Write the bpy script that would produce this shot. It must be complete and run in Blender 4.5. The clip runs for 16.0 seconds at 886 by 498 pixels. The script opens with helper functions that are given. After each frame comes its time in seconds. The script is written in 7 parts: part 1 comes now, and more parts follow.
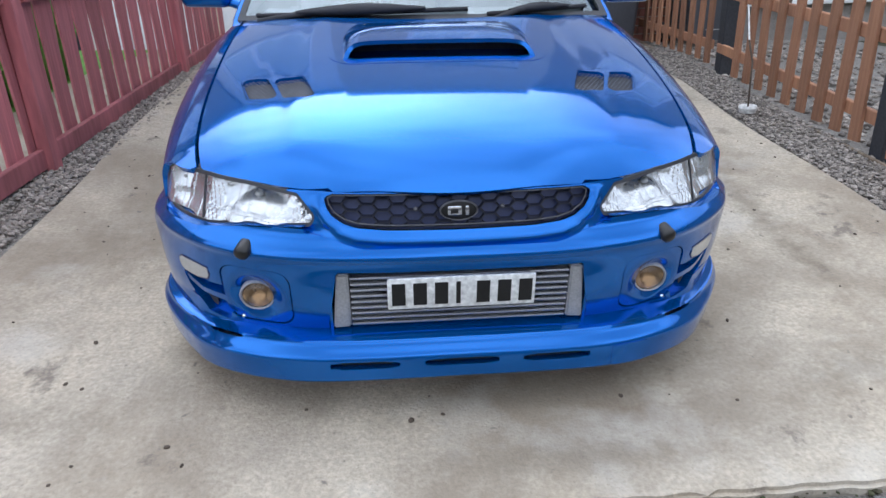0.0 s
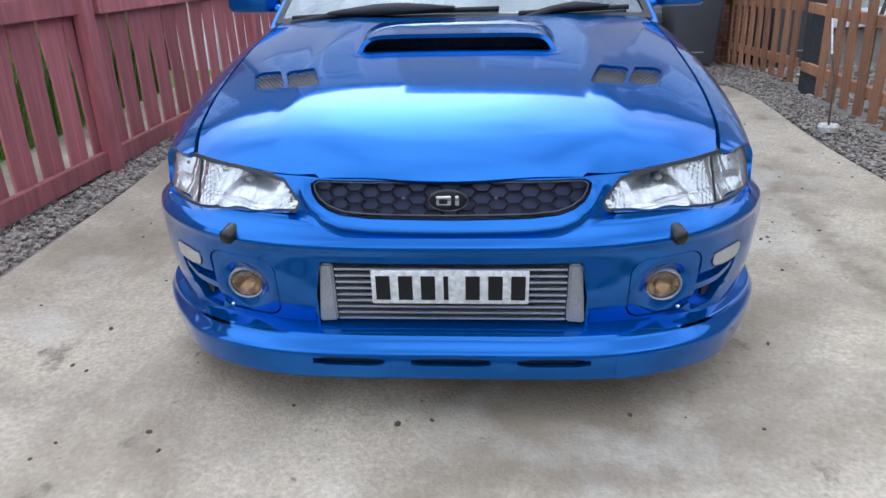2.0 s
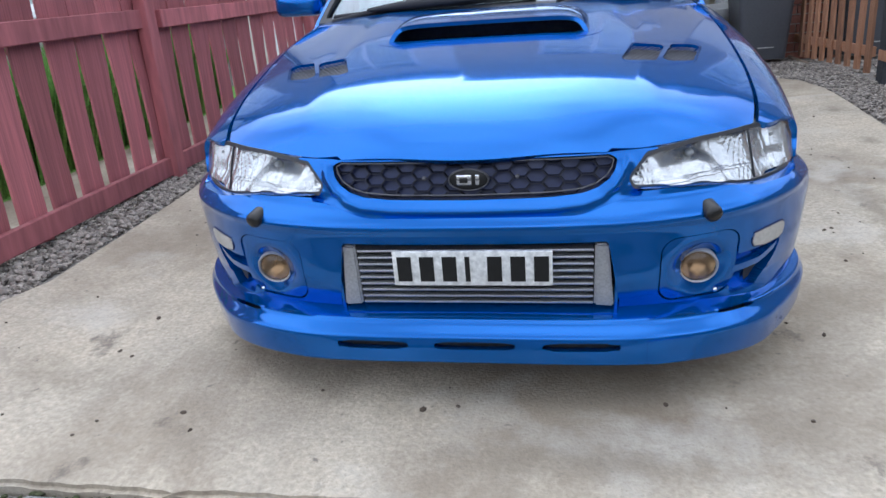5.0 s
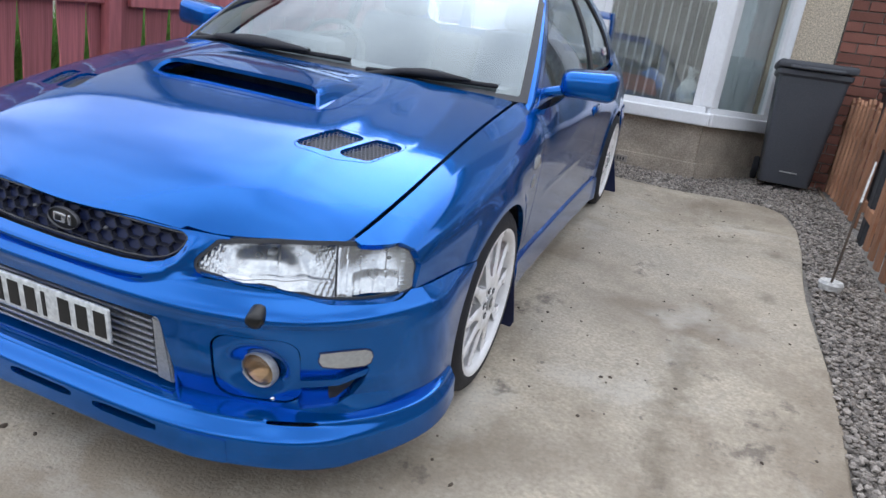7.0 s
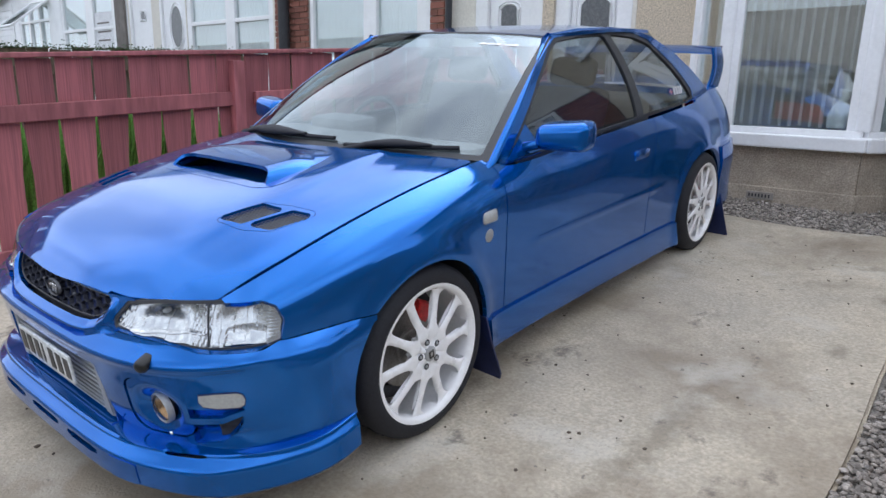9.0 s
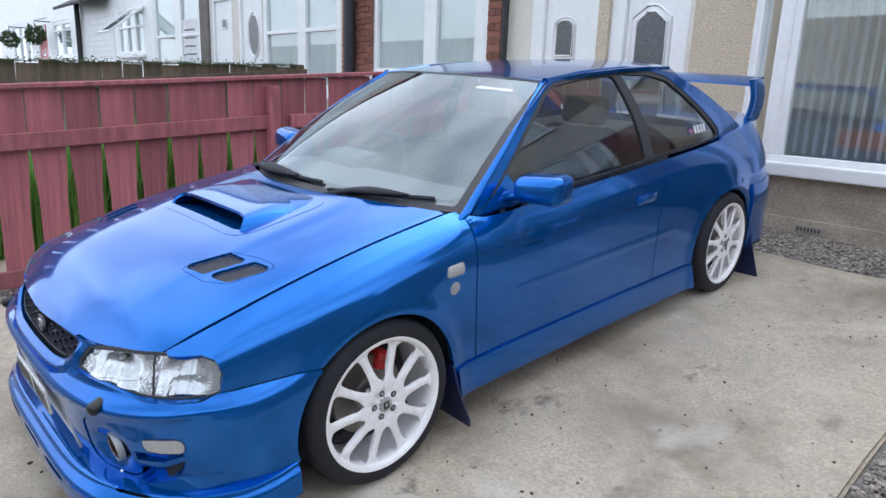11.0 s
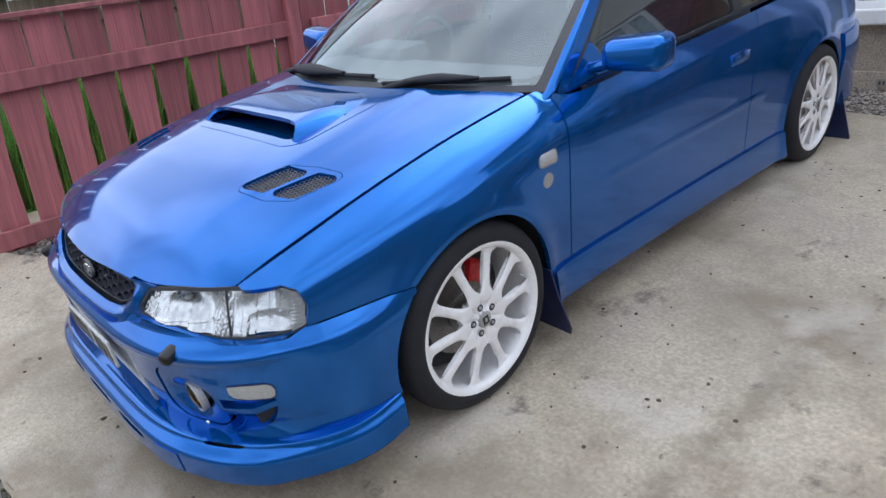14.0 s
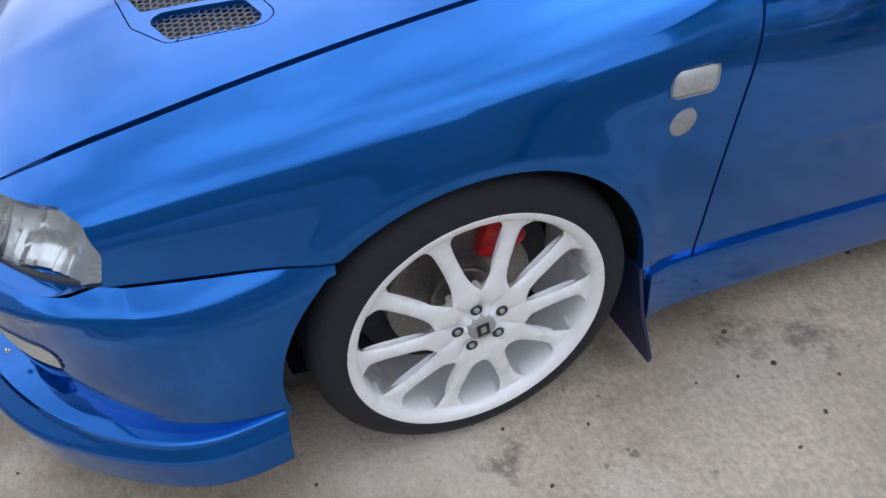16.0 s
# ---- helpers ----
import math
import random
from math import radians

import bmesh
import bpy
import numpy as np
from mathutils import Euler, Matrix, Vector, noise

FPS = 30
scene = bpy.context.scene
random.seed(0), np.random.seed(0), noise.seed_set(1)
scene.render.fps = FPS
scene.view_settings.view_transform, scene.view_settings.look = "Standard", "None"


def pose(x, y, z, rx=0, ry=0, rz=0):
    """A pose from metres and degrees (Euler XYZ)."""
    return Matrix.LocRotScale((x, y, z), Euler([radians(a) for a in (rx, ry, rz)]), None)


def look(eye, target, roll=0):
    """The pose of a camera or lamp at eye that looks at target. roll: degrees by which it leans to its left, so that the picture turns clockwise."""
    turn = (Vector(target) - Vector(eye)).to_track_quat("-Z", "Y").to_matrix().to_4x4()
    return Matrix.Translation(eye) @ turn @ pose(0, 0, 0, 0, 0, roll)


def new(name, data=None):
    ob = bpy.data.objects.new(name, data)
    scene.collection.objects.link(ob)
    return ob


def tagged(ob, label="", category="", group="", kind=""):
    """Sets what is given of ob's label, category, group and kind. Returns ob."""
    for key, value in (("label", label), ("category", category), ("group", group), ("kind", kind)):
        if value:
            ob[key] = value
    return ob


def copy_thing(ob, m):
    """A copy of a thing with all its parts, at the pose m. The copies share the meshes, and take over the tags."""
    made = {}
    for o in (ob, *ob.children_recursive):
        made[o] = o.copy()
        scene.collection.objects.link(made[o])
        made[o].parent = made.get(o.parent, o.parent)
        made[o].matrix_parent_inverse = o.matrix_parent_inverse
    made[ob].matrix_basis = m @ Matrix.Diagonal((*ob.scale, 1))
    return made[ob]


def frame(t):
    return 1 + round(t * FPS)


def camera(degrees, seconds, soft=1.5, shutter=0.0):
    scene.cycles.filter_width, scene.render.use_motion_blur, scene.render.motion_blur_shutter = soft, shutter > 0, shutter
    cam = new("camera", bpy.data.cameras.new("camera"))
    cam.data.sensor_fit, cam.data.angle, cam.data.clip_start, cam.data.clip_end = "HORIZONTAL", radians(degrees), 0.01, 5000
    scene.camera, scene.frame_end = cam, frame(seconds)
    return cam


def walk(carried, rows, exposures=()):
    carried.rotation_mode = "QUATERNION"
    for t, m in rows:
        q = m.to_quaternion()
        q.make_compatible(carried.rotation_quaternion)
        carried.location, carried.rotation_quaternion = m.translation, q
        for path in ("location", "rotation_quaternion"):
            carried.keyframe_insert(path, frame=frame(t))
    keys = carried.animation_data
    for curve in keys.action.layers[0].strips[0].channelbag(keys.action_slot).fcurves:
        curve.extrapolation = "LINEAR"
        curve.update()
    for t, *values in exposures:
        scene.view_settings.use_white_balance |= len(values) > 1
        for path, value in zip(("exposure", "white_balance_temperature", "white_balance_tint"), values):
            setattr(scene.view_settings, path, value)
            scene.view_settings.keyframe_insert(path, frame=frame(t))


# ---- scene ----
cam = camera(67.5, 16.0)
PATH = [
    (0, pose(-0.057, -2.467, 1.085, 67.58, 1.98, -2.68)),
    (0.5, pose(0.007, -2.350, 1.066, 68.33, -0.52, -3.86)),
    (1, pose(0.104, -2.336, 1.056, 68.43, 0.87, -2.64)),
    (1.5, pose(0.209, -2.398, 1.048, 69.05, 0.91, 4.18)),
    (2, pose(0.178, -2.411, 0.959, 70.47, 2.40, 5.18)),
    (2.5, pose(0.045, -2.402, 0.806, 70.04, 1.18, 1.43)),
    (3, pose(0.032, -2.403, 0.539, 78.94, -0.34, 2.69)),
    (3.2, pose(0.058, -2.414, 0.462, 82.97, 0.63, 2.46)),
    (5.3, pose(0.416, -2.394, 0.966, 71.35, 3.43, 13.18)),
    (5.5, pose(0.545, -2.361, 1.007, 71.74, -1.32, 16.45)),
    (6, pose(0.762, -2.154, 1.005, 73.24, -2.38, 15.10)),
    (6.5, pose(0.990, -1.972, 1.025, 73.19, 0.02, 11.28)),
    (7, pose(1.380, -1.963, 1.032, 73.70, -8.37, 23.24)),
    (7.5, pose(1.612, -1.823, 1.020, 71.08, -4.46, 23.74)),
    (8, pose(1.804, -1.635, 1.055, 73.10, -4.24, 21.11)),
    (8.5, pose(2.102, -1.610, 1.109, 74.94, -3.16, 36.63)),
    (9, pose(2.224, -1.577, 1.156, 76.66, -1.31, 41.89)),
    (11.3, pose(2.503, -1.258, 1.361, 76.39, -1.94, 49.44)),
    (11.5, pose(2.507, -1.243, 1.350, 76.39, -1.23, 48.93)),
    (12, pose(2.504, -1.253, 1.345, 74.80, -1.29, 48.05)),
    (12.5, pose(2.487, -1.259, 1.331, 74.10, -1.40, 47.88)),
    (13, pose(2.476, -1.251, 1.328, 73.63, -1.25, 48.12)),
    (13.5, pose(2.392, -1.253, 1.294, 73.38, -0.16, 48.72)),
    (14, pose(2.134, -1.260, 1.230, 68.73, 4.32, 49.15)),
    (14.5, pose(1.937, -1.111, 1.154, 64.67, 1.81, 53.83)),
    (15, pose(1.835, -0.866, 1.153, 63.32, -3.37, 62.63)),
    (15.5, pose(1.688, -0.650, 1.117, 57.91, -2.00, 64.18)),
    (16, pose(1.586, -0.466, 1.100, 53.31, -3.91, 70.20)),
]
# the phone dims its picture while it nears the wheel
EXPOSURES = [(0.0, 0.14, 6400, 10), (2.0, 0.13, 6300, 10), (2.6, 0.12, 6300, 10), (3.0, 0.36, 6350, 10), (3.6, 0.33, 6350, 10), (5.3, 0.13, 6350, 10), (8.0, -0.03, 6750, 10), (9.5, -0.05, 6450, 10), (11.3, 0.13, 6450, 10), (13.0, 0.12, 6450, 10), (14.3, -0.08, 6550, 10), (16.0, -0.08, 6550, 10)]
walk(cam, PATH, EXPOSURES)

# ---- light ----
world = bpy.data.worlds.new("sky")
scene.world = world
world.use_nodes = True
wn, wl = world.node_tree.nodes, world.node_tree.links
wn.clear()
w_out = wn.new("ShaderNodeOutputWorld")
w_bg = wn.new("ShaderNodeBackground")
w_sky = wn.new("ShaderNodeTexSky")
w_sky.sky_type, w_sky.sun_disc = "NISHITA", False
w_sky.sun_elevation, w_sky.sun_rotation = radians(45), radians(-10)
w_co = wn.new("ShaderNodeTexCoord")
w_map = wn.new("ShaderNodeMapping")
w_map.inputs["Scale"].default_value = (1.5, 1.5, 2.2)
w_noise = wn.new("ShaderNodeTexNoise")
w_noise.inputs["Scale"].default_value, w_noise.inputs["Detail"].default_value = 1.7, 3
w_ramp = wn.new("ShaderNodeValToRGB")
w_ramp.color_ramp.elements[0].position, w_ramp.color_ramp.elements[1].position = 0.40, 0.60
w_ramp.color_ramp.elements[0].color = (0.5, 0.5, 0.5, 1)
w_mix = wn.new("ShaderNodeMix")
w_mix.data_type = "RGBA"
w_mix.inputs["B"].default_value = (10.0, 10.9, 12.7, 1)
wl.new(w_co.outputs["Generated"], w_map.inputs["Vector"])
wl.new(w_map.outputs["Vector"], w_noise.inputs["Vector"])
wl.new(w_noise.outputs["Fac"], w_ramp.inputs["Fac"])
wl.new(w_ramp.outputs["Color"], w_mix.inputs["Factor"])
wl.new(w_sky.outputs["Color"], w_mix.inputs["A"])
# thin cloud glows round the hidden sun
SUN_DIR = Vector((-0.12, 0.70, 0.72)).normalized()
w_dot = wn.new("ShaderNodeVectorMath")
w_dot.operation = "DOT_PRODUCT"
w_dot.inputs[1].default_value = SUN_DIR
w_max, w_pow, w_mul, w_gain = (wn.new("ShaderNodeMath") for _ in range(4))
w_max.operation, w_pow.operation, w_mul.operation, w_gain.operation = "MAXIMUM", "POWER", "MULTIPLY_ADD", "MULTIPLY"
w_max.inputs[1].default_value, w_pow.inputs[1].default_value = 0.0, 11.0
w_mul.inputs[1].default_value, w_mul.inputs[2].default_value = 2.6, 1.0
wl.new(w_co.outputs["Generated"], w_dot.inputs[0])
wl.new(w_dot.outputs["Value"], w_max.inputs[0])
wl.new(w_max.outputs["Value"], w_pow.inputs[0])
wl.new(w_pow.outputs["Value"], w_mul.inputs[0])
w_gain.inputs[1].default_value = 0.157
wl.new(w_mul.outputs["Value"], w_gain.inputs[0])
wl.new(w_gain.outputs["Value"], w_bg.inputs["Strength"])
wl.new(w_mix.outputs["Result"], w_bg.inputs["Color"])
wl.new(w_bg.outputs["Background"], w_out.inputs["Surface"])

sun_data = bpy.data.lights.new("sun", "SUN")
sun_data.energy, sun_data.angle, sun_data.color = 0.5, radians(150), (1.0, 0.96, 0.9)
sun = new("sun", sun_data)
sun.matrix_world = look(tuple(SUN_DIR * 20), (0, 0, 0))
scene.view_settings.exposure = 0.2

# the drive climbs towards the house
SLOPE = pose(-0.006, -0.076, 0.043, 5.06, 1.66, 0)
# the car stands a little askew on it
CAR_POSE = pose(-0.006, -0.076, 0.043, 5.12, 1.46, 2.25)


def relief(x, y):
    """The drive is dished: it rises towards both edges and flattens before the house."""
    def ease(t):
        t = np.clip(t, 0, 1)
        return t * t * (3 - 2 * t)
    return 0.09 * ease((np.asarray(x, float) - 1.0) / 1.35) + 0.045 * ease((-1.0 - np.asarray(x, float)) / 0.9) - 0.07 * np.clip(np.asarray(y, float) - 3.3, 0, 2)

# ---- materials ----
def mat(name, base, rough=0.6, metal=0.0, second=None, scale=8.0, amount=0.5, fine=60.0, fine_amount=0.25,
        bump=0.0, bump_scale=80.0, coat=0.0, ior=1.5, stretch=(1, 1, 1), spread=0.0, rough_var=0.12, island=False):
    """A surface with variation at two scales, in object space, and a shade that differs from piece to piece."""
    m = bpy.data.materials.new(name)
    m.use_nodes = True
    n, k = m.node_tree.nodes, m.node_tree.links
    b = n["Principled BSDF"]
    second = second or tuple(c * 0.72 for c in base)
    co, mp = n.new("ShaderNodeTexCoord"), n.new("ShaderNodeMapping")
    mp.inputs["Scale"].default_value = stretch
    k.new(co.outputs["Object"], mp.inputs["Vector"])
    big, small = n.new("ShaderNodeTexNoise"), n.new("ShaderNodeTexNoise")
    big.inputs["Scale"].default_value, big.inputs["Detail"].default_value = scale, 4
    small.inputs["Scale"].default_value, small.inputs["Detail"].default_value = fine, 3
    for t in (big, small):
        k.new(mp.outputs["Vector"], t.inputs["Vector"])
    r1 = n.new("ShaderNodeMapRange")
    r1.inputs["From Min"].default_value, r1.inputs["From Max"].default_value = 0.35, 0.68
    r1.inputs["To Max"].default_value = amount
    k.new(big.outputs["Fac"], r1.inputs["Value"])
    mix1 = n.new("ShaderNodeMix")
    mix1.data_type = "RGBA"
    mix1.inputs["A"].default_value, mix1.inputs["B"].default_value = (*base, 1), (*second, 1)
    k.new(r1.outputs["Result"], mix1.inputs["Factor"])
    r2 = n.new("ShaderNodeMapRange")
    r2.inputs["From Min"].default_value, r2.inputs["From Max"].default_value = 0.3, 0.7
    r2.inputs["To Min"].default_value, r2.inputs["To Max"].default_value = 1 - fine_amount, 1 + fine_amount
    k.new(small.outputs["Fac"], r2.inputs["Value"])
    hsv = n.new("ShaderNodeHueSaturation")
    k.new(mix1.outputs["Result"], hsv.inputs["Color"])
    k.new(r2.outputs["Result"], hsv.inputs["Value"])
    last = hsv.outputs["Color"]
    if spread:
        src = n.new("ShaderNodeNewGeometry").outputs["Random Per Island"] if island else n.new("ShaderNodeObjectInfo").outputs["Random"]
        r3 = n.new("ShaderNodeMapRange")
        r3.inputs["To Min"].default_value, r3.inputs["To Max"].default_value = 1 - spread, 1 + spread
        k.new(src, r3.inputs["Value"])
        h2 = n.new("ShaderNodeHueSaturation")
        k.new(last, h2.inputs["Color"])
        k.new(r3.outputs["Result"], h2.inputs["Value"])
        last = h2.outputs["Color"]
    k.new(last, b.inputs["Base Color"])
    r4 = n.new("ShaderNodeMapRange")
    r4.inputs["To Min"].default_value, r4.inputs["To Max"].default_value = max(0.02, rough - rough_var), min(1, rough + rough_var)
    k.new(big.outputs["Fac"], r4.inputs["Value"])
    k.new(r4.outputs["Result"], b.inputs["Roughness"])
    b.inputs["Metallic"].default_value, b.inputs["IOR"].default_value = metal, ior
    b.inputs["Coat Weight"].default_value, b.inputs["Coat Roughness"].default_value = coat, 0.02
    if bump:
        bn = n.new("ShaderNodeTexNoise")
        bn.inputs["Scale"].default_value, bn.inputs["Detail"].default_value = bump_scale, 4
        k.new(mp.outputs["Vector"], bn.inputs["Vector"])
        bp = n.new("ShaderNodeBump")
        bp.inputs["Strength"].default_value, bp.inputs["Distance"].default_value = min(1, bump), 0.01
        k.new(bn.outputs["Fac"], bp.inputs["Height"])
        k.new(bp.outputs["Normal"], b.inputs["Normal"])
    return m


def glass(name, tint, rough=0.0, ior=1.5, gloss=(1, 1, 1)):
    """A thin pane: tinted see-through, with gloss by its angle."""
    m = bpy.data.materials.new(name)
    m.use_nodes = True
    n, k = m.node_tree.nodes, m.node_tree.links
    n.clear()
    out, mix = n.new("ShaderNodeOutputMaterial"), n.new("ShaderNodeMixShader")
    tr, gl, fr = n.new("ShaderNodeBsdfTransparent"), n.new("ShaderNodeBsdfGlossy"), n.new("ShaderNodeLayerWeight")
    power, add = n.new("ShaderNodeMath"), n.new("ShaderNodeMath")
    power.operation, add.operation = "POWER", "MULTIPLY_ADD"
    straight = ((ior - 1) / (ior + 1))**2
    power.inputs[1].default_value, add.inputs[1].default_value, add.inputs[2].default_value = 5.0, 1 - straight, straight
    tr.inputs["Color"].default_value = (*tint, 1)
    gl.inputs["Roughness"].default_value, fr.inputs["Blend"].default_value = rough, 0.5
    gl.inputs["Color"].default_value = (*gloss, 1)
    k.new(fr.outputs["Facing"], power.inputs[0])
    k.new(power.outputs["Value"], add.inputs[0])
    k.new(add.outputs["Value"], mix.inputs["Fac"])
    k.new(tr.outputs["BSDF"], mix.inputs[1])
    k.new(gl.outputs["BSDF"], mix.inputs[2])
    k.new(mix.outputs["Shader"], out.inputs["Surface"])
    return m


def stained_concrete():
    """Pale worn concrete: broad damp stains, brown smears along the drive, dark specks and pits."""
    m = mat("worn_concrete", (0.53, 0.458, 0.352), 0.85, 0, (0.43, 0.38, 0.305), 2.6, 0.8, 70, 0.2, bump=0.4, bump_scale=110)
    n, k = m.node_tree.nodes, m.node_tree.links
    b = n["Principled BSDF"]
    co = n.new("ShaderNodeTexCoord")
    last = b.inputs["Base Color"].links[0].from_socket

    def layer(last, scale, stretch, lo, hi, colour, strength, kind="noise", detail=6, rough=0.6, shift=0.0):
        mp = n.new("ShaderNodeMapping")
        mp.inputs["Scale"].default_value, mp.inputs["Location"].default_value = stretch, (shift, shift * 0.7, 0)
        k.new(co.outputs["Object"], mp.inputs["Vector"])
        if kind == "noise":
            t = n.new("ShaderNodeTexNoise")
            t.inputs["Detail"].default_value, t.inputs["Roughness"].default_value, t.inputs["Distortion"].default_value = detail, rough, 0.15
            src = t.outputs["Fac"]
        else:
            t = n.new("ShaderNodeTexVoronoi")
            src = t.outputs["Distance"]
        t.inputs["Scale"].default_value = scale
        k.new(mp.outputs["Vector"], t.inputs["Vector"])
        r = n.new("ShaderNodeMapRange")
        r.inputs["From Min"].default_value, r.inputs["From Max"].default_value = lo, hi
        r.inputs["To Max"].default_value = strength
        k.new(src, r.inputs["Value"])
        mx = n.new("ShaderNodeMix")
        mx.data_type = "RGBA"
        mx.inputs["B"].default_value = (*colour, 1)
        k.new(r.outputs["Result"], mx.inputs["Factor"])
        k.new(last, mx.inputs["A"])
        return mx.outputs["Result"]
    last = layer(last, 0.75, (1, 1, 1), 0.45, 0.60, (0.25, 0.2, 0.145), 0.8, detail=8, rough=0.65)
    last = layer(last, 1.1, (1.5, 0.8, 1), 0.53, 0.70, (0.17, 0.125, 0.085), 0.65, detail=8, rough=0.7, shift=3.1)
    last = layer(last, 26, (1, 1, 1), 0.5, 0.62, (0.36, 0.31, 0.245), 0.28, detail=5, rough=0.7, shift=4.4)
    last = layer(last, 7.5, (1, 1, 1), 0.5, 0.66, (0.32, 0.275, 0.21), 0.35, detail=6, rough=0.7, shift=9.4)
    last = layer(last, 1.7, (1, 1, 1), 0.55, 0.72, (0.66, 0.63, 0.56), 0.6, detail=7, rough=0.6, shift=7.7)
    last = layer(last, 3.4, (1, 0.8, 1), 0.60, 0.67, (0.12, 0.10, 0.085), 0.7, detail=7, rough=0.72, shift=5.2)
    last = layer(last, 22, (1, 1, 1), 0.70, 0.75, (0.15, 0.13, 0.11), 0.7, detail=3, rough=0.5, shift=1.3)
    last = layer(last, 75, (1, 1, 1), 0.58, 0.70, (0.24, 0.2, 0.16), 0.4, detail=3, rough=0.6, shift=2.9)

    def mark(last, x, y, rx, ry, turn, strength, colour=(0.2, 0.165, 0.12)):
        """One ragged smear on the slab."""
        mp = n.new("ShaderNodeMapping")
        mp.vector_type = "TEXTURE"
        mp.inputs["Location"].default_value, mp.inputs["Rotation"].default_value, mp.inputs["Scale"].default_value = (x, y, 0), (0, 0, radians(turn)), (rx, ry, 5)
        k.new(co.outputs["Object"], mp.inputs["Vector"])
        far, t, add, r = n.new("ShaderNodeVectorMath"), n.new("ShaderNodeTexNoise"), n.new("ShaderNodeMath"), n.new("ShaderNodeMapRange")
        far.operation, add.operation = "LENGTH", "MULTIPLY_ADD"
        t.inputs["Scale"].default_value, t.inputs["Detail"].default_value, t.inputs["Roughness"].default_value = 14, 6, 0.75
        k.new(co.outputs["Object"], t.inputs["Vector"])
        k.new(mp.outputs["Vector"], far.inputs[0])
        k.new(t.outputs["Fac"], add.inputs[0])
        add.inputs[1].default_value = 2.4
        k.new(far.outputs["Value"], add.inputs[2])
        r.inputs["From Min"].default_value, r.inputs["From Max"].default_value, r.inputs["To Max"].default_value = 2.15, 1.25, strength
        k.new(add.outputs["Value"], r.inputs["Value"])
        mx = n.new("ShaderNodeMix")
        mx.data_type = "RGBA"
        mx.inputs["B"].default_value = (*colour, 1)
        k.new(r.outputs["Result"], mx.inputs["Factor"])
        k.new(last, mx.inputs["A"])
        return mx.outputs["Result"]
    for x, y, rx, ry, turn, strength in ((1.45, 0.45, 0.09, 0.62, -3, 0.6), (1.44, -0.1, 0.06, 0.22, 4, 0.7), (1.66, 2.66, 0.13, 0.06, 10, 0.8), (1.82, 2.17, 0.1, 0.1, 0, 0.7), (1.55, 2.3, 0.3, 0.1, 20, 0.5), (1.75, 1.45, 0.05, 0.12, 0, 0.6), (0.3, -1.05, 0.5, 0.07, 3, 0.55), (-1.2, -0.85, 0.35, 0.1, -8, 0.45), (1.2, -0.75, 0.3, 0.12, 25, 0.45)):
        last = mark(last, x, y, rx, ry, turn, strength)
    k.new(last, b.inputs["Base Color"])
    return m


BLUE = mat("blue_paint", (0.0, 0.128, 0.49), 0.11, 0.7, (0.0, 0.118, 0.45), 1.5, 0.6, 900, 0.06, coat=0.55, rough_var=0.02)
BLUE.node_tree.nodes["Principled BSDF"].inputs["Specular IOR Level"].default_value = 0.12
BLUE.node_tree.nodes["Principled BSDF"].inputs["Coat IOR"].default_value = 1.5
TRIMDARK = mat("dull_trim", (0.13, 0.13, 0.14), 0.4, 0.3)
NAVY = mat("navy_plastic", (0.012, 0.022, 0.085), 0.45, 0, None, 9, 0.5, 90, 0.15)
DARK = mat("black_plastic", (0.04, 0.042, 0.048), 0.5, 0, (0.034, 0.035, 0.04), 12, 0.5, 150, 0.2, bump=0.05, bump_scale=300)
# dull black: real inner parts, and sheets that paint shade in gaps and openings
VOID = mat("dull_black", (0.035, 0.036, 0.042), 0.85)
RUBBER = mat("tyre_rubber", (0.013, 0.014, 0.02), 0.75, 0, (0.018, 0.019, 0.024), 14, 0.5, 120, 0.2, bump=0.15, bump_scale=200)
WHITE_RIM = mat("white_wheel_paint", (0.93, 0.93, 0.94), 0.3, 0, (0.89, 0.89, 0.9), 9, 0.4, 60, 0.03, coat=0.4)
CHROME = mat("chrome", (0.83, 0.84, 0.86), 0.12, 1.0, (0.7, 0.71, 0.74), 20, 0.4, 90, 0.05, rough_var=0.06)
SILVER = mat("satin_aluminium", (0.55, 0.56, 0.58), 0.38, 0.85, (0.42, 0.43, 0.45), 14, 0.5, 200, 0.15, bump=0.05, bump_scale=400)
GREYM = mat("cast_aluminium", (0.48, 0.49, 0.5), 0.55, 0.6, (0.36, 0.37, 0.38), 10, 0.5, 160, 0.15, bump=0.1, bump_scale=250)
DISC = mat("brake_steel", (0.3, 0.29, 0.28), 0.4, 0.9, (0.2, 0.18, 0.16), 20, 0.6, 150, 0.2)
RED = mat("red_caliper_paint", (0.55, 0.012, 0.015), 0.35, 0, (0.4, 0.01, 0.012), 10, 0.4, coat=0.4)
CLEAR = glass("clear_lens", (0.97, 0.98, 0.98), ior=1.35)
AMBERGLASS = glass("smoked_lens", (0.72, 0.56, 0.4))
SCREEN = glass("windscreen_glass", (0.8, 0.87, 0.88), ior=2.5, gloss=(0.86, 0.97, 1.0))
TINTED = glass("tinted_glass", (0.55, 0.58, 0.59), ior=2.2, gloss=(0.9, 0.97, 1.0))
PANE = glass("window_glass", (0.86, 0.9, 0.9), ior=2.2)
PLATE = mat("plate_white", (0.78, 0.79, 0.77), 0.3, 0, (0.68, 0.69, 0.67), 20, 0.3, coat=0.5)
INK = mat("plate_black", (0.012, 0.012, 0.012), 0.35)
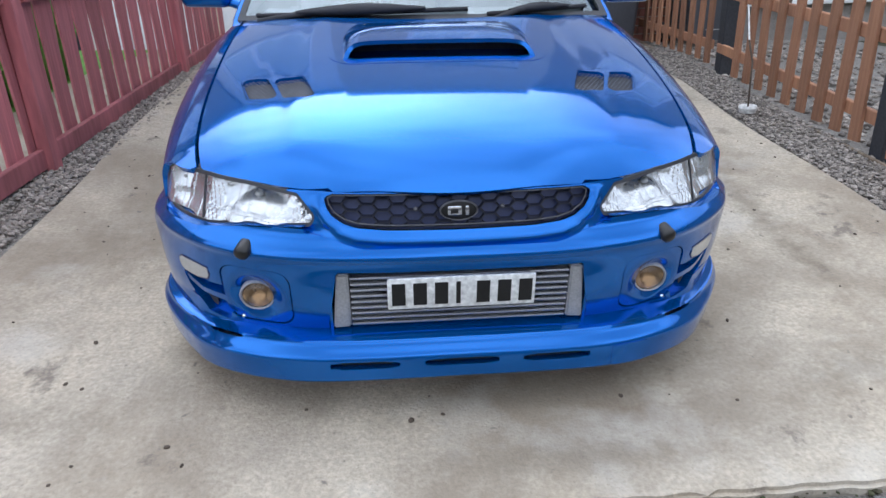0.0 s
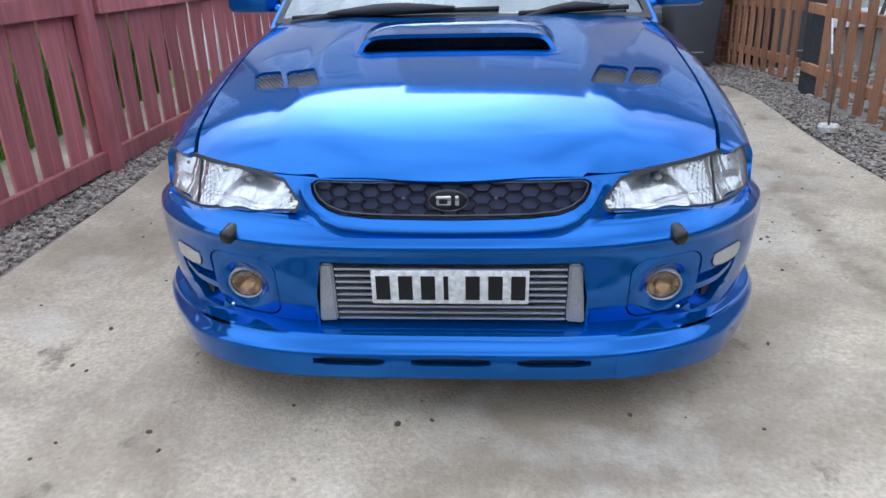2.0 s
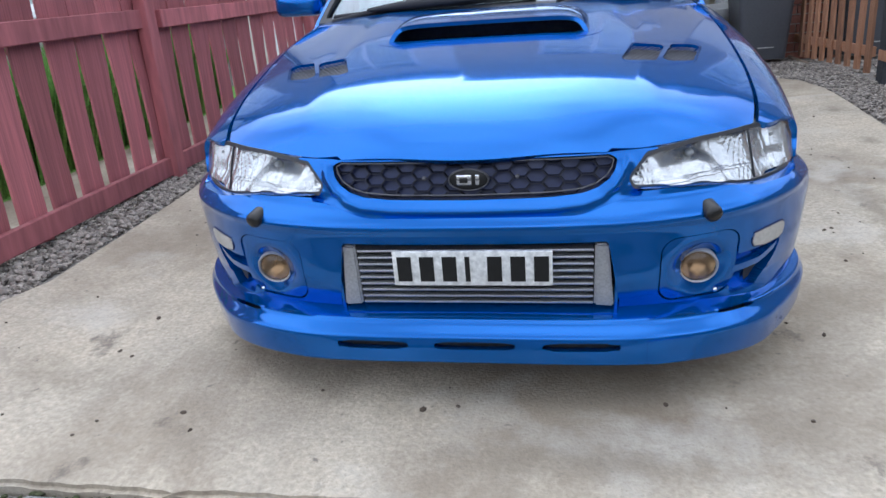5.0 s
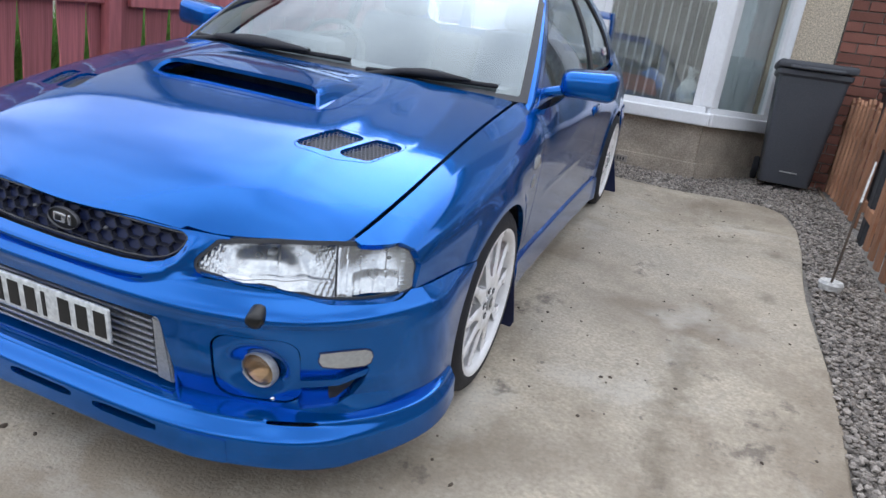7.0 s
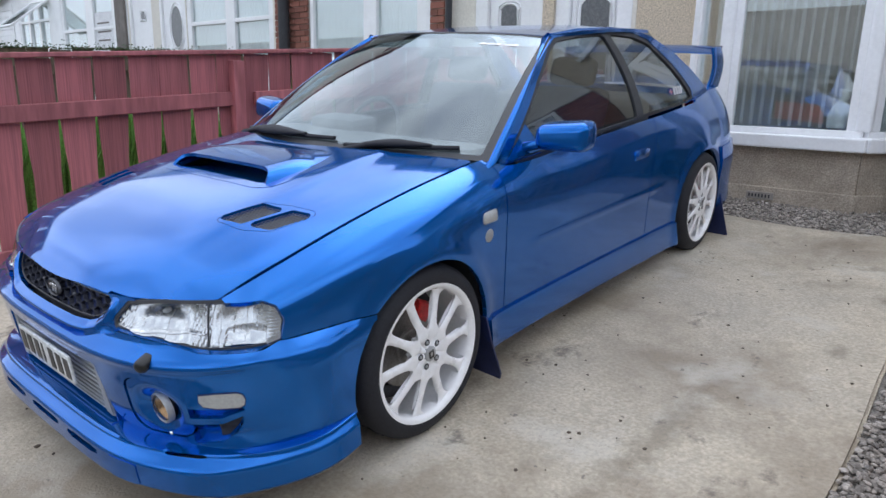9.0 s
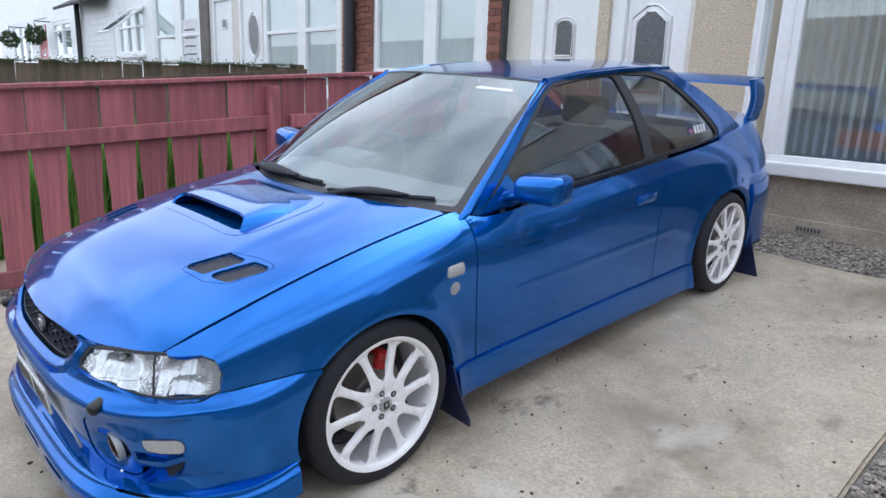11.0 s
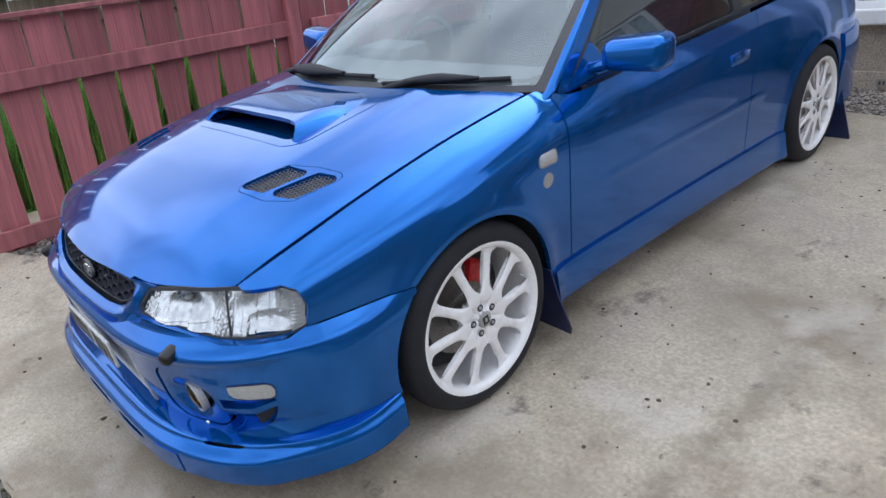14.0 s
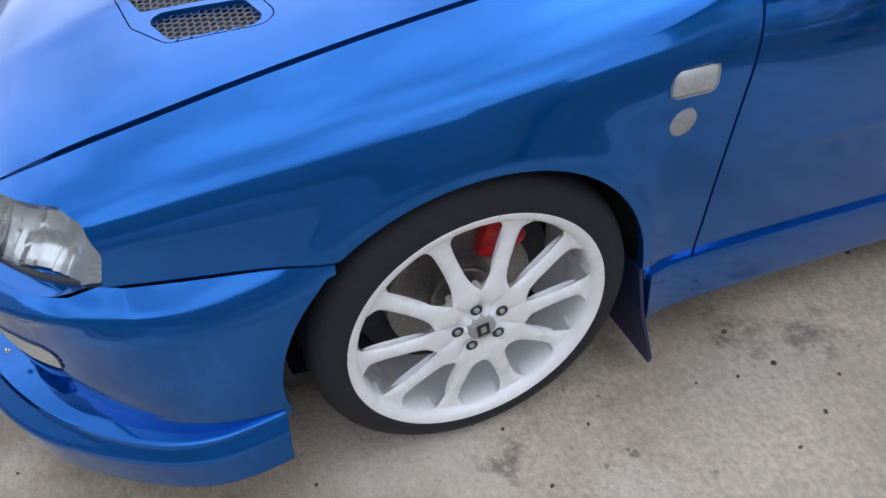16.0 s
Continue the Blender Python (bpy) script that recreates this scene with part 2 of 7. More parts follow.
LAMPWHITE = mat("lens_white", (0.46, 0.47, 0.46), 0.2, 0.1, (0.36, 0.37, 0.36), 40, 0.4, 120, 0.08, bump=0.06, bump_scale=120, coat=0.8)
CABIN = mat("cabin_cloth", (0.13, 0.133, 0.14), 0.85, 0, (0.16, 0.16, 0.168), 20, 0.5, 200, 0.3, bump=0.2, bump_scale=300)
SEATBLUE = mat("seat_cloth", (0.02, 0.03, 0.075), 0.9, 0, (0.03, 0.035, 0.06), 30, 0.5, 200, 0.3)
STICKER = mat("white_sticker", (0.75, 0.76, 0.78), 0.5)
FLAGRED = mat("flag_red", (0.5, 0.02, 0.03), 0.5)
FLAGBLUE = mat("flag_blue", (0.02, 0.03, 0.2), 0.5)
NAVYMESH = mat("navy_mesh_plastic", (0.012, 0.014, 0.028), 0.6, 0, (0.01, 0.012, 0.024), 9, 0.5, 90, 0.15)
MESHGREY = mat("grey_mesh", (0.128, 0.136, 0.170), 0.4, 0.4, (0.06, 0.06, 0.07), 30, 0.5, 90, 0.2)
REFLECTOR = mat("lamp_reflector", (0.68, 0.69, 0.7), 0.24, 0.75, (0.56, 0.57, 0.57), 30, 0.4, 90, 0.06)

CONCRETE = stained_concrete()
GRAVEL_BED = mat("grit_bed", (0.26, 0.24, 0.215), 0.95, 0, (0.16, 0.145, 0.13), 30, 0.8, 130, 0.4, bump=0.8, bump_scale=90)
PEBBLE = mat("grey_pebbles", (0.31, 0.275, 0.24), 0.8, 0, (0.21, 0.182, 0.155), 25, 0.6, 90, 0.25, spread=0.5, island=True, bump=0.2, bump_scale=120)
SETT = mat("granite_setts", (0.235, 0.23, 0.22), 0.75, 0, (0.12, 0.125, 0.115), 7, 0.9, 90, 0.3, spread=0.3, bump=0.6, bump_scale=45)
ASPHALT = mat("asphalt", (0.055, 0.055, 0.056), 0.9, 0, (0.035, 0.035, 0.036), 2, 0.6, 120, 0.35, bump=0.5, bump_scale=150)
SOIL = mat("mossy_soil", (0.06, 0.05, 0.03), 0.95, 0, (0.05, 0.07, 0.025), 14, 0.9, 90, 0.4, bump=0.6, bump_scale=60)
GRASS = mat("lawn_grass", (0.15, 0.34, 0.065), 0.9, 0, (0.1, 0.24, 0.045), 4, 0.7, 90, 0.35, bump=0.6, bump_scale=90)
FENCE_RED = mat("red_fence_stain", (0.46, 0.145, 0.155), 0.72, 0, (0.31, 0.105, 0.112), 3.2, 0.9, 26, 0.24, stretch=(1, 1, 0.14), spread=0.24, bump=0.25, bump_scale=45)
FENCE_BROWN = mat("brown_fence_stain", (0.38, 0.185, 0.10), 0.75, 0, (0.26, 0.125, 0.075), 4, 0.8, 30, 0.2, stretch=(1, 1, 0.14), spread=0.2, bump=0.25, bump_scale=45)
OLDWOOD = mat("weathered_wood", (0.2, 0.145, 0.105), 0.85, 0, (0.12, 0.1, 0.07), 5, 0.8, 34, 0.25, stretch=(1, 1, 0.14), spread=0.25, bump=0.3, bump_scale=45)
POSTDARK = mat("dark_post", (0.028, 0.03, 0.036), 0.7, 0, (0.045, 0.046, 0.05), 8, 0.6, 60, 0.25)
PEBBLEDASH = mat("pebbledash", (0.72, 0.615, 0.47), 0.9, 0, (0.38, 0.32, 0.24), 70, 0.8, 160, 0.4, bump=1.0, bump_scale=75)
RENDERED = mat("cream_render", (0.74, 0.71, 0.64), 0.85, 0, (0.64, 0.6, 0.53), 3, 0.6, 60, 0.08, bump=0.15, bump_scale=90)
BASEWALL = mat("brown_plinth", (0.46, 0.395, 0.315), 0.9, 0, (0.31, 0.26, 0.205), 5, 0.8, 90, 0.3, bump=0.7, bump_scale=70)
BRICK = mat("red_brick", (0.27, 0.105, 0.075), 0.85, 0, (0.19, 0.075, 0.055), 10, 0.6, 90, 0.2, spread=0.25, bump=0.4, bump_scale=70)
FRONTAGE = mat("grey_frontage", (0.23, 0.205, 0.185), 0.9, 0, (0.15, 0.135, 0.125), 0.6, 0.9, 8, 0.2)
# paler wall tone, chosen to brighten what the bumper mirrors
STREETSIDE = mat("pale_frontage", (0.4, 0.385, 0.365), 0.9, 0, (0.28, 0.27, 0.255), 0.6, 0.9, 8, 0.2)
MORTAR = mat("mortar", (0.34, 0.31, 0.28), 0.95, 0, None, 20, 0.6, 90, 0.2)
UPVC = mat("white_upvc", (0.86, 0.87, 0.88), 0.35, 0, (0.72, 0.73, 0.73), 4, 0.4, 40, 0.03)
BLIND = mat("blind_cloth", (0.66, 0.66, 0.65), 0.85, 0, (0.55, 0.55, 0.55), 6, 0.5, 120, 0.08, spread=0.1)
NET = mat("net_curtain", (0.85, 0.86, 0.86), 0.9, 0, (0.62, 0.63, 0.64), 11, 0.7, 60, 0.2, stretch=(6, 1, 0.4))
INSIDE = mat("dim_room", (0.5, 0.5, 0.49), 0.9, 0, (0.32, 0.31, 0.3), 3, 0.5)
DOORGLASS = mat("dark_door_glass", (0.1, 0.105, 0.11), 0.15, 0, (0.16, 0.165, 0.17), 25, 0.6, 90, 0.2, bump=0.2, bump_scale=60)
SLATE = mat("roof_slate", (0.09, 0.09, 0.1), 0.7, 0, (0.06, 0.06, 0.068), 6, 0.7, 70, 0.25, spread=0.2)
BINBLACK = mat("bin_plastic", (0.062, 0.066, 0.077), 0.42, 0, (0.074, 0.079, 0.09), 6, 0.5, 120, 0.15, bump=0.06, bump_scale=300)
LABELGREY = mat("pale_label", (0.5, 0.5, 0.48), 0.6)
STONEWHITE = mat("white_pot", (0.75, 0.75, 0.72), 0.6)
BARK = mat("bark", (0.1, 0.075, 0.055), 0.9, 0, (0.06, 0.045, 0.035), 12, 0.7, 80, 0.3)
HEDGE = mat("hedge_leaf", (0.05, 0.085, 0.03), 0.7, 0, (0.035, 0.06, 0.022), 9, 0.7, 80, 0.3, spread=0.4, island=True)
DOORRED = mat("red_door_paint", (0.42, 0.04, 0.04), 0.4, 0, None, 4, 0.3, coat=0.3)


# ---- builders ----
def mesh_of(name, verts, faces, smooth=False, sharp=None):
    me = bpy.data.meshes.new(name)
    me.from_pydata([tuple(map(float, v)) for v in verts], [], [tuple(map(int, f)) for f in faces])
    me.update()
    if smooth:
        me.polygons.foreach_set("use_smooth", [True] * len(me.polygons))
        if sharp:
            me.set_sharp_from_angle(angle=radians(sharp))
    return me


def put(name, me, material, parent=None, label="", m=None):
    if material and not me.materials:
        me.materials.append(material)
    ob = new(name, me)
    if parent:
        ob.parent = parent
    if m is not None:
        ob.matrix_basis = m
    if label:
        ob["label"] = label
    return ob


def from_bm(bm, name, smooth=None):
    me = bpy.data.meshes.new(name)
    bmesh.ops.recalc_face_normals(bm, faces=bm.faces)
    bm.to_mesh(me)
    bm.free()
    if smooth:
        me.polygons.foreach_set("use_smooth", [True] * len(me.polygons))
        me.set_sharp_from_angle(angle=radians(smooth))
    return me


def part(name, bm, material, parent, label="", smooth=None):
    return put(name, from_bm(bm, name, smooth), material, parent, label)


def box_into(bm, lo, hi, bevel=0.0, m=None):
    c = [(a + b) / 2 for a, b in zip(lo, hi)]
    s = [abs(b - a) for a, b in zip(lo, hi)]
    base = Matrix.Translation(c) @ Matrix.Diagonal((*s, 1))
    g = bmesh.ops.create_cube(bm, size=1.0, matrix=(m @ base) if m is not None else base)
    if bevel:
        edges = list({e for v in g["verts"] for e in v.link_edges})
        bmesh.ops.bevel(bm, geom=edges, offset=bevel, segments=2, affect="EDGES", profile=0.5)
    return bm


def box(lo, hi, bevel=0.0, m=None):
    return box_into(bmesh.new(), lo, hi, bevel, m)


def tube_into(bm, pts, radii, sides=10, flat=1.0):
    """A round bar along a polyline, with a radius at each point."""
    rings = []
    pts = [Vector(p) for p in pts]
    for i, p in enumerate(pts):
        d = (pts[min(i + 1, len(pts) - 1)] - pts[max(i - 1, 0)]).normalized()
        a = d.orthogonal() if abs(d.z) > 0.95 else d.cross(Vector((0, 0, 1)))
        a.normalize()
        b = d.cross(a).normalized()
        r = radii[i] if hasattr(radii, "__len__") else radii
        rings.append([bm.verts.new(p + r * (math.cos(t) * a + flat * math.sin(t) * b)) for t in [2 * math.pi * q / sides for q in range(sides)]])
    for r0, r1 in zip(rings, rings[1:]):
        for q in range(sides):
            bm.faces.new((r0[q], r0[(q + 1) % sides], r1[(q + 1) % sides], r1[q]))
    bm.faces.new(rings[0][::-1])
    bm.faces.new(rings[-1])
    return bm


def lathe(profile, sides=64, axis="x", arc=(0.0, 1.0)):
    """Turns (radius, offset) pairs about an axis into a mesh's points and faces."""
    n = len(profile)
    closed = arc == (0.0, 1.0)
    steps = sides if closed else sides + 1
    verts, faces = [], []
    for i in range(steps):
        t = 2 * math.pi * (arc[0] + (arc[1] - arc[0]) * i / sides)
        for r, o in profile:
            verts.append((o, r * math.cos(t), r * math.sin(t)) if axis == "x" else (r * math.cos(t), r * math.sin(t), o) if axis == "z" else (r * math.cos(t), o, r * math.sin(t)))
    for i in range(sides):
        a, b = i * n, ((i + 1) % steps) * n
        for q in range(n - 1):
            faces.append((a + q, a + q + 1, b + q + 1, b + q))
    return verts, faces


def spl(*keys):
    """A smooth curve through (place, value) keys."""
    k = np.array(keys, float)
    X, Y = k[:, 0], k[:, 1]
    d = np.diff(Y) / np.diff(X)
    m = np.concatenate(([d[0]], np.where(d[:-1] * d[1:] > 0, (d[:-1] + d[1:]) / 2, 0.0), [d[-1]]))

    def f(x):
        x = np.clip(np.asarray(x, float), X[0], X[-1])
        i = np.clip(np.searchsorted(X, x) - 1, 0, len(X) - 2)
        h = X[i + 1] - X[i]
        t = (x - X[i]) / h
        return (2 * t**3 - 3 * t**2 + 1) * Y[i] + (t**3 - 2 * t**2 + t) * h * m[i] + (3 * t**2 - 2 * t**3) * Y[i + 1] + (t**3 - t**2) * h * m[i + 1]
    return f


def rrect(a, b, ca, cb, ha, hb, r):
    """Distance to a rounded rectangle in the plane (a, b): negative inside."""
    qa, qb = np.abs(a - ca) - ha + r, np.abs(b - cb) - hb + r
    return np.hypot(np.maximum(qa, 0), np.maximum(qb, 0)) + np.minimum(np.maximum(qa, qb), 0) - r


def poly(a, b, pts, r=0.0):
    """Distance to a polygon with corners rounded outwards by r: negative inside."""
    pts = np.array(pts, float)
    best, sign = np.full(np.shape(a), 1e9), np.ones(np.shape(a))
    for i in range(len(pts)):
        p, q = pts[i], pts[i - 1]
        ea, eb, wa, wb = q[0] - p[0], q[1] - p[1], a - p[0], b - p[1]
        t = np.clip((wa * ea + wb * eb) / (ea * ea + eb * eb), 0, 1)
        best = np.minimum(best, (wa - ea * t)**2 + (wb - eb * t)**2)
        c1, c2, c3 = b >= p[1], b < q[1], ea * wb > eb * wa
        sign = np.where((c1 & c2 & c3) | (~c1 & ~c2 & ~c3), -sign, sign)
    return sign * np.sqrt(best) - r


def sheet(name, fn, us, vs, material, parent, inside=None, thick=0.0, label="", flip=False, mirror=False, sharp=None, lift=0.0):
    """A panel: a fine grid over fn(u, v), trimmed to where inside(x, y, z, u, v) is negative, with clean edges and a thickness."""
    U, V = np.meshgrid(us, vs, indexing="ij")
    U, V = U.astype(float), V.astype(float)
    nu, nv = U.shape
    idx = np.arange(nu * nv).reshape(nu, nv)
    quads = np.stack([idx[:-1, :-1], idx[1:, :-1], idx[1:, 1:], idx[:-1, 1:]], -1).reshape(-1, 4)
    if inside is not None:
        def s(u, v):
            return inside(*fn(u, v), u, v)
        du, dv = (us[1] - us[0]) * 0.05, (vs[1] - vs[0]) * 0.05
        cu, cv = U.reshape(-1)[quads].mean(1), V.reshape(-1)[quads].mean(1)
        keep = s(cu, cv) < 0
        if not keep.any():
            raise ValueError(name)
        drop_v = np.zeros(nu * nv, bool)
        drop_v[quads[~keep].reshape(-1)] = True
        quads = quads[keep]
        use = np.zeros(nu * nv, bool)
        use[quads.reshape(-1)] = True
        edge = use & drop_v
        u, v = U.reshape(-1)[edge], V.reshape(-1)[edge]
        su, sv = (us[1] - us[0]), (vs[1] - vs[0])
        u0, v0 = u.copy(), v.copy()
        for _ in range(6):
            d = s(u, v)
            gu, gv = (s(u + du, v) - s(u - du, v)) / (2 * du) * su, (s(u, v + dv) - s(u, v - dv)) / (2 * dv) * sv
            g = gu**2 + gv**2 + 1e-9
            u, v = u - np.clip(d * gu / g, -0.6, 0.6) * su, v - np.clip(d * gv / g, -0.6, 0.6) * sv
            u, v = np.clip(u, u0 - 0.8 * su, u0 + 0.8 * su), np.clip(v, v0 - 0.8 * sv, v0 + 0.8 * sv)
        Uf, Vf = U.reshape(-1), V.reshape(-1)
        Uf[edge], Vf[edge] = u, v
        U, V = Uf.reshape(nu, nv), Vf.reshape(nu, nv)
    x, y, z = fn(U, V)
    P = np.stack([x, y, z], -1)
    nrm = np.cross(np.gradient(P, axis=0), np.gradient(P, axis=1))
    nrm /= np.linalg.norm(nrm, axis=-1, keepdims=True) + 1e-12
    if flip:
        nrm = -nrm
    P, nrm = (P + lift * nrm).reshape(-1, 3), nrm.reshape(-1, 3)
    if flip:
        quads = quads[:, ::-1]
    used = np.unique(quads)
    back = np.zeros(nu * nv, int)
    back[used] = np.arange(len(used))
    verts, faces = P[used], back[quads]
    if thick:
        n = len(verts)
        e = np.concatenate([faces[:, [0, 1]], faces[:, [1, 2]], faces[:, [2, 3]], faces[:, [3, 0]]])
        key = np.sort(e, 1)
        _, inv, cnt = np.unique(key, axis=0, return_inverse=True, return_counts=True)
        rim = e[cnt[inv.reshape(-1)] == 1]
        inner = verts - thick * nrm[used]
        # the turned-in edge has points of its own, so that it stays crisp
        rv = np.unique(rim)
        rb = np.zeros(n, int)
        rb[rv] = np.arange(len(rv))
        verts = np.concatenate([verts, verts[rv], inner[rv]])
        a, b = rb[rim[:, 0]] + n, rb[rim[:, 1]] + n
        faces = np.concatenate([faces, np.stack([b, a, a + len(rv), b + len(rv)], 1)])
    if mirror:
        verts = verts * np.array([-1, 1, 1])
        faces = faces[:, ::-1]
    return put(name, mesh_of(name, verts, faces, True, sharp), material, parent, label)


def span(a, b, step):
    return np.linspace(a, b, max(2, int(round(abs(b - a) / step)) + 1))


def thing(name, label, category, group="", kind="", m=None):
    ob = new(name)
    ob.empty_display_size = 0.1
    if m is not None:
        ob.matrix_basis = m
    return tagged(ob, label, category, group, kind)


# ---- ground ----
def ground_z(x, y):
    """The lie of the land: street, climb along the drive, terrace before the house."""
    x = min(max(x, -4.6), 4.6)
    top = (SLOPE @ Vector((x, min(max(y, -1.3), 4.9), 0))).z + float(relief(x, min(max(y, -1.3), 4.9))) - 0.09
    if y >= -1.3:
        return top
    return top + (-0.66 - top) * min(1, (-1.3 - y) / 1.9)


g_x = [-400, -60, -20, -8, -4, -2.4, 0, 2.4, 4, 8, 20, 60, 400]
g_y = [-400, -60, -20, -8, -3.2, -2.4, -1.45, -1.2, 0, 1.5, 3, 4.6, 4.9, 8, 20, 60, 400]
gv = [(x, y, ground_z(x, y)) for y in g_y for x in g_x]
gf = [(j * 13 + i, j * 13 + i + 1, j * 13 + i + 14, j * 13 + i + 13) for j in range(len(g_y) - 1) for i in range(12)]
tagged(put("ground", mesh_of("ground", gv, gf), SOIL), "bare mossy soil under gardens and drives", "ground", kind="structure")


def slab(name, outline, z0, z1, material, m=None, bevel=0.0):
    bm = bmesh.new()
    f = bm.faces.new([bm.verts.new((x, y, z1)) for x, y in outline])
    for n, cuts in (((1, 0, 0), np.arange(-2.2, 2.6, 0.2)), ((0, 1, 0), (3.3, 3.8, 4.3))):
        for c in cuts:
            bmesh.ops.bisect_plane(bm, geom=list(bm.verts) + list(bm.edges) + list(bm.faces), plane_co=[c * q for q in n], plane_no=n)
    f = list(bm.faces)
    top = bmesh.ops.extrude_face_region(bm, geom=f)
    bmesh.ops.translate(bm, verts=[v for v in top["geom"] if isinstance(v, bmesh.types.BMVert)], vec=(0, 0, z0 - z1))
    if bevel:
        edges = [e for e in bm.edges if all(abs(v.co.z - z1) < 1e-6 for v in e.verts) and any(abs(p.normal.z) < 0.5 for p in e.link_faces)]
        bmesh.ops.bevel(bm, geom=edges, offset=bevel, segments=2, affect="EDGES")
    for v in bm.verts:
        v.co.z += float(relief(v.co.x, v.co.y))
    return put(name, from_bm(bm, name), material, m=m)


def drive_right(y):
    return 1.93 if y < 2.95 else 1.93 - 0.55 * (1 - math.sqrt(max(0, 1 - ((y - 2.95) / 0.6)**2)))


def front(x):
    return -1.216 + 0.044 * x + 0.003 * math.sin(7.3 * x) * math.sin(3.1 * x + 1) + 0.002 * math.sin(23 * x) + 0.0025 * math.sin(61 * x)


outline = [(-2.6, -1.33)] + [(x, front(x)) for x in np.arange(-2.55, 2.0, 0.03)] + [(2.06, -1.12)] + [(1.945 + 0.018 * math.sin(3 * y) + (0.06 if y < -0.85 else 0), y) for y in np.arange(-0.95, 2.9, 0.25)]
outline += [(1.93 - 0.5 + 0.5 * math.cos(a), 2.97 + 0.52 * math.sin(a)) for a in np.linspace(0, math.pi / 2, 9)]
outline += [(0.6, 3.5), (-1.84, 3.52)] + [(-1.70 - 0.055 * y + 0.015 * math.sin(2.6 * y), y) for y in np.arange(3.3, -0.5, -0.3)] + [(-1.85, -0.75), (-2.3, -0.95)]
tagged(slab("drive", outline, -0.12, 0.0, CONCRETE, SLOPE, 0.012), "pale stained concrete drive with worn edges", "driveway", kind="structure")
STREET = SLOPE @ pose(0, -1.216, 0, 0, 0, 2.5)
setts_bed = tagged(slab("pavement", [(-9, -2.0), (9, -2.0), (9, -0.002), (-9, -0.002)], -0.1, -0.035, GRAVEL_BED, STREET), "dark gritty joints under the stone setts", "pavement", kind="structure")
road = slab("road", [(-80, -11), (80, -11), (80, -3.2), (-80, -3.2)], -0.6, -0.46, ASPHALT)
tagged(road, "grey asphalt street in front of the drive", "road", kind="structure")
for nm, o in (("gravel_bed", [(-2.1, -1.15), (-1.6, -1.15), (-1.6, 4.9), (-2.1, 4.9)]), ("gravel_bed", [(1.2, -1.1), (2.30, -1.1), (2.30, 4.9), (1.2, 4.9)]),
              ("gravel_bed", [(-1.6, 3.3), (1.2, 3.3), (1.2, 4.9), (-1.6, 4.9)]), ("gravel_bed", [(2.305, -1.1), (4.6, -1.1), (4.6, 4.9), (2.305, 4.9)])):
    tagged(slab(nm, o, -0.09, -0.022, GRAVEL_BED, SLOPE), "dark grit under loose grey stones", "gravel", kind="structure")
tagged(slab("lawn", [(-4.1, -1.2), (-2.7, -1.2), (-2.7, 4.8), (-4.1, 4.8)], -0.1, 0.0, GRASS, SLOPE), "green grass behind the red fence", "lawn", kind="structure")
tagged(slab("pavement", [(-2.695, -1.2), (-2.105, -1.2), (-2.105, 4.8), (-2.695, 4.8)], -0.1, 0.0, CONCRETE, SLOPE), "pale path behind the red fence", "path", kind="structure")


def stones(name, count, place, size, material, label, seed):
    """Many small rounded stones in one mesh."""
    rng = np.random.default_rng(seed)
    bm = bmesh.new()
    bmesh.ops.create_icosphere(bm, subdivisions=1, radius=1.0)
    ico = np.array([v.co[:] for v in bm.verts])
    tri = np.array([[v.index for v in f.verts] for f in bm.faces])
    bm.free()
    P = place(rng, count)
    P[:, 2] += relief(P[:, 0], P[:, 1])
    n = len(P)
    S = rng.uniform(*size, (n, 1)) * rng.uniform(0.6, 1.3, (n, 3)) * np.array([1, 1, 0.62])
    ang = rng.uniform(0, 2 * np.pi, n)
    q = ico[None] * (1 + rng.uniform(-0.16, 0.16, (n, len(ico), 1))) * S[:, None]
    tilt = rng.uniform(-0.5, 0.5, n)
    y1, z1 = q[..., 1] * np.cos(tilt)[:, None] - q[..., 2] * np.sin(tilt)[:, None], q[..., 1] * np.sin(tilt)[:, None] + q[..., 2] * np.cos(tilt)[:, None]
    x2, y2 = q[..., 0] * np.cos(ang)[:, None] - y1 * np.sin(ang)[:, None], q[..., 0] * np.sin(ang)[:, None] + y1 * np.cos(ang)[:, None]
    verts = (np.stack([x2, y2, z1], -1) + P[:, None]).reshape(-1, 3)
    faces = (tri[None] + (np.arange(n) * len(ico))[:, None, None]).reshape(-1, 3)
    ob = put(name, mesh_of(name, verts, faces), material, m=SLOPE)
    return tagged(ob, label, "gravel", kind="stuff")


def strip(x0, x1, y0, y1):
    def f(rng, n):
        return np.stack([rng.uniform(x0, x1, n), rng.uniform(y0, y1, n), rng.uniform(-0.024, -0.002, n)], -1)
    return f


def right_strip(rng, n):
    y = rng.uniform(-1.1, 4.9, n)
    lo = np.array([1.955 if v < 2.9 else max(1.1, drive_right(min(v, 3.54)) + 0.02) for v in y])
    lo = np.where(y > 3.52, 1.1, lo)
    return np.stack([lo + rng.uniform(0.01, 1, n) * (2.29 - lo), y, rng.uniform(-0.024, 0.0, n)], -1)


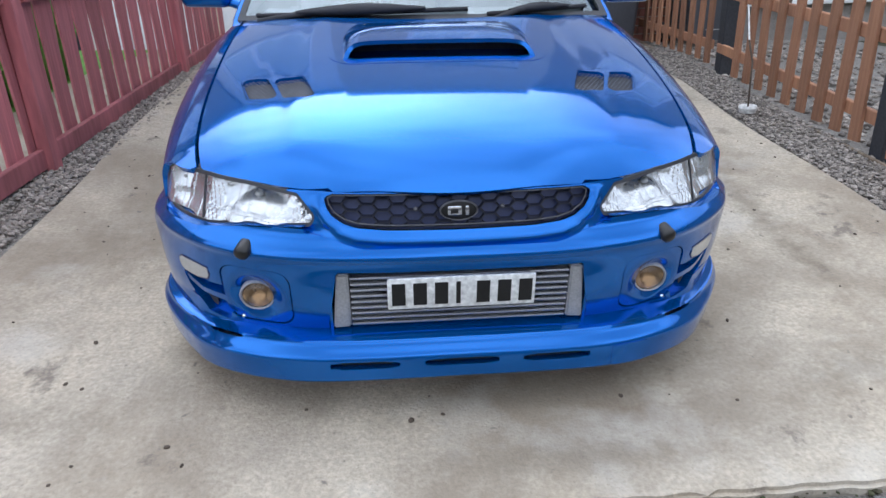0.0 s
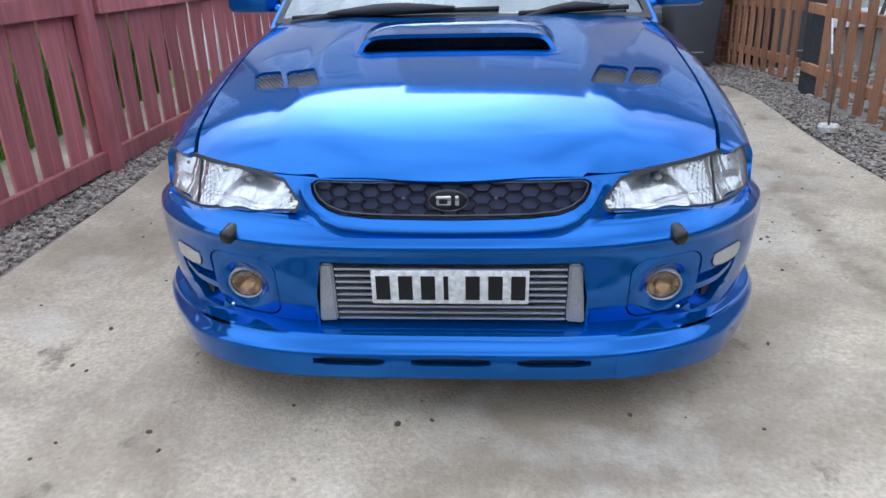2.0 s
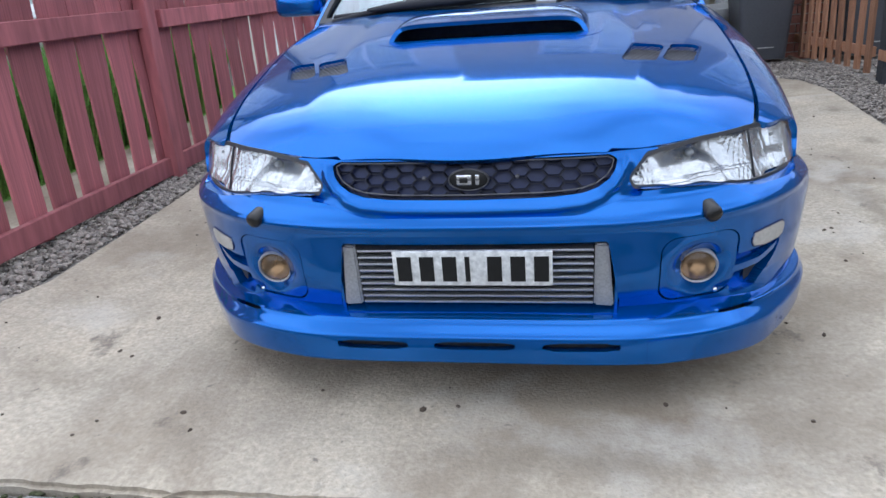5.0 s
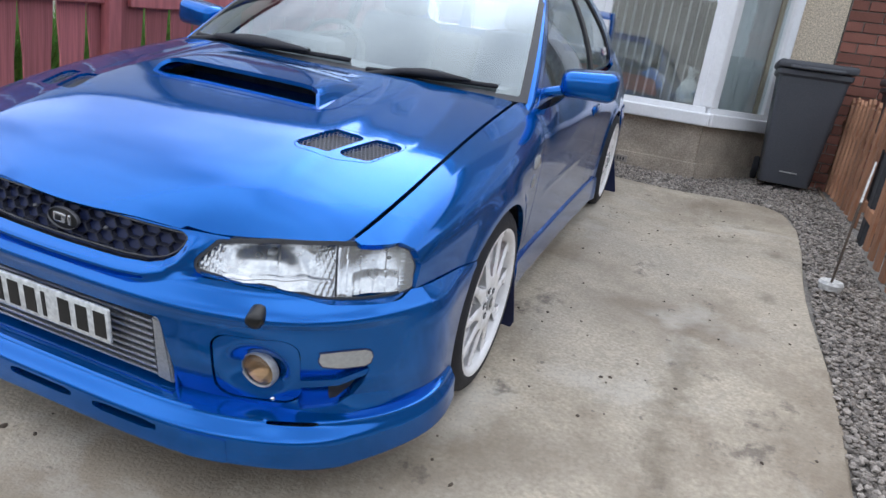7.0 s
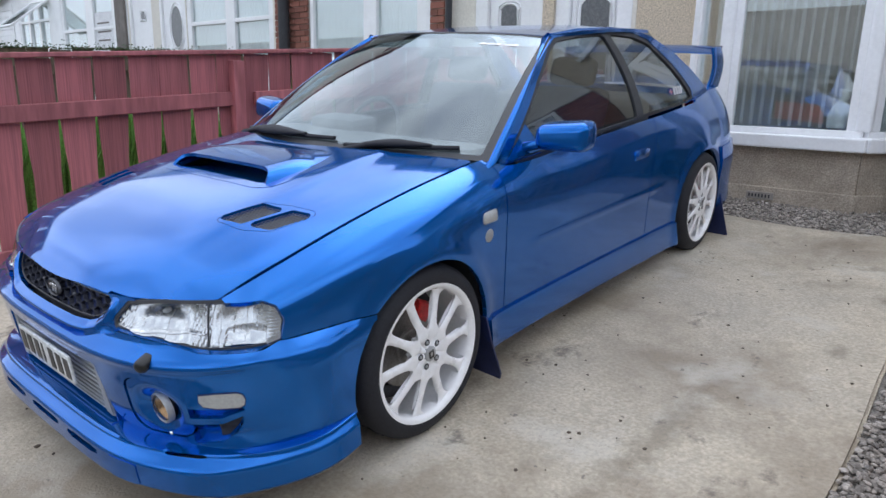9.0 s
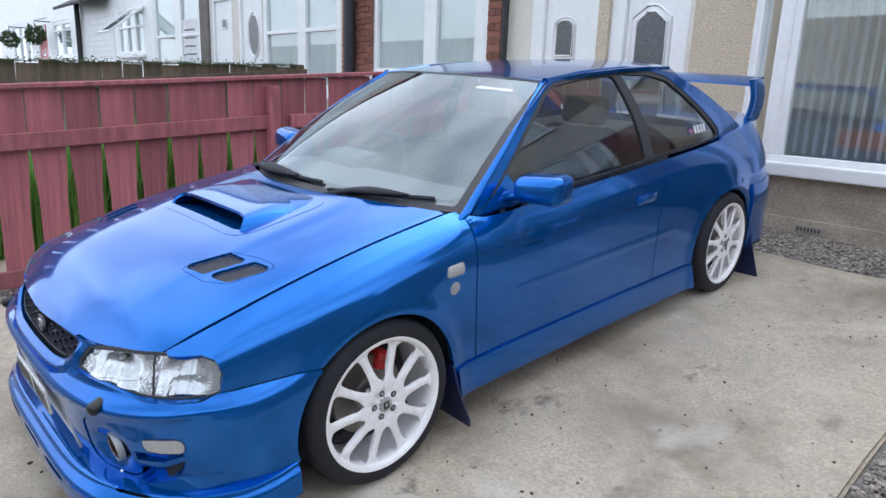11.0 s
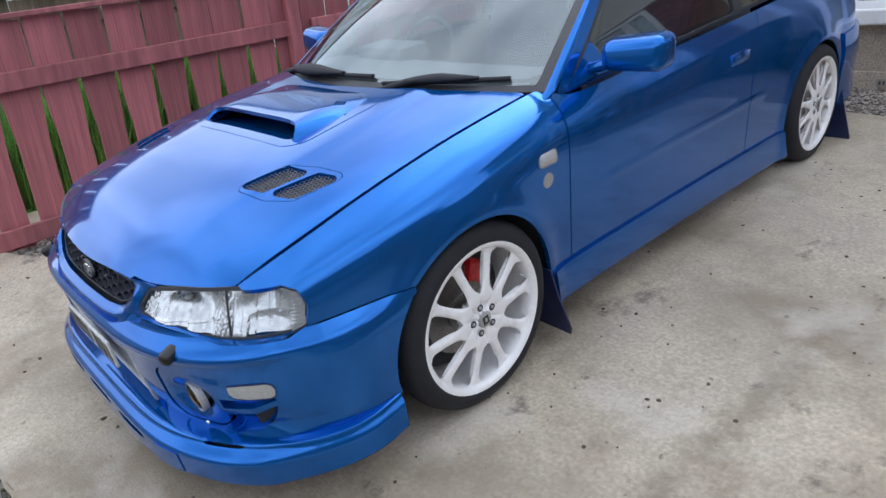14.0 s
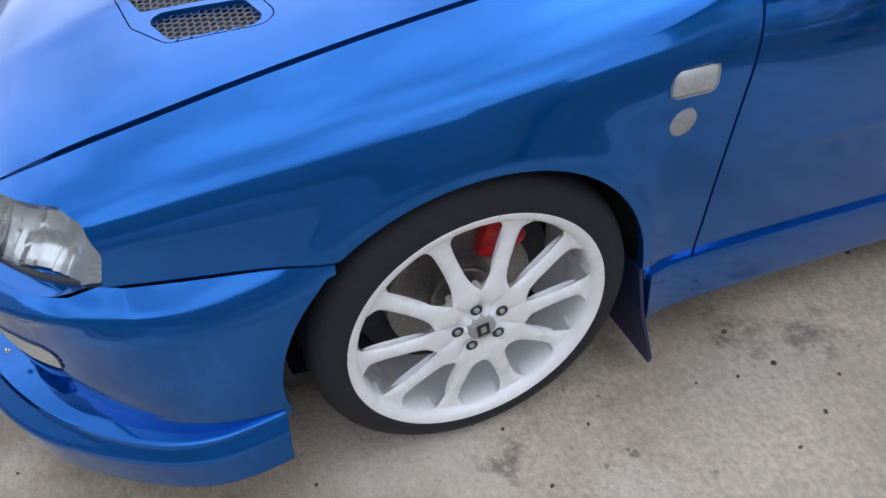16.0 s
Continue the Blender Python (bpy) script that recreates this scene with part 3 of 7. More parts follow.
stones("gravel", 13000, strip(-2.07, -1.74, -0.8, 4.9), (0.007, 0.0165), PEBBLE, "loose grey and brown gravel along the red fence", 3)
stones("gravel", 17000, right_strip, (0.006, 0.0145), PEBBLE, "loose grey gravel between drive and picket fence", 4)
stones("gravel", 7500, strip(-1.7, 1.15, 3.52, 4.5), (0.007, 0.0155), PEBBLE, "loose grey gravel under the house window", 5)
stones("gravel", 2400, strip(2.33, 4.2, -1.0, 4.6), (0.014, 0.03), PEBBLE, "loose grey gravel in the neighbouring garden", 6)


def litter(rng, n):
    x, y = rng.uniform(-1.65, 1.9, n), rng.uniform(-1.1, 3.3, n)
    return np.stack([x, y, np.full(n, 0.001)], -1)


tagged(stones("leaf_litter", 240, litter, (0.003, 0.009), BARK, "dark specks of grit and dead leaf on concrete", 8), category="litter")

# ---- setts along the street ----
pave = setts_bed
rng = np.random.default_rng(11)
sett_meshes = []
for q in range(6):
    bm = box((-0.5, -0.5, -0.06), (0.5, 0.5, 0.0))
    bmesh.ops.bevel(bm, geom=[e for e in bm.edges if all(v.co.z > -0.01 for v in e.verts)], offset=0.06, segments=2, affect="EDGES")
    for v in bm.verts:
        v.co.x += 0.07 * math.sin(7.1 * v.co.y + q)
        v.co.y += 0.07 * math.cos(5.3 * v.co.x + 2 * q)
        v.co.z += (0.006 * math.sin(9 * v.co.x + q) if v.co.z > -0.03 else 0)
    me = from_bm(bm, "sett", 35)
    me.materials.append(SETT)
    sett_meshes.append(me)
for row in range(11):
    y = -0.085 - row * 0.152
    x = -2.6 - 0.11 * (row % 2)
    while x < 2.9:
        w = rng.uniform(0.175, 0.245)
        ob = put("sett", sett_meshes[int(rng.integers(6))], None, pave,
                 m=pose(x + w / 2, y + rng.uniform(-0.006, 0.006), float(relief(x, 0)) - 0.012 + rng.uniform(-0.006, 0.005), rng.uniform(-1.6, 1.6), rng.uniform(-1.6, 1.6), rng.uniform(-4, 4)) @ Matrix.Diagonal((w - 0.022, 0.132, 1, 1)))
        x += w


def weeds(rng, n):
    x = rng.uniform(-2.5, 2.6, n)
    return np.stack([x, -1.224 + 0.044 * x - 0.152 * rng.integers(0, 5, n) + rng.uniform(-0.012, 0.012, n), np.full(n, -0.022)], -1)


tagged(stones("moss", 900, weeds, (0.004, 0.012), SOIL, "moss and dirt in the joints of the setts", 9), category="moss")


# ---- red board fence ----
def at(x, y, up=0.0):
    """A place on the drive's plane, lifted plumb."""
    p = SLOPE @ Vector((x, y, float(relief(x, y))))
    return Vector((p.x, p.y, p.z + up))


fence = thing("board_fence", "tall dark red stained wooden board fence with rails", "fence")
FX = -2.0
board_y = [-0.055 + 0.2 * k for k in range(-6, 25)]


def fence_top(y):
    """The fence's upper edge climbs less steeply than the drive."""
    return 1.335 + 0.07 * y


boards = []
for q in range(5):
    bm = box((-0.006, -0.5, 0), (0.006, 0.5, 1), 0)
    bmesh.ops.subdivide_edges(bm, edges=[e for e in bm.edges if abs(e.verts[0].co.z - e.verts[1].co.z) > 0.5], cuts=6)
    for v in bm.verts:
        v.co.y *= 0.80 + 0.20 * min(1, max(0, (v.co.z - 0.45) / 0.2))
        v.co.y += 0.02 * math.sin(4 * v.co.z + q * 1.7)
        v.co.x += 0.004 * math.sin(5 * v.co.z + q)
    me = from_bm(bm, "board")
    me.materials.append(FENCE_RED)
    boards.append(me)
for k, y in enumerate(board_y):
    w = 0.184 + 0.007 * math.sin(k * 2.3)
    p = at(FX, y, 0.03 + 0.02 * math.sin(k * 1.9))
    put("board", boards[k % 5], None, fence, m=pose(p.x, y, p.z, 0.5 * math.sin(k * 3.1), 0, 0) @ Matrix.Diagonal((1, w, fence_top(y) - 0.03 - p.z, 1)))


def beam(parent, name, x, y0, y1, foot, high, t, material, label=""):
    """A squared length of timber along y; foot(y) is the height of its underside."""
    bm = bmesh.new()
    vs = []
    for y in (y0, y1):
        for dx, dz in ((0, 0), (t, 0), (t, high), (0, high)):
            vs.append(bm.verts.new((x + dx, y, foot(y) + dz)))
    for i in range(4):
        bm.faces.new((vs[i], vs[(i + 1) % 4], vs[4 + (i + 1) % 4], vs[4 + i]))
    bm.faces.new(vs[:4])
    bm.faces.new(vs[4:])
    bmesh.ops.bevel(bm, geom=list(bm.edges), offset=0.004, segments=1, affect="EDGES")
    return part(name, bm, material, parent, label)


def rail(parent, name, x, y0, y1, h0, h1, t, material, label=""):
    a, b = at(x, y0, h0).z, at(x, y1, h0).z
    return beam(parent, name, x, y0, y1, lambda y: a + (b - a) * (y - y0) / (y1 - y0), h1 - h0, t, material, label)


beam(fence, "rail", FX + 0.012, -1.3, 1.0, lambda y: 0.965 + 0.07 * y, 0.095, 0.035, FENCE_RED)
beam(fence, "rail", FX + 0.012, 1.11, 4.7, lambda y: 0.955 + 0.07 * y, 0.095, 0.035, FENCE_RED)
rail(fence, "rail", FX + 0.012, -1.3, 4.7, 0.05, 0.15, 0.035, FENCE_RED)
beam(fence, "capping", FX - 0.035, -1.32, 4.75, lambda y: fence_top(y) - 0.028, 0.028, 0.08, FENCE_RED, "weathered flat capping board")
for y in (-1.25, 1.01, 3.3):
    p = at(FX + 0.012, y)
    part("post", box((p.x, p.y, p.z - 0.2), (p.x + 0.07, p.y + 0.085, fence_top(y) - 0.075), 0.006, None), FENCE_RED, fence)

# old fence two gardens away, with a hedge behind it
old = thing("old_fence", "weathered brown fence with uneven mossy board tops", "fence")
for k in range(27):
    p = at(-5.6, -2.1 + k * 0.207, 0)
    h = 1.47 + 0.018 * math.sin(k * 2.7) + 0.033 * p.y - p.z
    me = boards[k % 5].copy()
    me.materials[0] = OLDWOOD
    put("board", me, None, old, m=pose(p.x, p.y, p.z, 0.5 * math.sin(k), 0, 0) @ Matrix.Diagonal((1, 0.205, h, 1)))
rail(old, "rail", -5.58, -2.1, 3.3, 0.9, 1.0, 0.04, OLDWOOD)


def moss_top(rng, n):
    y = rng.uniform(-2.15, 3.35, n)
    return np.stack([rng.normal(-5.6, 0.03, n), y, np.array([(1.462 + 0.033 * v - at(-5.6, v).z) for v in y]) + rng.exponential(0.016, n)], -1)


tagged(stones("moss_growth", 2600, moss_top, (0.005, 0.012), HEDGE, "dark green moss and twigs on old boards", 12), category="moss")

# long grass grows behind the red fence
rng = np.random.default_rng(31)
gv2, gf2 = [], []
for k in range(9000):
    x, y = rng.uniform(-3.5, -2.72), rng.uniform(-1.2, 3.2)
    h = rng.uniform(0.6, 0.92) * (0.9 + 0.1 * math.sin(3 * y))
    p = at(x, y, -0.06)
    a, b = rng.uniform(0, 6.3), rng.normal(0, 0.12)
    dx, dy = math.cos(a) * 0.008, math.sin(a) * 0.008
    i = len(gv2)
    gv2 += [(p.x - dx, p.y - dy, p.z), (p.x + dx, p.y + dy, p.z), (p.x + dx + b * 0.4, p.y + dy, p.z + h * 0.6), (p.x - dx + b * 0.4, p.y - dy, p.z + h * 0.6), (p.x + b, p.y + b * 0.3, p.z + h)]
    gf2 += [(i, i + 1, i + 2, i + 3), (i + 3, i + 2, i + 4)]
tagged(put("long_grass", mesh_of("long_grass", gv2, gf2), GRASS), "long green grass behind the red fence", "grass", kind="stuff")

# ---- brown picket fence ----
picket_fence = thing("picket_fence", "brown stained wooden picket fence with pointed tops", "fence")
pales = []
for q in range(4):
    bm = bmesh.new()
    prof = [(-0.5, 0), (0.5, 0), (0.5, 0.91), (0.34, 0.93), (0.42, 0.955), (0.0, 1.0), (-0.42, 0.955), (-0.34, 0.93), (-0.5, 0.91)]
    f = bm.faces.new([bm.verts.new((0.0, a * (1 + 0.03 * math.sin(q + b * 3)), b)) for a, b in prof])
    ex = bmesh.ops.extrude_face_region(bm, geom=[f])
    bmesh.ops.translate(bm, verts=[v for v in ex["geom"] if isinstance(v, bmesh.types.BMVert)], vec=(0.018, 0, 0))
    me = from_bm(bm, "pale")
    me.materials.append(FENCE_BROWN)
    pales.append(me)
pale_y = [4.55 - 0.19 * k for k in range(9)] + [2.52 - 0.185 * k for k in range(9)] + [0.72 - 0.185 * k for k in range(4)]
PX = 2.28
for k, y in enumerate(pale_y):
    p = at(PX, y, 0.03)
    put("pale", pales[k % 4], None, picket_fence, m=pose(p.x, p.y, p.z, 1.2 * math.sin(k * 2.1), 0.6 * math.sin(k), 0) @ Matrix.Diagonal((1, 0.082, 0.775 + 0.012 * math.sin(k * 1.7), 1)))
for y0, y1 in ((2.9, 4.7), (0.1, 2.79)):
    rail(picket_fence, "rail", PX + 0.019, y0, y1, 0.15, 0.22, 0.03, FENCE_BROWN)
    rail(picket_fence, "rail", PX + 0.019, y0, y1, 0.55, 0.62, 0.03, FENCE_BROWN)
rail(picket_fence, "gravel_board", PX - 0.024, 0.05, 4.7, -0.04, 0.028, 0.022, OLDWOOD, "grey timber edging at the foot")
for y in (2.845, 0.87):
    p = at(PX + 0.02, y)
    part("post", box((p.x, p.y - 0.05, p.z - 0.2), (p.x + 0.1, p.y + 0.05, p.z + 0.74), 0.006), POSTDARK, picket_fence, "dark square fence post")

# ---- the stick in the gravel and the sapling behind it ----
p = at(2.04, 1.75)
marker = thing("garden_marker", "thin white and bare metal stake in white pot", "garden stake")
pv, pf = lathe([(0.0, 0.0), (0.05, 0.0), (0.058, 0.03), (0.05, 0.045), (0.03, 0.04), (0.0, 0.035)], 20, "z")
put("base", mesh_of("base", [(a + p.x, b + p.y, c + p.z) for a, b, c in pv], pf, True, 40), STONEWHITE, marker)
part("rod", tube_into(bmesh.new(), [p + Vector((0.0, 0, 0.02)), p + Vector((0.02, 0.06, 0.30)), p + Vector((0.05, 0.2, 0.42))], 0.006, 8), BARK, marker, "rusty lower rod", 60)
part("tip", tube_into(bmesh.new(), [p + Vector((0.05, 0.2, 0.42)), p + Vector((0.085, 0.34, 0.62))], [0.006, 0.005], 8), STONEWHITE, marker, "white painted tip", 60)

sapling = thing("sapling", "bare young tree with thin leafless branches", "tree")
b0 = at(2.42, 2.2)
bm = bmesh.new()
tube_into(bm, [b0, b0 + Vector((0.02, 0.02, 0.5)), b0 + Vector((0.1, 0.0, 0.85)), b0 + Vector((0.26, 0.05, 1.25)), b0 + Vector((0.3, 0.05, 1.9))], [0.016, 0.014, 0.012, 0.009, 0.004], 8)
part("trunk", bm, BARK, sapling, "", 60)
for a, c in (((0.1, 0.0, 0.85), (-0.08, 0.1, 1.3)), ((0.26, 0.05, 1.25), (0.52, 0.0, 1.6)), ((0.22, 0.04, 1.15), (0.12, 0.1, 1.7)), ((0.05, 0.02, 0.7), (-0.15, -0.05, 1.15)), ((0.29, 0.05, 1.5), (0.42, 0.1, 2.0))):
    a, c = Vector(a), Vector(c)
    part("branch", tube_into(bmesh.new(), [b0 + a, b0 + a.lerp(c, 0.5) + Vector((0.02, 0, 0.03)), b0 + c], [0.007, 0.005, 0.002], 6), BARK, sapling, "", 60)


# ---- houses ----
FY = 4.07
# the terrace's main walls stand behind the projecting bay
TERRACE = pose(2.54, -1.24, 1.24) @ Matrix.Scale(1.185, 4) @ pose(-2.54, 1.24, -1.34)


def wall_with_holes(name, x0, x1, z0, z1, holes, material, y=FY, t=0.25, parent=None, label=""):
    """An upright wall along x with openings through it, as blocks butted edge to edge."""
    xs = sorted({x0, x1, *[h[0] for h in holes], *[h[1] for h in holes]})
    zs = sorted({z0, z1, *[h[2] for h in holes], *[h[3] for h in holes]})
    bm = bmesh.new()
    verts = {}

    def V(i, j, back):
        key = (i, j, back)
        if key not in verts:
            verts[key] = bm.verts.new((xs[i], y + (t if back else 0), zs[j]))
        return verts[key]

    def solid(i, j):
        if not (0 <= i < len(xs) - 1 and 0 <= j < len(zs) - 1):
            return False
        cx, cz = (xs[i] + xs[i + 1]) / 2, (zs[j] + zs[j + 1]) / 2
        return not any(h[0] < cx < h[1] and h[2] < cz < h[3] for h in holes)
    for i in range(len(xs) - 1):
        for j in range(len(zs) - 1):
            if not solid(i, j):
                continue
            bm.faces.new((V(i, j, 0), V(i + 1, j, 0), V(i + 1, j + 1, 0), V(i, j + 1, 0)))
            bm.faces.new((V(i, j, 1), V(i, j + 1, 1), V(i + 1, j + 1, 1), V(i + 1, j, 1)))
            for (di, dj, e) in ((-1, 0, ((0, 0), (0, 1))), (1, 0, ((1, 1), (1, 0))), (0, -1, ((1, 0), (0, 0))), (0, 1, ((0, 1), (1, 1)))):
                if not solid(i + di, j + dj):
                    (a, b), (c, d) = e
                    bm.faces.new((V(i + a, j + b, 0), V(i + c, j + d, 0), V(i + c, j + d, 1), V(i + a, j + b, 1)))
    return part(name, bm, material, parent, label)


def window(house, x0, x1, z0, z1, mullions=(), transom=None, y=FY, frame_w=0.07, sill=True, back="net", label=""):
    w = new("window")
    w.parent = house
    if label:
        w["label"] = label
    def bar(lo, hi, nm="frame_bar"):
        part(nm, box(lo, hi, 0.008), UPVC, w)
    bar((x0, y + 0.03, z0), (x0 + frame_w, y + 0.11, z1))
    bar((x1 - frame_w, y + 0.03, z0), (x1, y + 0.11, z1))
    bar((x0 + frame_w, y + 0.032, z0), (x1 - frame_w, y + 0.108, z0 + frame_w))
    bar((x0 + frame_w, y + 0.032, z1 - frame_w), (x1 - frame_w, y + 0.108, z1))
    for a, b in mullions:
        bar((a, y + 0.026, z0 + frame_w), (b, y + 0.106, z1 - frame_w), "mullion")
    if transom:
        bar((x0 + frame_w, y + 0.034, transom - 0.03), (x1 - frame_w, y + 0.1, transom + 0.03), "transom")
    if sill:
        part("sill", box((x0 - 0.08, y - 0.07, z0 - 0.08), (x1 + 0.08, y + 0.1, z0), 0.012), UPVC, w)
    part("pane", box((x0 + 0.02, y + 0.07, z0 + 0.02), (x1 - 0.02, y + 0.076, z1 - 0.02)), PANE, w).visible_shadow = False
    if back == "net":
        bm = bmesh.new()
        n = 60
        prev = None
        for i in range(n + 1):
            x = x0 + (x1 - x0) * i / n
            yy = y + 0.10 + 0.012 * math.sin(i * 1.9)
            cur = (bm.verts.new((x, yy, z0)), bm.verts.new((x, yy, z1)))
            if prev:
                bm.faces.new((prev[0], cur[0], cur[1], prev[1]))
            prev = cur
        part("net_curtain", bm, NET, w, "pale net curtain in soft folds", 60)
    part("room", box((x0 - 0.1, y + 0.9, z0 - 0.1), (x1 + 0.1, y + 0.95, z1 + 0.1)), INSIDE, w, "dim room behind the glass")
    return w


def panel_door(house, x0, x1, z0, z1, light, style="arch", y=FY, material=UPVC, depth=0.07):
    """A panelled door in its frame; light = (left, right, bottom, top) of its glass."""
    d = new("door")
    d.parent = house
    for lo, hi in (((x0, y + 0.02, z0), (x0 + depth, y + 0.12, z1)), ((x1 - depth, y + 0.02, z0), (x1, y + 0.12, z1)), ((x0 + depth, y + 0.022, z1 - depth), (x1 - depth, y + 0.118, z1))):
        part("door_frame", box(lo, hi, 0.01), UPVC, d)
    part("leaf", box((x0 + depth + 0.005, y + 0.06, z0), (x1 - depth - 0.005, y + 0.11, z1 - depth - 0.005), 0.004), material, d)
    a, b, lo, hi = light
    cx, half = (a + b) / 2, (b - a) / 2
    if style == "oval":
        pts = [(cx + half * math.cos(q), (lo + hi) / 2 + (hi - lo) / 2 * math.sin(q)) for q in np.linspace(0, 2 * math.pi, 29)[:-1]]
    elif style == "gable":
        pts = [(a, lo), (b, lo), (b, hi - 0.09), (cx + half * 0.25, hi), (cx - half * 0.25, hi), (a, hi - 0.09)]
    else:
        pts = [(a, lo), (b, lo)] + [(cx + half * math.cos(q), hi - 0.06 + 0.06 * math.sin(q)) for q in np.linspace(0, math.pi, 11)]
    bm = bmesh.new()
    face = bm.faces.new([bm.verts.new((p, y + 0.05, q)) for p, q in pts])
    out = bmesh.ops.extrude_face_region(bm, geom=[face])
    bmesh.ops.translate(bm, vec=(0, 0.008, 0), verts=[v for v in out["geom"] if isinstance(v, bmesh.types.BMVert)])
    bmesh.ops.recalc_face_normals(bm, faces=bm.faces)
    part("door_light", bm, DOORGLASS, d, "dark patterned glass light")
    for grow, r in ((1.0, 0.013), (1.28, 0.009)):
        zc = (lo + hi) / 2
        ring = [(cx + (p - cx) * grow, y + 0.055, zc + (q - zc) * (1 + (grow - 1) * 0.55)) for p, q in pts]
        part("moulding", tube_into(bmesh.new(), ring + ring[:1], r, 6), material, d, "", 60)
    for q in range(2):
        u0 = x0 + depth + 0.07 + q * ((x1 - x0) / 2 - depth - 0.02)
        part("panel", box((u0, y + 0.052, z0 + 0.2), (u0 + (x1 - x0) / 2 - depth - 0.11, y + 0.064, z0 + 0.75), 0.005), material, d)
    part("letter_plate", box((cx - 0.13, y + 0.048, z0 + 0.95), (cx + 0.13, y + 0.062, z0 + 1.0), 0.004), CHROME, d, "chrome letter plate")
    return d


def slate_roof(house, x0, x1, y, z, rows=16, run=0.3, rise=0.2):
    bm = bmesh.new()
    for k in range(rows):
        box_into(bm, (x0, y - 0.22 + k * run, z + k * rise), (x1, y + run - 0.16 + k * run, z + 0.045 + k * rise))
    return part("roof", bm, SLATE, house, "dark slate roof")


house = thing("house", "pebbledashed terraced house with white splayed bay window", "house", group="terrace")
WALL_Y, SILL, HEAD = 5.07, 0.90, 2.5
wall_with_holes("wall", -1.098, 2.135, 0.2, 6.7, [(-0.35, 1.60, 0.55, HEAD), (0.0, 1.6, 3.5, 4.9)], PEBBLEDASH, WALL_Y, 0.3, house, "buff pebbledash wall")
bay = new("bay_window")
bay.parent = house
CORNERS = [(-0.42, WALL_Y), (0.11, 4.36), (1.20, 4.36), (1.73, WALL_Y)]
for k in range(3):
    (ax, ay), (bx, by) = CORNERS[k], CORNERS[k + 1]
    L = math.hypot(bx - ax, by - ay)
    side = pose(ax, ay, 0, 0, 0, math.degrees(math.atan2(by - ay, bx - ax)))
    lap = 0.03
    part("plinth", box((-0.01, -0.035, 0.1), (L + 0.01, 0.12, 0.775), 0, side), BASEWALL, house, "brown roughcast wall under the window")
    part("plinth_foot", box((-lap, -0.065, 0.1), (L + lap, -0.037, 0.45), 0.006, side), BASEWALL, house, "dark projecting foot of the wall")
    part("sill", box((-0.05, -0.13, 0.777), (L + 0.05, 0.10, SILL - 0.02 + 0.004 * k), 0.012, side), UPVC, bay, "deep white sill")
    part("sill_rail", box((0.0, -0.05, SILL - 0.018), (L, 0.05, SILL + 0.035), 0.006, side), UPVC, bay)
    part("head", box((0.0, -0.05, HEAD - 0.09), (L, 0.05, HEAD), 0.01, side), UPVC, bay)
    part("pane", box((0.05, 0.0, SILL + 0.03), (L - 0.05, 0.006, HEAD - 0.08), 0, side), PANE, bay).visible_shadow = False
    for a, b in ((0.045, 0.115), (L - 0.115, L - 0.045)):
        part("frame_bar", box((a, -0.03, SILL + 0.034), (b, 0.04, HEAD - 0.088), 0.006, side), UPVC, bay)
    if k != 1:
        bm = bmesh.new()
        prev = None
        for i in range(61):
            x = 0.08 + (L - 0.16) * i / 60
            yy = 0.13 + 0.014 * math.sin(i * 0.9) + 0.006 * math.sin(i * 2.3)
            cur = (bm.verts.new(side @ Vector((x, yy, SILL))), bm.verts.new(side @ Vector((x, yy, HEAD))))
            if prev:
                bm.faces.new((prev[0], cur[0], cur[1], prev[1]))
            prev = cur
        part("net_curtain", bm, NET, bay, "grey curtain in folds", 60)
for x, y in CORNERS[1:3]:
    part("post", box((x - 0.055, y - 0.05, SILL + 0.03), (x + 0.055, y + 0.06, HEAD - 0.085), 0.02), UPVC, bay)
for x in (CORNERS[0][0] - 0.05, CORNERS[3][0] - 0.02):
    part("post", box((x, WALL_Y - 0.06, SILL + 0.03), (x + 0.07, WALL_Y - 0.002, HEAD - 0.085), 0.01), UPVC, bay)
for k in range(14):
    part("blind_slat", box((-0.001, -0.03, 0), (0.001, 0.03, HEAD - SILL - 0.08), 0, pose(0.17 + k * 0.077, 4.5, SILL + 0.05 + 0.006 * math.sin(k * 2), 0, 0, -9 + 5 * math.sin(k * 1.9))), BLIND, bay)
part("ornament", tube_into(bmesh.new(), [(1.0, 4.46, 0.95), (1.0, 4.46, 1.03), (1.02, 4.46, 1.11), (1.01, 4.46, 1.16), (1.03, 4.46, 1.24)], [0.08, 0.09, 0.075, 0.03, 0.06], 14), STONEWHITE, bay, "white rounded shape behind the pane", 60)
part("room", box((-0.6, 6.4, 0.4), (1.9, 6.45, 2.9)), INSIDE, bay, "dim room behind the blinds")
bm = bmesh.new()
cap = [bm.verts.new((x + q, y - 0.06, z)) for z in (HEAD + 0.002, HEAD + 0.16) for (x, y), q in zip(CORNERS, (-0.08, -0.03, 0.03, 0.08))]
for q in ((0, 1, 2, 3), (7, 6, 5, 4), (0, 4, 5, 1), (1, 5, 6, 2), (2, 6, 7, 3), (3, 7, 4, 0)):
    bm.faces.new([cap[i] for i in q])
part("bay_roof", bm, SLATE, bay, "flat dark bay roof")
window(house, 0.0, 1.6, 3.5, 4.9, ((0.76, 0.84),), 4.5, y=WALL_Y + 0.01)
brick = part("air_brick", box((0.43, 4.36 - 0.074, 0.345), (0.645, 4.36 - 0.063, 0.405), 0.003), MORTAR, house, "pale vented air brick")
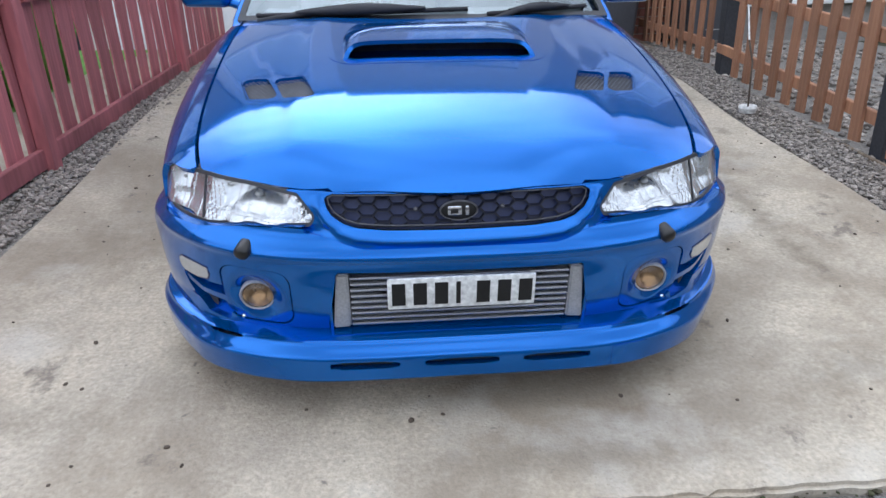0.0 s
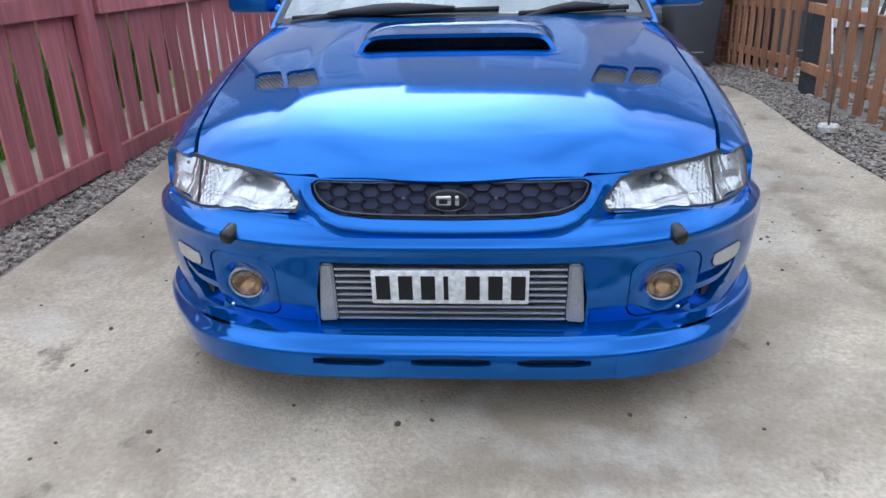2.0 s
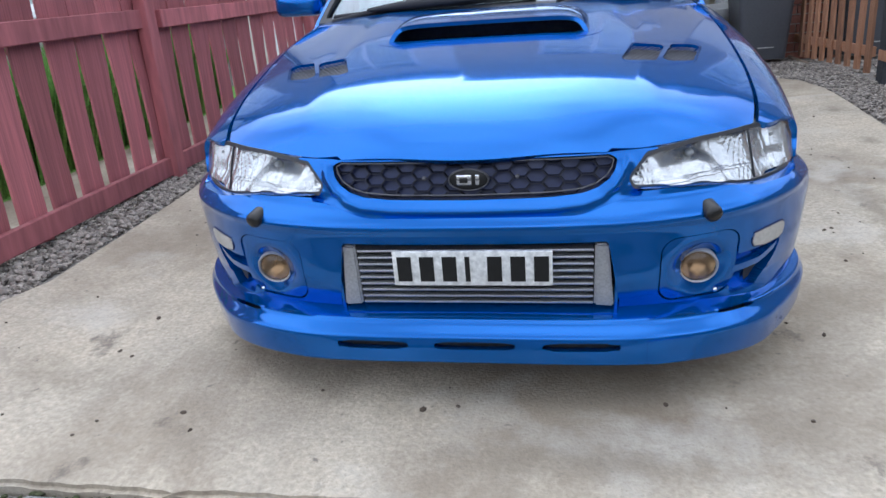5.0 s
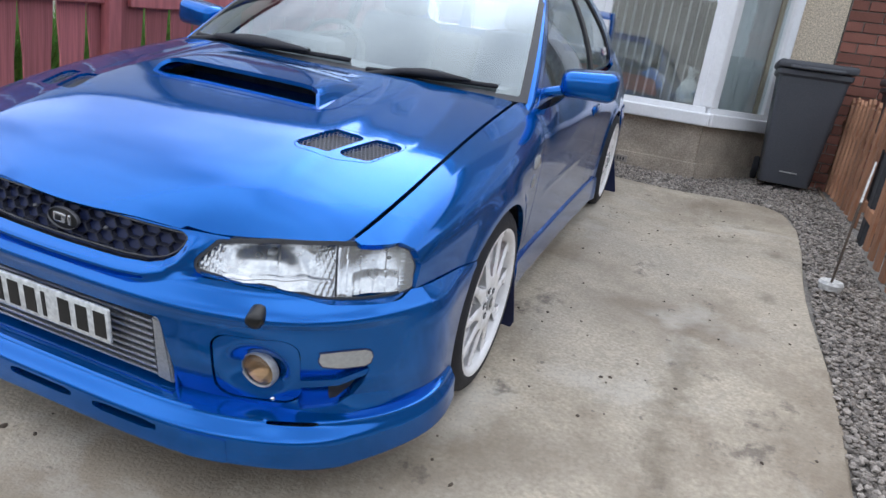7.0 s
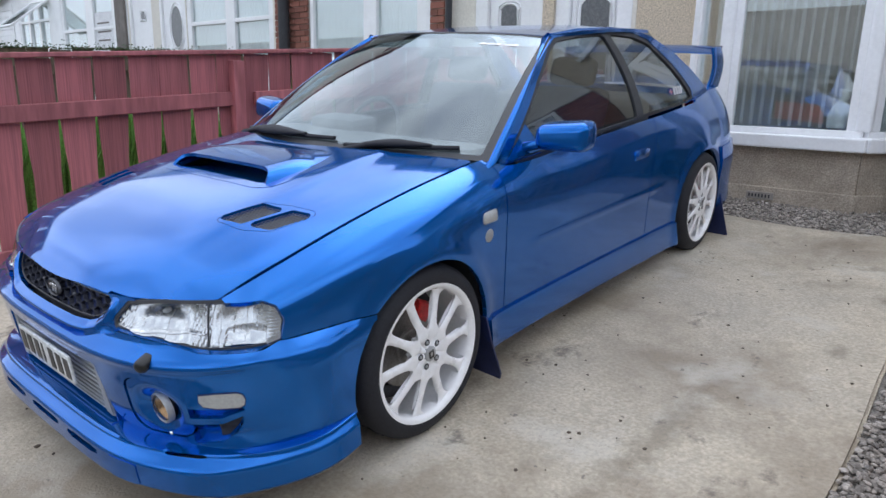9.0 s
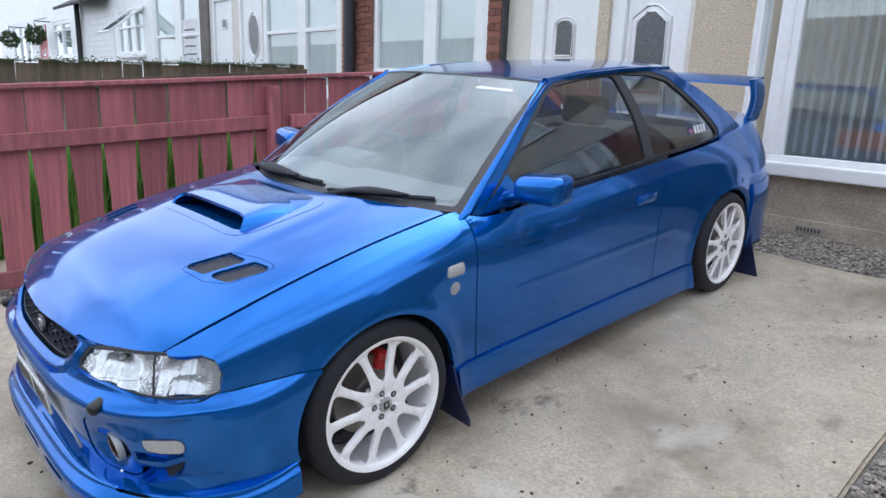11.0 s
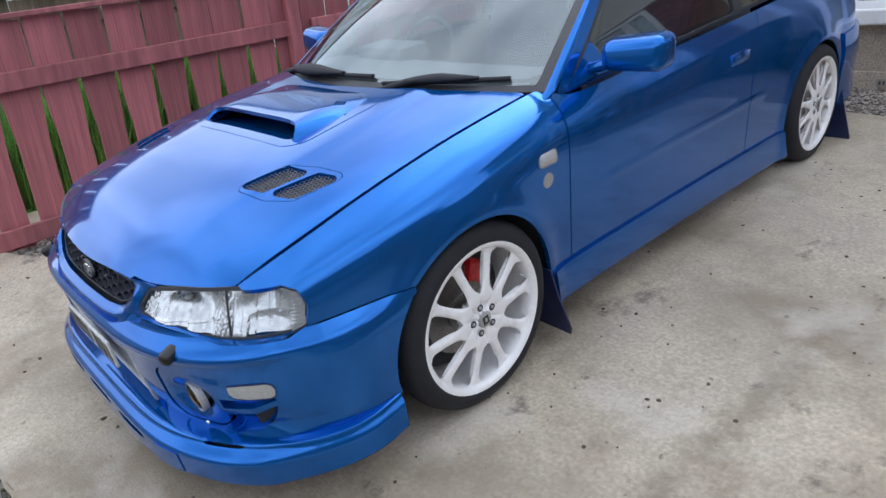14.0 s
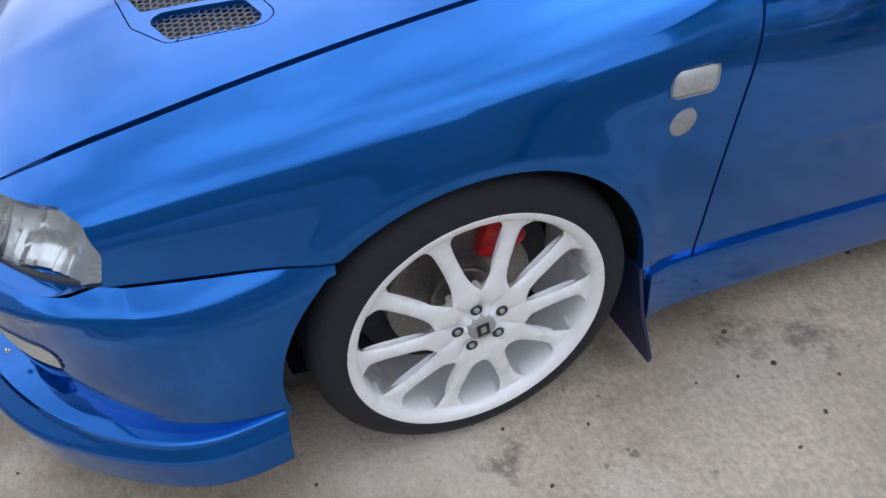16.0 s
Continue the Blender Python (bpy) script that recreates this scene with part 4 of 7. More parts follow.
for k in range(7):
    part("vent_hole", box((0.45 + k * 0.026, 4.36 - 0.0765, 0.362), (0.462 + k * 0.026, 4.36 - 0.073, 0.388)), VOID, brick)
part("upper_lintel", box((-1.098, WALL_Y - 0.05, 6.7), (2.135, WALL_Y + 0.3, 6.82), 0.01), UPVC, house, "white gutter board")
slate_roof(house, -1.098, 2.135, WALL_Y - 0.03, 6.82, 16, 0.355, 0.237)

door_house = thing("house", "cream terraced house with white panelled front doors", "house", group="terrace", m=TERRACE)
wall_with_holes("wall", -2.745, -0.535, 0.3, 5.6, [(-1.36, -0.575, 0.45, 2.62), (-2.335, -1.49, 0.45, 2.62), (-2.4, -1.0, 3.5, 4.9)], RENDERED, FY + 0.02, 0.3, door_house, "cream rendered wall")
panel_door(door_house, -1.36, -0.575, 0.5, 2.6, (-1.11, -0.80, 1.45, 2.165), "gable", depth=0.15)
panel_door(door_house, -2.335, -1.49, 0.5, 2.6, (-2.03, -1.82, 1.80, 2.14), "arch", depth=0.16)
part("pier", box((-1.485, FY - 0.01, 0.4), (-1.365, FY + 0.018, 2.7)), PEBBLEDASH, door_house, "narrow pebbledash strip between the doors")
part("downpipe", tube_into(bmesh.new(), [(-2.645, FY - 0.05, 0.5), (-2.645, FY - 0.05, 5.5)], 0.036, 12), POSTDARK, door_house, "dark drainpipe", 60)
window(door_house, -2.4, -1.0, 3.5, 4.9, ((-1.74, -1.66),), 4.5, y=FY + 0.03)
slate_roof(door_house, -2.745, -0.56, FY, 5.70)


def brick_courses(parent, x0, x1, z0, z1, y, name="brick"):
    """A facing of bricks laid in half bond, each its own piece."""
    me = bpy.data.meshes.get("brick_unit")
    if me is None:
        bm = box((-0.5, -0.5, -0.5), (0.5, 0.5, 0.5), 0)
        me = from_bm(bm, "brick_unit")
        me.materials.append(BRICK)
    r = np.random.default_rng(int(abs(x0) * 100))
    z, row = z0, 0
    while z < z1:
        x = x0 - (0.11 if row % 2 else 0)
        while x < x1:
            a, b = max(x, x0), min(x + 0.215, x1)
            if b - a > 0.03:
                put(name, me, None, parent, m=pose((a + b) / 2, y - 0.004 + r.uniform(-0.002, 0.002), z + 0.0325) @ Matrix.Diagonal((b - a, 0.03, 0.065, 1)))
            x += 0.225
        z += 0.075
        row += 1


brick_house = thing("house", "red brick terraced house with white framed window", "house", group="terrace", m=TERRACE)
wall_with_holes("wall", -5.88, -2.755, 0.3, 5.6, [(-5.14, -2.965, 1.55, 2.9), (-5.0, -3.6, 3.5, 4.9)], MORTAR, FY + 0.02, 0.3, brick_house, "pale mortar bed of a brick wall")
window(brick_house, -5.14, -2.965, 1.6, 2.9, ((-4.09, -3.86), (-3.19, -3.03)), None, label="wide white window with plain curtains")
window(brick_house, -5.0, -3.6, 3.5, 4.9, ((-4.34, -4.26),), 4.5)
part("upper_wall", box((-5.88, FY - 0.01, 2.95), (-2.76, FY + 0.018, 3.44)), BRICK, brick_house, "red brick band")
slate_roof(brick_house, -5.88, -2.76, FY, 5.70)
brick_courses(brick_house, -5.88, -5.15, 1.2, 2.93, FY + 0.02)
brick_courses(brick_house, -2.96, -2.76, 1.55, 2.93, FY + 0.02)
part("downpipe", tube_into(bmesh.new(), [(-5.55, FY - 0.09, 0.5), (-5.55, FY - 0.09, 5.5)], 0.075, 12), POSTDARK, brick_house, "dark drainpipe", 60)

neighbour = thing("house", "brick house with white bay window beside picket fence", "house", group="terrace", m=TERRACE)
wall_with_holes("wall", 2.205, 6.4, 0.3, 5.6, [(2.80, 5.2, 0.9, 2.6), (3.0, 4.8, 3.5, 4.9)], MORTAR, FY + 0.02, 0.3, neighbour, "pale mortar bed of a brick wall")
window(neighbour, 2.80, 5.2, 0.93, 2.6, ((3.05, 3.17), (4.2, 4.34)), None, y=FY - 0.03, label="white bay window with deep sill")
window(neighbour, 3.0, 4.8, 3.5, 4.9, ((3.86, 3.94),), 4.5)
brick_courses(neighbour, 2.21, 2.79, 0.35, 2.60, FY + 0.02)
part("upper_wall", box((2.21, FY - 0.01, 2.62), (6.4, FY + 0.018, 3.44)), RENDERED, neighbour, "cream rendered band")
slate_roof(neighbour, 2.25, 6.4, FY, 5.70)

# houses further along the terrace
pair_house = thing("house", "white rendered terraced house with two white doors", "house", group="terrace", m=TERRACE)
wall_with_holes("wall", -10.5, -5.885, 0.2, 6.2, [(-8.365, -5.95, 1.25, 3.2), (-9.28, -8.385, 0.5, 2.95), (-10.45, -9.56, 0.5, 2.95), (-9.4, -7.4, 3.8, 5.1)], RENDERED, FY + 0.02, 0.3, pair_house, "pale rendered wall")
window(pair_house, -8.365, -5.95, 1.3, 3.2, ((-7.2, -6.95),), 2.23, frame_w=0.13, label="white bay window with patterned nets")
panel_door(pair_house, -9.28, -8.385, 0.6, 2.93, (-8.95, -8.56, 1.88, 2.55), "oval")
panel_door(pair_house, -10.45, -9.56, 0.6, 2.93, (-10.05, -9.87, 2.38, 2.54), "arch")
window(pair_house, -9.4, -7.4, 3.8, 5.1, ((-8.44, -8.36),), 4.7)
slate_roof(pair_house, -10.5, -5.885, FY, 6.25)

shop_house = thing("house", "pale terraced house with papered front window", "house", group="terrace", m=TERRACE)
wall_with_holes("wall", -14.0, -10.505, 0.2, 6.2, [(-13.72, -11.1, 1.1, 3.3), (-13.2, -11.4, 3.9, 5.1)], UPVC, FY + 0.02, 0.3, shop_house, "white painted wall")
window(shop_house, -13.72, -11.1, 1.15, 3.3, ((-12.45, -12.08),), 2.32, frame_w=0.1)
notice = part("notice", box((-12.06, FY + 0.05, 1.4), (-11.22, FY + 0.056, 2.62), 0), STICKER, shop_house, "white paper notice inside the pane")
for k in range(4):
    part("notice_line", box((-11.95, FY + 0.046, 2.4 - 0.16 * k), (-11.4 + 0.06 * (k % 2), FY + 0.0498, 2.43 - 0.16 * k), 0), FRONTAGE, notice)
window(shop_house, -13.2, -11.4, 3.9, 5.1, ((-12.34, -12.26),), 4.7)
part("pilaster", box((-10.95, FY - 0.03, 0.3), (-10.55, FY + 0.018, 3.3), 0.01), FRONTAGE, shop_house, "grey pilaster")
slate_roof(shop_house, -14.0, -10.505, FY, 6.25)

boarded_house = thing("house", "white boarded house with an open window", "house", group="terrace", m=TERRACE)
wall_with_holes("wall", -20.3, -14.005, 0.2, 6.2, [(-16.4, -14.4, 1.95, 3.0), (-18.9, -17.2, 4.2, 5.4)], UPVC, FY + 0.02, 0.3, boarded_house, "white boarded wall")
window(boarded_house, -16.4, -14.4, 1.97, 3.0, ((-15.78, -15.68), (-15.1, -15.0)), 2.62, frame_w=0.08)
window(boarded_house, -18.9, -17.2, 4.2, 5.4, ((-18.1, -18.0),), 4.9)
for k in range(11):
    part("board", box((-19.5, FY - 0.002, 1.5 + 0.145 * k), (-16.75, FY + 0.017, 1.635 + 0.145 * k), 0.004), UPVC, boarded_house)
sash = new("open_light")
sash.parent = boarded_house
sash.matrix_basis = pose(-14.75, FY - 0.01, 3.02, -52, 0, 0)
for lo, hi in (((-0.5, -0.02, -1.0), (-0.43, 0.02, 0)), ((0.43, -0.02, -1.0), (0.5, 0.02, 0)), ((-0.43, -0.018, -0.07), (0.43, 0.018, 0)), ((-0.43, -0.018, -1.0), (0.43, 0.018, -0.93))):
    part("sash_bar", box(lo, hi, 0.006), UPVC, sash)
part("sash_pane", box((-0.43, -0.003, -0.93), (0.43, 0.003, -0.07)), PANE, sash).visible_shadow = False
canopy = part("canopy", box((-0.0, -0.7, 0.0), (3.3, 0.02, 0.07), 0.01, pose(-20.2, FY, 3.55, 28, 0, 0)), SLATE, boarded_house, "dark slate canopy")
part("downpipe", tube_into(bmesh.new(), [(-20.0, FY - 0.06, 0.3), (-20.0, FY - 0.06, 6.1)], 0.07, 10), POSTDARK, boarded_house, "dark drainpipe", 60)
slate_roof(boarded_house, -20.3, -14.005, FY, 6.25)

far_house = thing("house", "far white house with a red front door", "house", group="terrace", m=TERRACE)
wall_with_holes("wall", -34.0, -20.305, 0.2, 6.6, [(-26.2, -24.4, 1.0, 3.3), (-23.6, -21.2, 1.9, 3.1), (-31.0, -27.2, 1.6, 3.3), (-25.5, -22.5, 4.2, 5.6)], UPVC, FY + 0.02, 0.3, far_house, "white painted wall")
panel_door(far_house, -26.2, -24.4, 1.1, 3.28, (-25.7, -24.9, 2.75, 3.1), "arch", material=DOORRED, depth=0.2)
window(far_house, -23.6, -21.2, 1.95, 3.1, ((-22.5, -22.3),), 2.8, frame_w=0.12)
window(far_house, -31.0, -27.2, 1.65, 3.3, ((-29.7, -29.4), (-28.4, -28.1)), 2.8, frame_w=0.15)
window(far_house, -25.5, -22.5, 4.2, 5.6, ((-24.1, -23.9),), 5.2, frame_w=0.12)
slate_roof(far_house, -34.0, -20.305, FY, 6.65)
basket_rng = np.random.default_rng(5)
for x in (-23.95, -28.6):
    basket = thing("hanging_basket", "round dark green hanging basket on a wall bracket", "plant", group="hanging baskets", m=TERRACE)
    part("bracket", tube_into(bmesh.new(), [(x, FY + 0.02, 3.12), (x, FY - 0.45, 3.12), (x, FY - 0.45, 2.95)], 0.02, 6), POSTDARK, basket)
    lv, lf = [], []
    for k in range(420):
        n = basket_rng.normal(0, 1, 3)
        n = n / np.linalg.norm(n) * basket_rng.uniform(0.2, 0.33)
        c = np.array((x, FY - 0.45, 2.66)) + n
        e1, e2 = basket_rng.normal(0, 0.035, 3), basket_rng.normal(0, 0.035, 3)
        i0 = len(lv)
        lv += [tuple(c - e1), tuple(c + e2), tuple(c + e1), tuple(c - e2)]
        lf.append((i0, i0 + 1, i0 + 2, i0 + 3))
    put("foliage", mesh_of("foliage", lv, lf), HEDGE, basket, "dense dark leaves")

# plain unseen frontage across the street: closes the place and tones the bumper's reflection
tagged(put("backdrop", from_bm(box((-60, -19.4, -0.8), (60, -19, 4.6)), "backdrop"), STREETSIDE), "unseen plain wall across the street, added for reflections", "backdrop", kind="structure")
# unseen walls added for the skyline mirrored in the car's side, darkening it
bm = bmesh.new()
rng = np.random.default_rng(77)
for k in range(14):
    h = 5.6 + rng.uniform(-0.9, 1.3)
    box_into(bm, (13.0, -19 + k * 3.6, -0.8), (13.4, -15.4 + k * 3.6, h))
tagged(put("backdrop", from_bm(bm, "backdrop"), FRONTAGE), "unseen grey walls with a stepped skyline, added for reflections", "backdrop", kind="structure")


# ---- wheelie bins ----
def wheelie_bin(m, label):
    b = thing("wheelie_bin", label, "wheelie bin", group="wheelie bins", m=m)
    bm = bmesh.new()
    rings = []
    for z, hx, hy in ((0.04, 0.2, 0.22), (0.5, 0.235, 0.26), (0.88, 0.262, 0.3), (0.9, 0.285, 0.32), (0.935, 0.285, 0.32)):
        ring = []
        for sx, sy in ((-1, -1), (1, -1), (1, 1), (-1, 1)):
            for a in range(4):
                t = math.atan2(sy, sx) - math.pi / 4 + a * math.pi / 6
                ring.append(bm.verts.new((sx * (hx - 0.04) + 0.04 * math.cos(t), sy * (hy - 0.04) + 0.04 * math.sin(t), z)))
        rings.append(ring)
    for r0, r1 in zip(rings, rings[1:]):
        for q in range(16):
            bm.faces.new((r0[q], r0[(q + 1) % 16], r1[(q + 1) % 16], r1[q]))
    bm.faces.new(rings[0][::-1])
    bm.faces.new(rings[-1])
    part("body", bm, BINBLACK, b, "", 35)
    bm = box((-0.3, -0.35, 0.94), (0.3, 0.3, 0.985), 0.02)
    for v in bm.verts:
        v.co.z += 0.05 * math.cos(v.co.x * 4) * (1 if v.co.z > 0.96 else 0.2)
    part("lid", bm, BINBLACK, b, "", 35)
    part("handle", tube_into(bmesh.new(), [(-0.2, -0.36, 0.955), (0.2, -0.36, 0.955)], 0.014, 10), BINBLACK, b, "", 60)
    part("label_strip", box((-0.06, -0.252, 0.14), (0.08, -0.246, 0.148)), LABELGREY, b, "thin pale strip")
    for s in (-1, 1):
        v, f = lathe([(0.0, -0.025), (0.09, -0.025), (0.1, -0.015), (0.1, 0.015), (0.09, 0.025), (0.0, 0.025)], 20)
        put("wheel", mesh_of("wheel", [(a + s * 0.23, c + 0.25, d + 0.1) for a, c, d in v], f, True, 35), RUBBER, b)
    return b


p = at(1.95, 4.68, -0.01)
first = wheelie_bin(pose(p.x, p.y, p.z) @ Matrix.Diagonal((0.98, 1.0, 1.04, 1)), "black plastic wheelie bin standing on gravel")
p = at(2.85, 4.6, -0.01)
second = copy_thing(first, pose(p.x, p.y, p.z, 0, 0, 8) @ Matrix.Diagonal((1.15, 1.0, 0.98, 1)))
second["label"] = "black plastic wheelie bin behind the picket fence"


# ---- the car: x across, y back from the front axle, z up from the drive ----
car = thing("car", "bright metallic blue two-door coupe with white wheels parked on concrete", "car", m=CAR_POSE)
WR = 0.295

hood_c = spl((-0.90, 0.655), (-0.845, 0.692), (-0.80, 0.734), (-0.70, 0.789), (-0.5, 0.844), (-0.25, 0.879), (0, 0.908), (0.2, 0.932), (0.5, 0.962))
hood_e = spl((-0.90, 0.60), (-0.75, 0.674), (-0.69, 0.705), (-0.593, 0.736), (-0.45, 0.768), (-0.3, 0.797), (0, 0.842), (0.25, 0.868), (0.5, 0.886))
hood_x = spl((-0.90, 0.60), (-0.75, 0.662), (-0.69, 0.684), (-0.593, 0.706), (-0.45, 0.717), (-0.3, 0.719), (0, 0.716), (0.25, 0.712), (0.5, 0.706))
side_t = spl((-0.75, 0.674), (-0.69, 0.705), (-0.593, 0.736), (-0.45, 0.768), (-0.3, 0.797), (0, 0.842), (0.25, 0.868), (0.45, 0.884), (0.56, 0.862), (1.0, 0.874), (1.66, 0.9), (2.4, 0.928), (2.9, 0.95), (3.4, 0.952))
side_tx = spl((-0.75, 0.662), (-0.69, 0.684), (-0.593, 0.706), (-0.45, 0.717), (-0.3, 0.719), (0, 0.716), (0.25, 0.712), (0.42, 0.712), (0.56, 0.766), (1.0, 0.776), (1.66, 0.782), (2.4, 0.765), (2.9, 0.70), (3.4, 0.60))
side_m = spl((-0.8, 0.785), (-0.69, 0.800), (-0.6, 0.815), (-0.45, 0.835), (-0.24, 0.852), (0, 0.858), (0.25, 0.85), (0.5, 0.838), (1.0, 0.836), (1.5, 0.838), (2.2, 0.848), (2.52, 0.858), (2.8, 0.846), (3.0, 0.83), (3.4, 0.8))
side_p = spl((-0.8, 3.6), (0, 3.8), (0.4, 4.6), (0.6, 3.2), (1.5, 3.0), (2.4, 2.6), (3.0, 2.2), (3.4, 2.0))


hood_dip = spl((0, 0.0), (0.2, 0.003), (0.33, 0.019), (0.42, 0.031), (0.55, 0.023), (0.67, 0.010), (0.85, 0.008))


def hood_at(x, y):
    t = np.clip(np.abs(x) / hood_x(y), 0, 1.25)
    z = hood_c(y) - (hood_c(y) - hood_e(y)) * t**3.4
    ridge = 0.46 - 0.05 * (y + 0.5)
    # two long creases; the outer panels lie lower and rise again to the shut line
    low = (1 - 1 / (1 + np.exp((np.abs(x) - ridge) / 0.012))) * (1 - np.clip((t - 0.78) / 0.2, 0, 1))
    z = z - 0.006 * low * np.clip((y + 0.84) / 0.3, 0, 1)
    z = z + 0.006 * np.exp(-((np.abs(x) - 0.58) / 0.1)**2) * np.clip((-0.6 - y) / 0.15, 0, 1)
    # the leading edge dips between the grille and the lamps
    front = -0.24 - 0.583 * np.clip(1 - np.clip(np.abs(x) / 0.855, 0, 1)**2.75, 0, 1)**(1 / 2.75)
    return z - hood_dip(np.abs(x)) * np.clip(1 - (y - front) / 0.13, 0, 1)**2


def side_at(y, z):
    zm = 0.60
    up = np.clip((z - zm) / (side_t(y) - zm), 0, 1.1)
    dn = np.clip((zm - z) / 0.34, 0, 1.6)
    x = side_m(y) - (side_m(y) - side_tx(y)) * up**side_p(y) - 0.026 * dn**2
    flare = 0.0
    for yc in (0.0, 2.52):
        r = np.hypot(y - yc, z - WR)
        flare = flare + 0.012 * np.exp(-((r - 0.35) / 0.045)**2) * (z > WR - 0.12)
    rib = 0.004 * np.exp(-((z - 0.522) / 0.012)**2) * np.clip((y - 0.62) / 0.1, 0, 1) * np.clip((2.0 - y) / 0.2, 0, 1)
    return x + flare + rib


def arch(y, z, r=0.347):
    return np.minimum(np.hypot(y, z - WR + 0.009) - r, np.hypot(y - 2.49, z - WR - 0.008) - r + 0.01)


def side_fn(u, v):
    """u: along the car, v: height."""
    return side_at(u, v), u, v


# front wraps: plan curves from the middle (s = 0) round the corner to the wheel arch (s = 1)
def plan(s, a, b, n, y0=-0.24):
    t = np.clip(s, -1, 1) * math.pi / 2
    x = a * np.sign(t) * np.abs(np.sin(t))**(2 / n)
    y = y0 - b * np.abs(np.cos(t))**(2 / n)
    return x, y


bump_in = spl((0.22, 0.05), (0.26, 0.04), (0.30, 0.028), (0.36, 0.020), (0.44, 0.016), (0.49, 0.012), (0.52, 0.007), (0.543, 0.0), (0.554, 0.005), (0.566, 0.015), (0.576, 0.026), (0.585, 0.036), (0.606, 0.044))


POCKET = [(0.675, 0.397), (0.74, 0.394), (0.890, 0.395), (0.894, 0.390), (0.875, 0.352), (0.845, 0.322), (0.78, 0.297), (0.675, 0.293)]


def pocket(x, y, z):
    """The scooped opening beside each fog light."""
    return poly(lamp_w(x, y), z, POCKET, 0.009)


def swell(y, z):
    """The bumper's corners stand out beyond the wings."""
    return 1 + 0.038 * np.exp(-((y + 0.52) / 0.16)**2)


def seam(y):
    return 0.578 - (y + 0.56) * 0.105


def shelf(x, y, z):
    """The bumper's top rolls in to meet the wing and the lamp along the seam."""
    lens = 0.866 * np.clip(1 - np.clip((-0.24 - y) / 0.621, 0, 1)**2.75, 0, 1)**(1 / 2.75)
    goal = np.minimum(side_at(y, seam(y)), lens) + 0.003
    k = np.clip((z - 0.47) / (seam(y) - 0.47), 0, 1)
    side = np.clip((y + 0.69) / 0.13, 0, 1)
    w = k**2.6 * side * side * (3 - 2 * side)
    return np.sign(x) * (np.abs(x) + w * (goal - np.abs(x)))


def skirt_out(s, z):
    """Below the fog lights the corners sweep out to the lip."""
    return 0.03 * np.exp(-((np.abs(s) - 0.52) / 0.2)**2) * np.clip((0.315 - z) / 0.05, 0, 1)**1.5


def bump_fn(s, z):
    side = np.clip(np.abs(s) - 0.62, 0, 1) / 0.38
    d = bump_in(z) * (1 - 0.92 * side) - skirt_out(s, z)
    x, y = plan(s, 0.868 - d, 0.662 - d, 3.15)
    return shelf(x * swell(y, z), y, z), y, z + 0.0 * x


def nose_fn(s, z):
    x, y = plan(s, 0.860 + (0.64 - z) * 0.10, 0.602 + (0.64 - z) * 0.32, 2.75)
    return x, y, z + 0.0 * x


def lamp_w(x, y):
    return np.abs(x) + (y + 0.80)


LAMP = [(0.437, 0.671), (0.60, 0.687), (0.78, 0.690), (0.99, 0.682), (1.034, 0.666), (1.056, 0.632), (1.045, 0.594), (1.0, 0.586), (0.76, 0.594), (0.59, 0.616), (0.380, 0.627)]


def lamp_edge(x, y, z):
    return poly(lamp_w(x, y), z, LAMP, 0.017)


lip_lo = spl((0, 0.174), (0.35, 0.160), (0.6, 0.136), (0.8, 0.142), (1, 0.165))
lip_hi = spl((0, 0.288), (0.35, 0.282), (0.6, 0.262), (0.8, 0.258), (1, 0.266))


# hood
def hood_fn(u, v):
    a = np.abs(u)
    lamp_y = -0.237 - 0.586 * np.cos(np.arcsin(np.clip(a * 0.695 / 0.855, 0, 1)**1.375))**(2 / 2.75)
    yf = np.where(a < 0.53, -0.838 + 0.028 * (a * 0.69 / 0.36)**2, lamp_y)
    yr = 0.165 + 0.255 * a**2.2
    y = yf + v * (yr - yf)
    x = u * hood_x(y)
    return x, y, hood_at(x, y)


def vent_slot(x, y, which):
    y = y + 0.025
    shape = (((0.402, -0.43), (0.442, -0.306), (0.496, -0.29), (0.462, -0.41)), ((0.512, -0.395), (0.55, -0.272), (0.597, -0.257), (0.564, -0.374)))[which]
    c = np.mean(np.array(shape), 0)
    inner = [tuple(c + (np.array(q) - c) * 0.89) for q in shape]
    return poly(np.abs(x), y, inner, 0.019)


def vent_box(x, y):
    y = y + 0.025
    return poly(np.abs(x), y, ((0.412, -0.430), (0.447, -0.310), (0.52, -0.272), (0.592, -0.253), (0.562, -0.372), (0.50, -0.412)), 0.027)


def hood_in(x, y, z, u, v):
    s = np.maximum(-vent_box(x, y) - 0.0, -0.9)
    s = np.maximum(s, -rrect(x, y, 0, -0.065, 0.322, 0.185, 0.06))
    edge = np.minimum(np.minimum(v, 1 - v) * 1.0, (1 - np.abs(u)) * 0.52)
    return np.maximum(s, 0.0044 - edge)


sheet("hood", hood_fn, np.linspace(-1, 1, 129), np.linspace(0, 1, 105), BLUE, car, hood_in, 0.02, sharp=60)

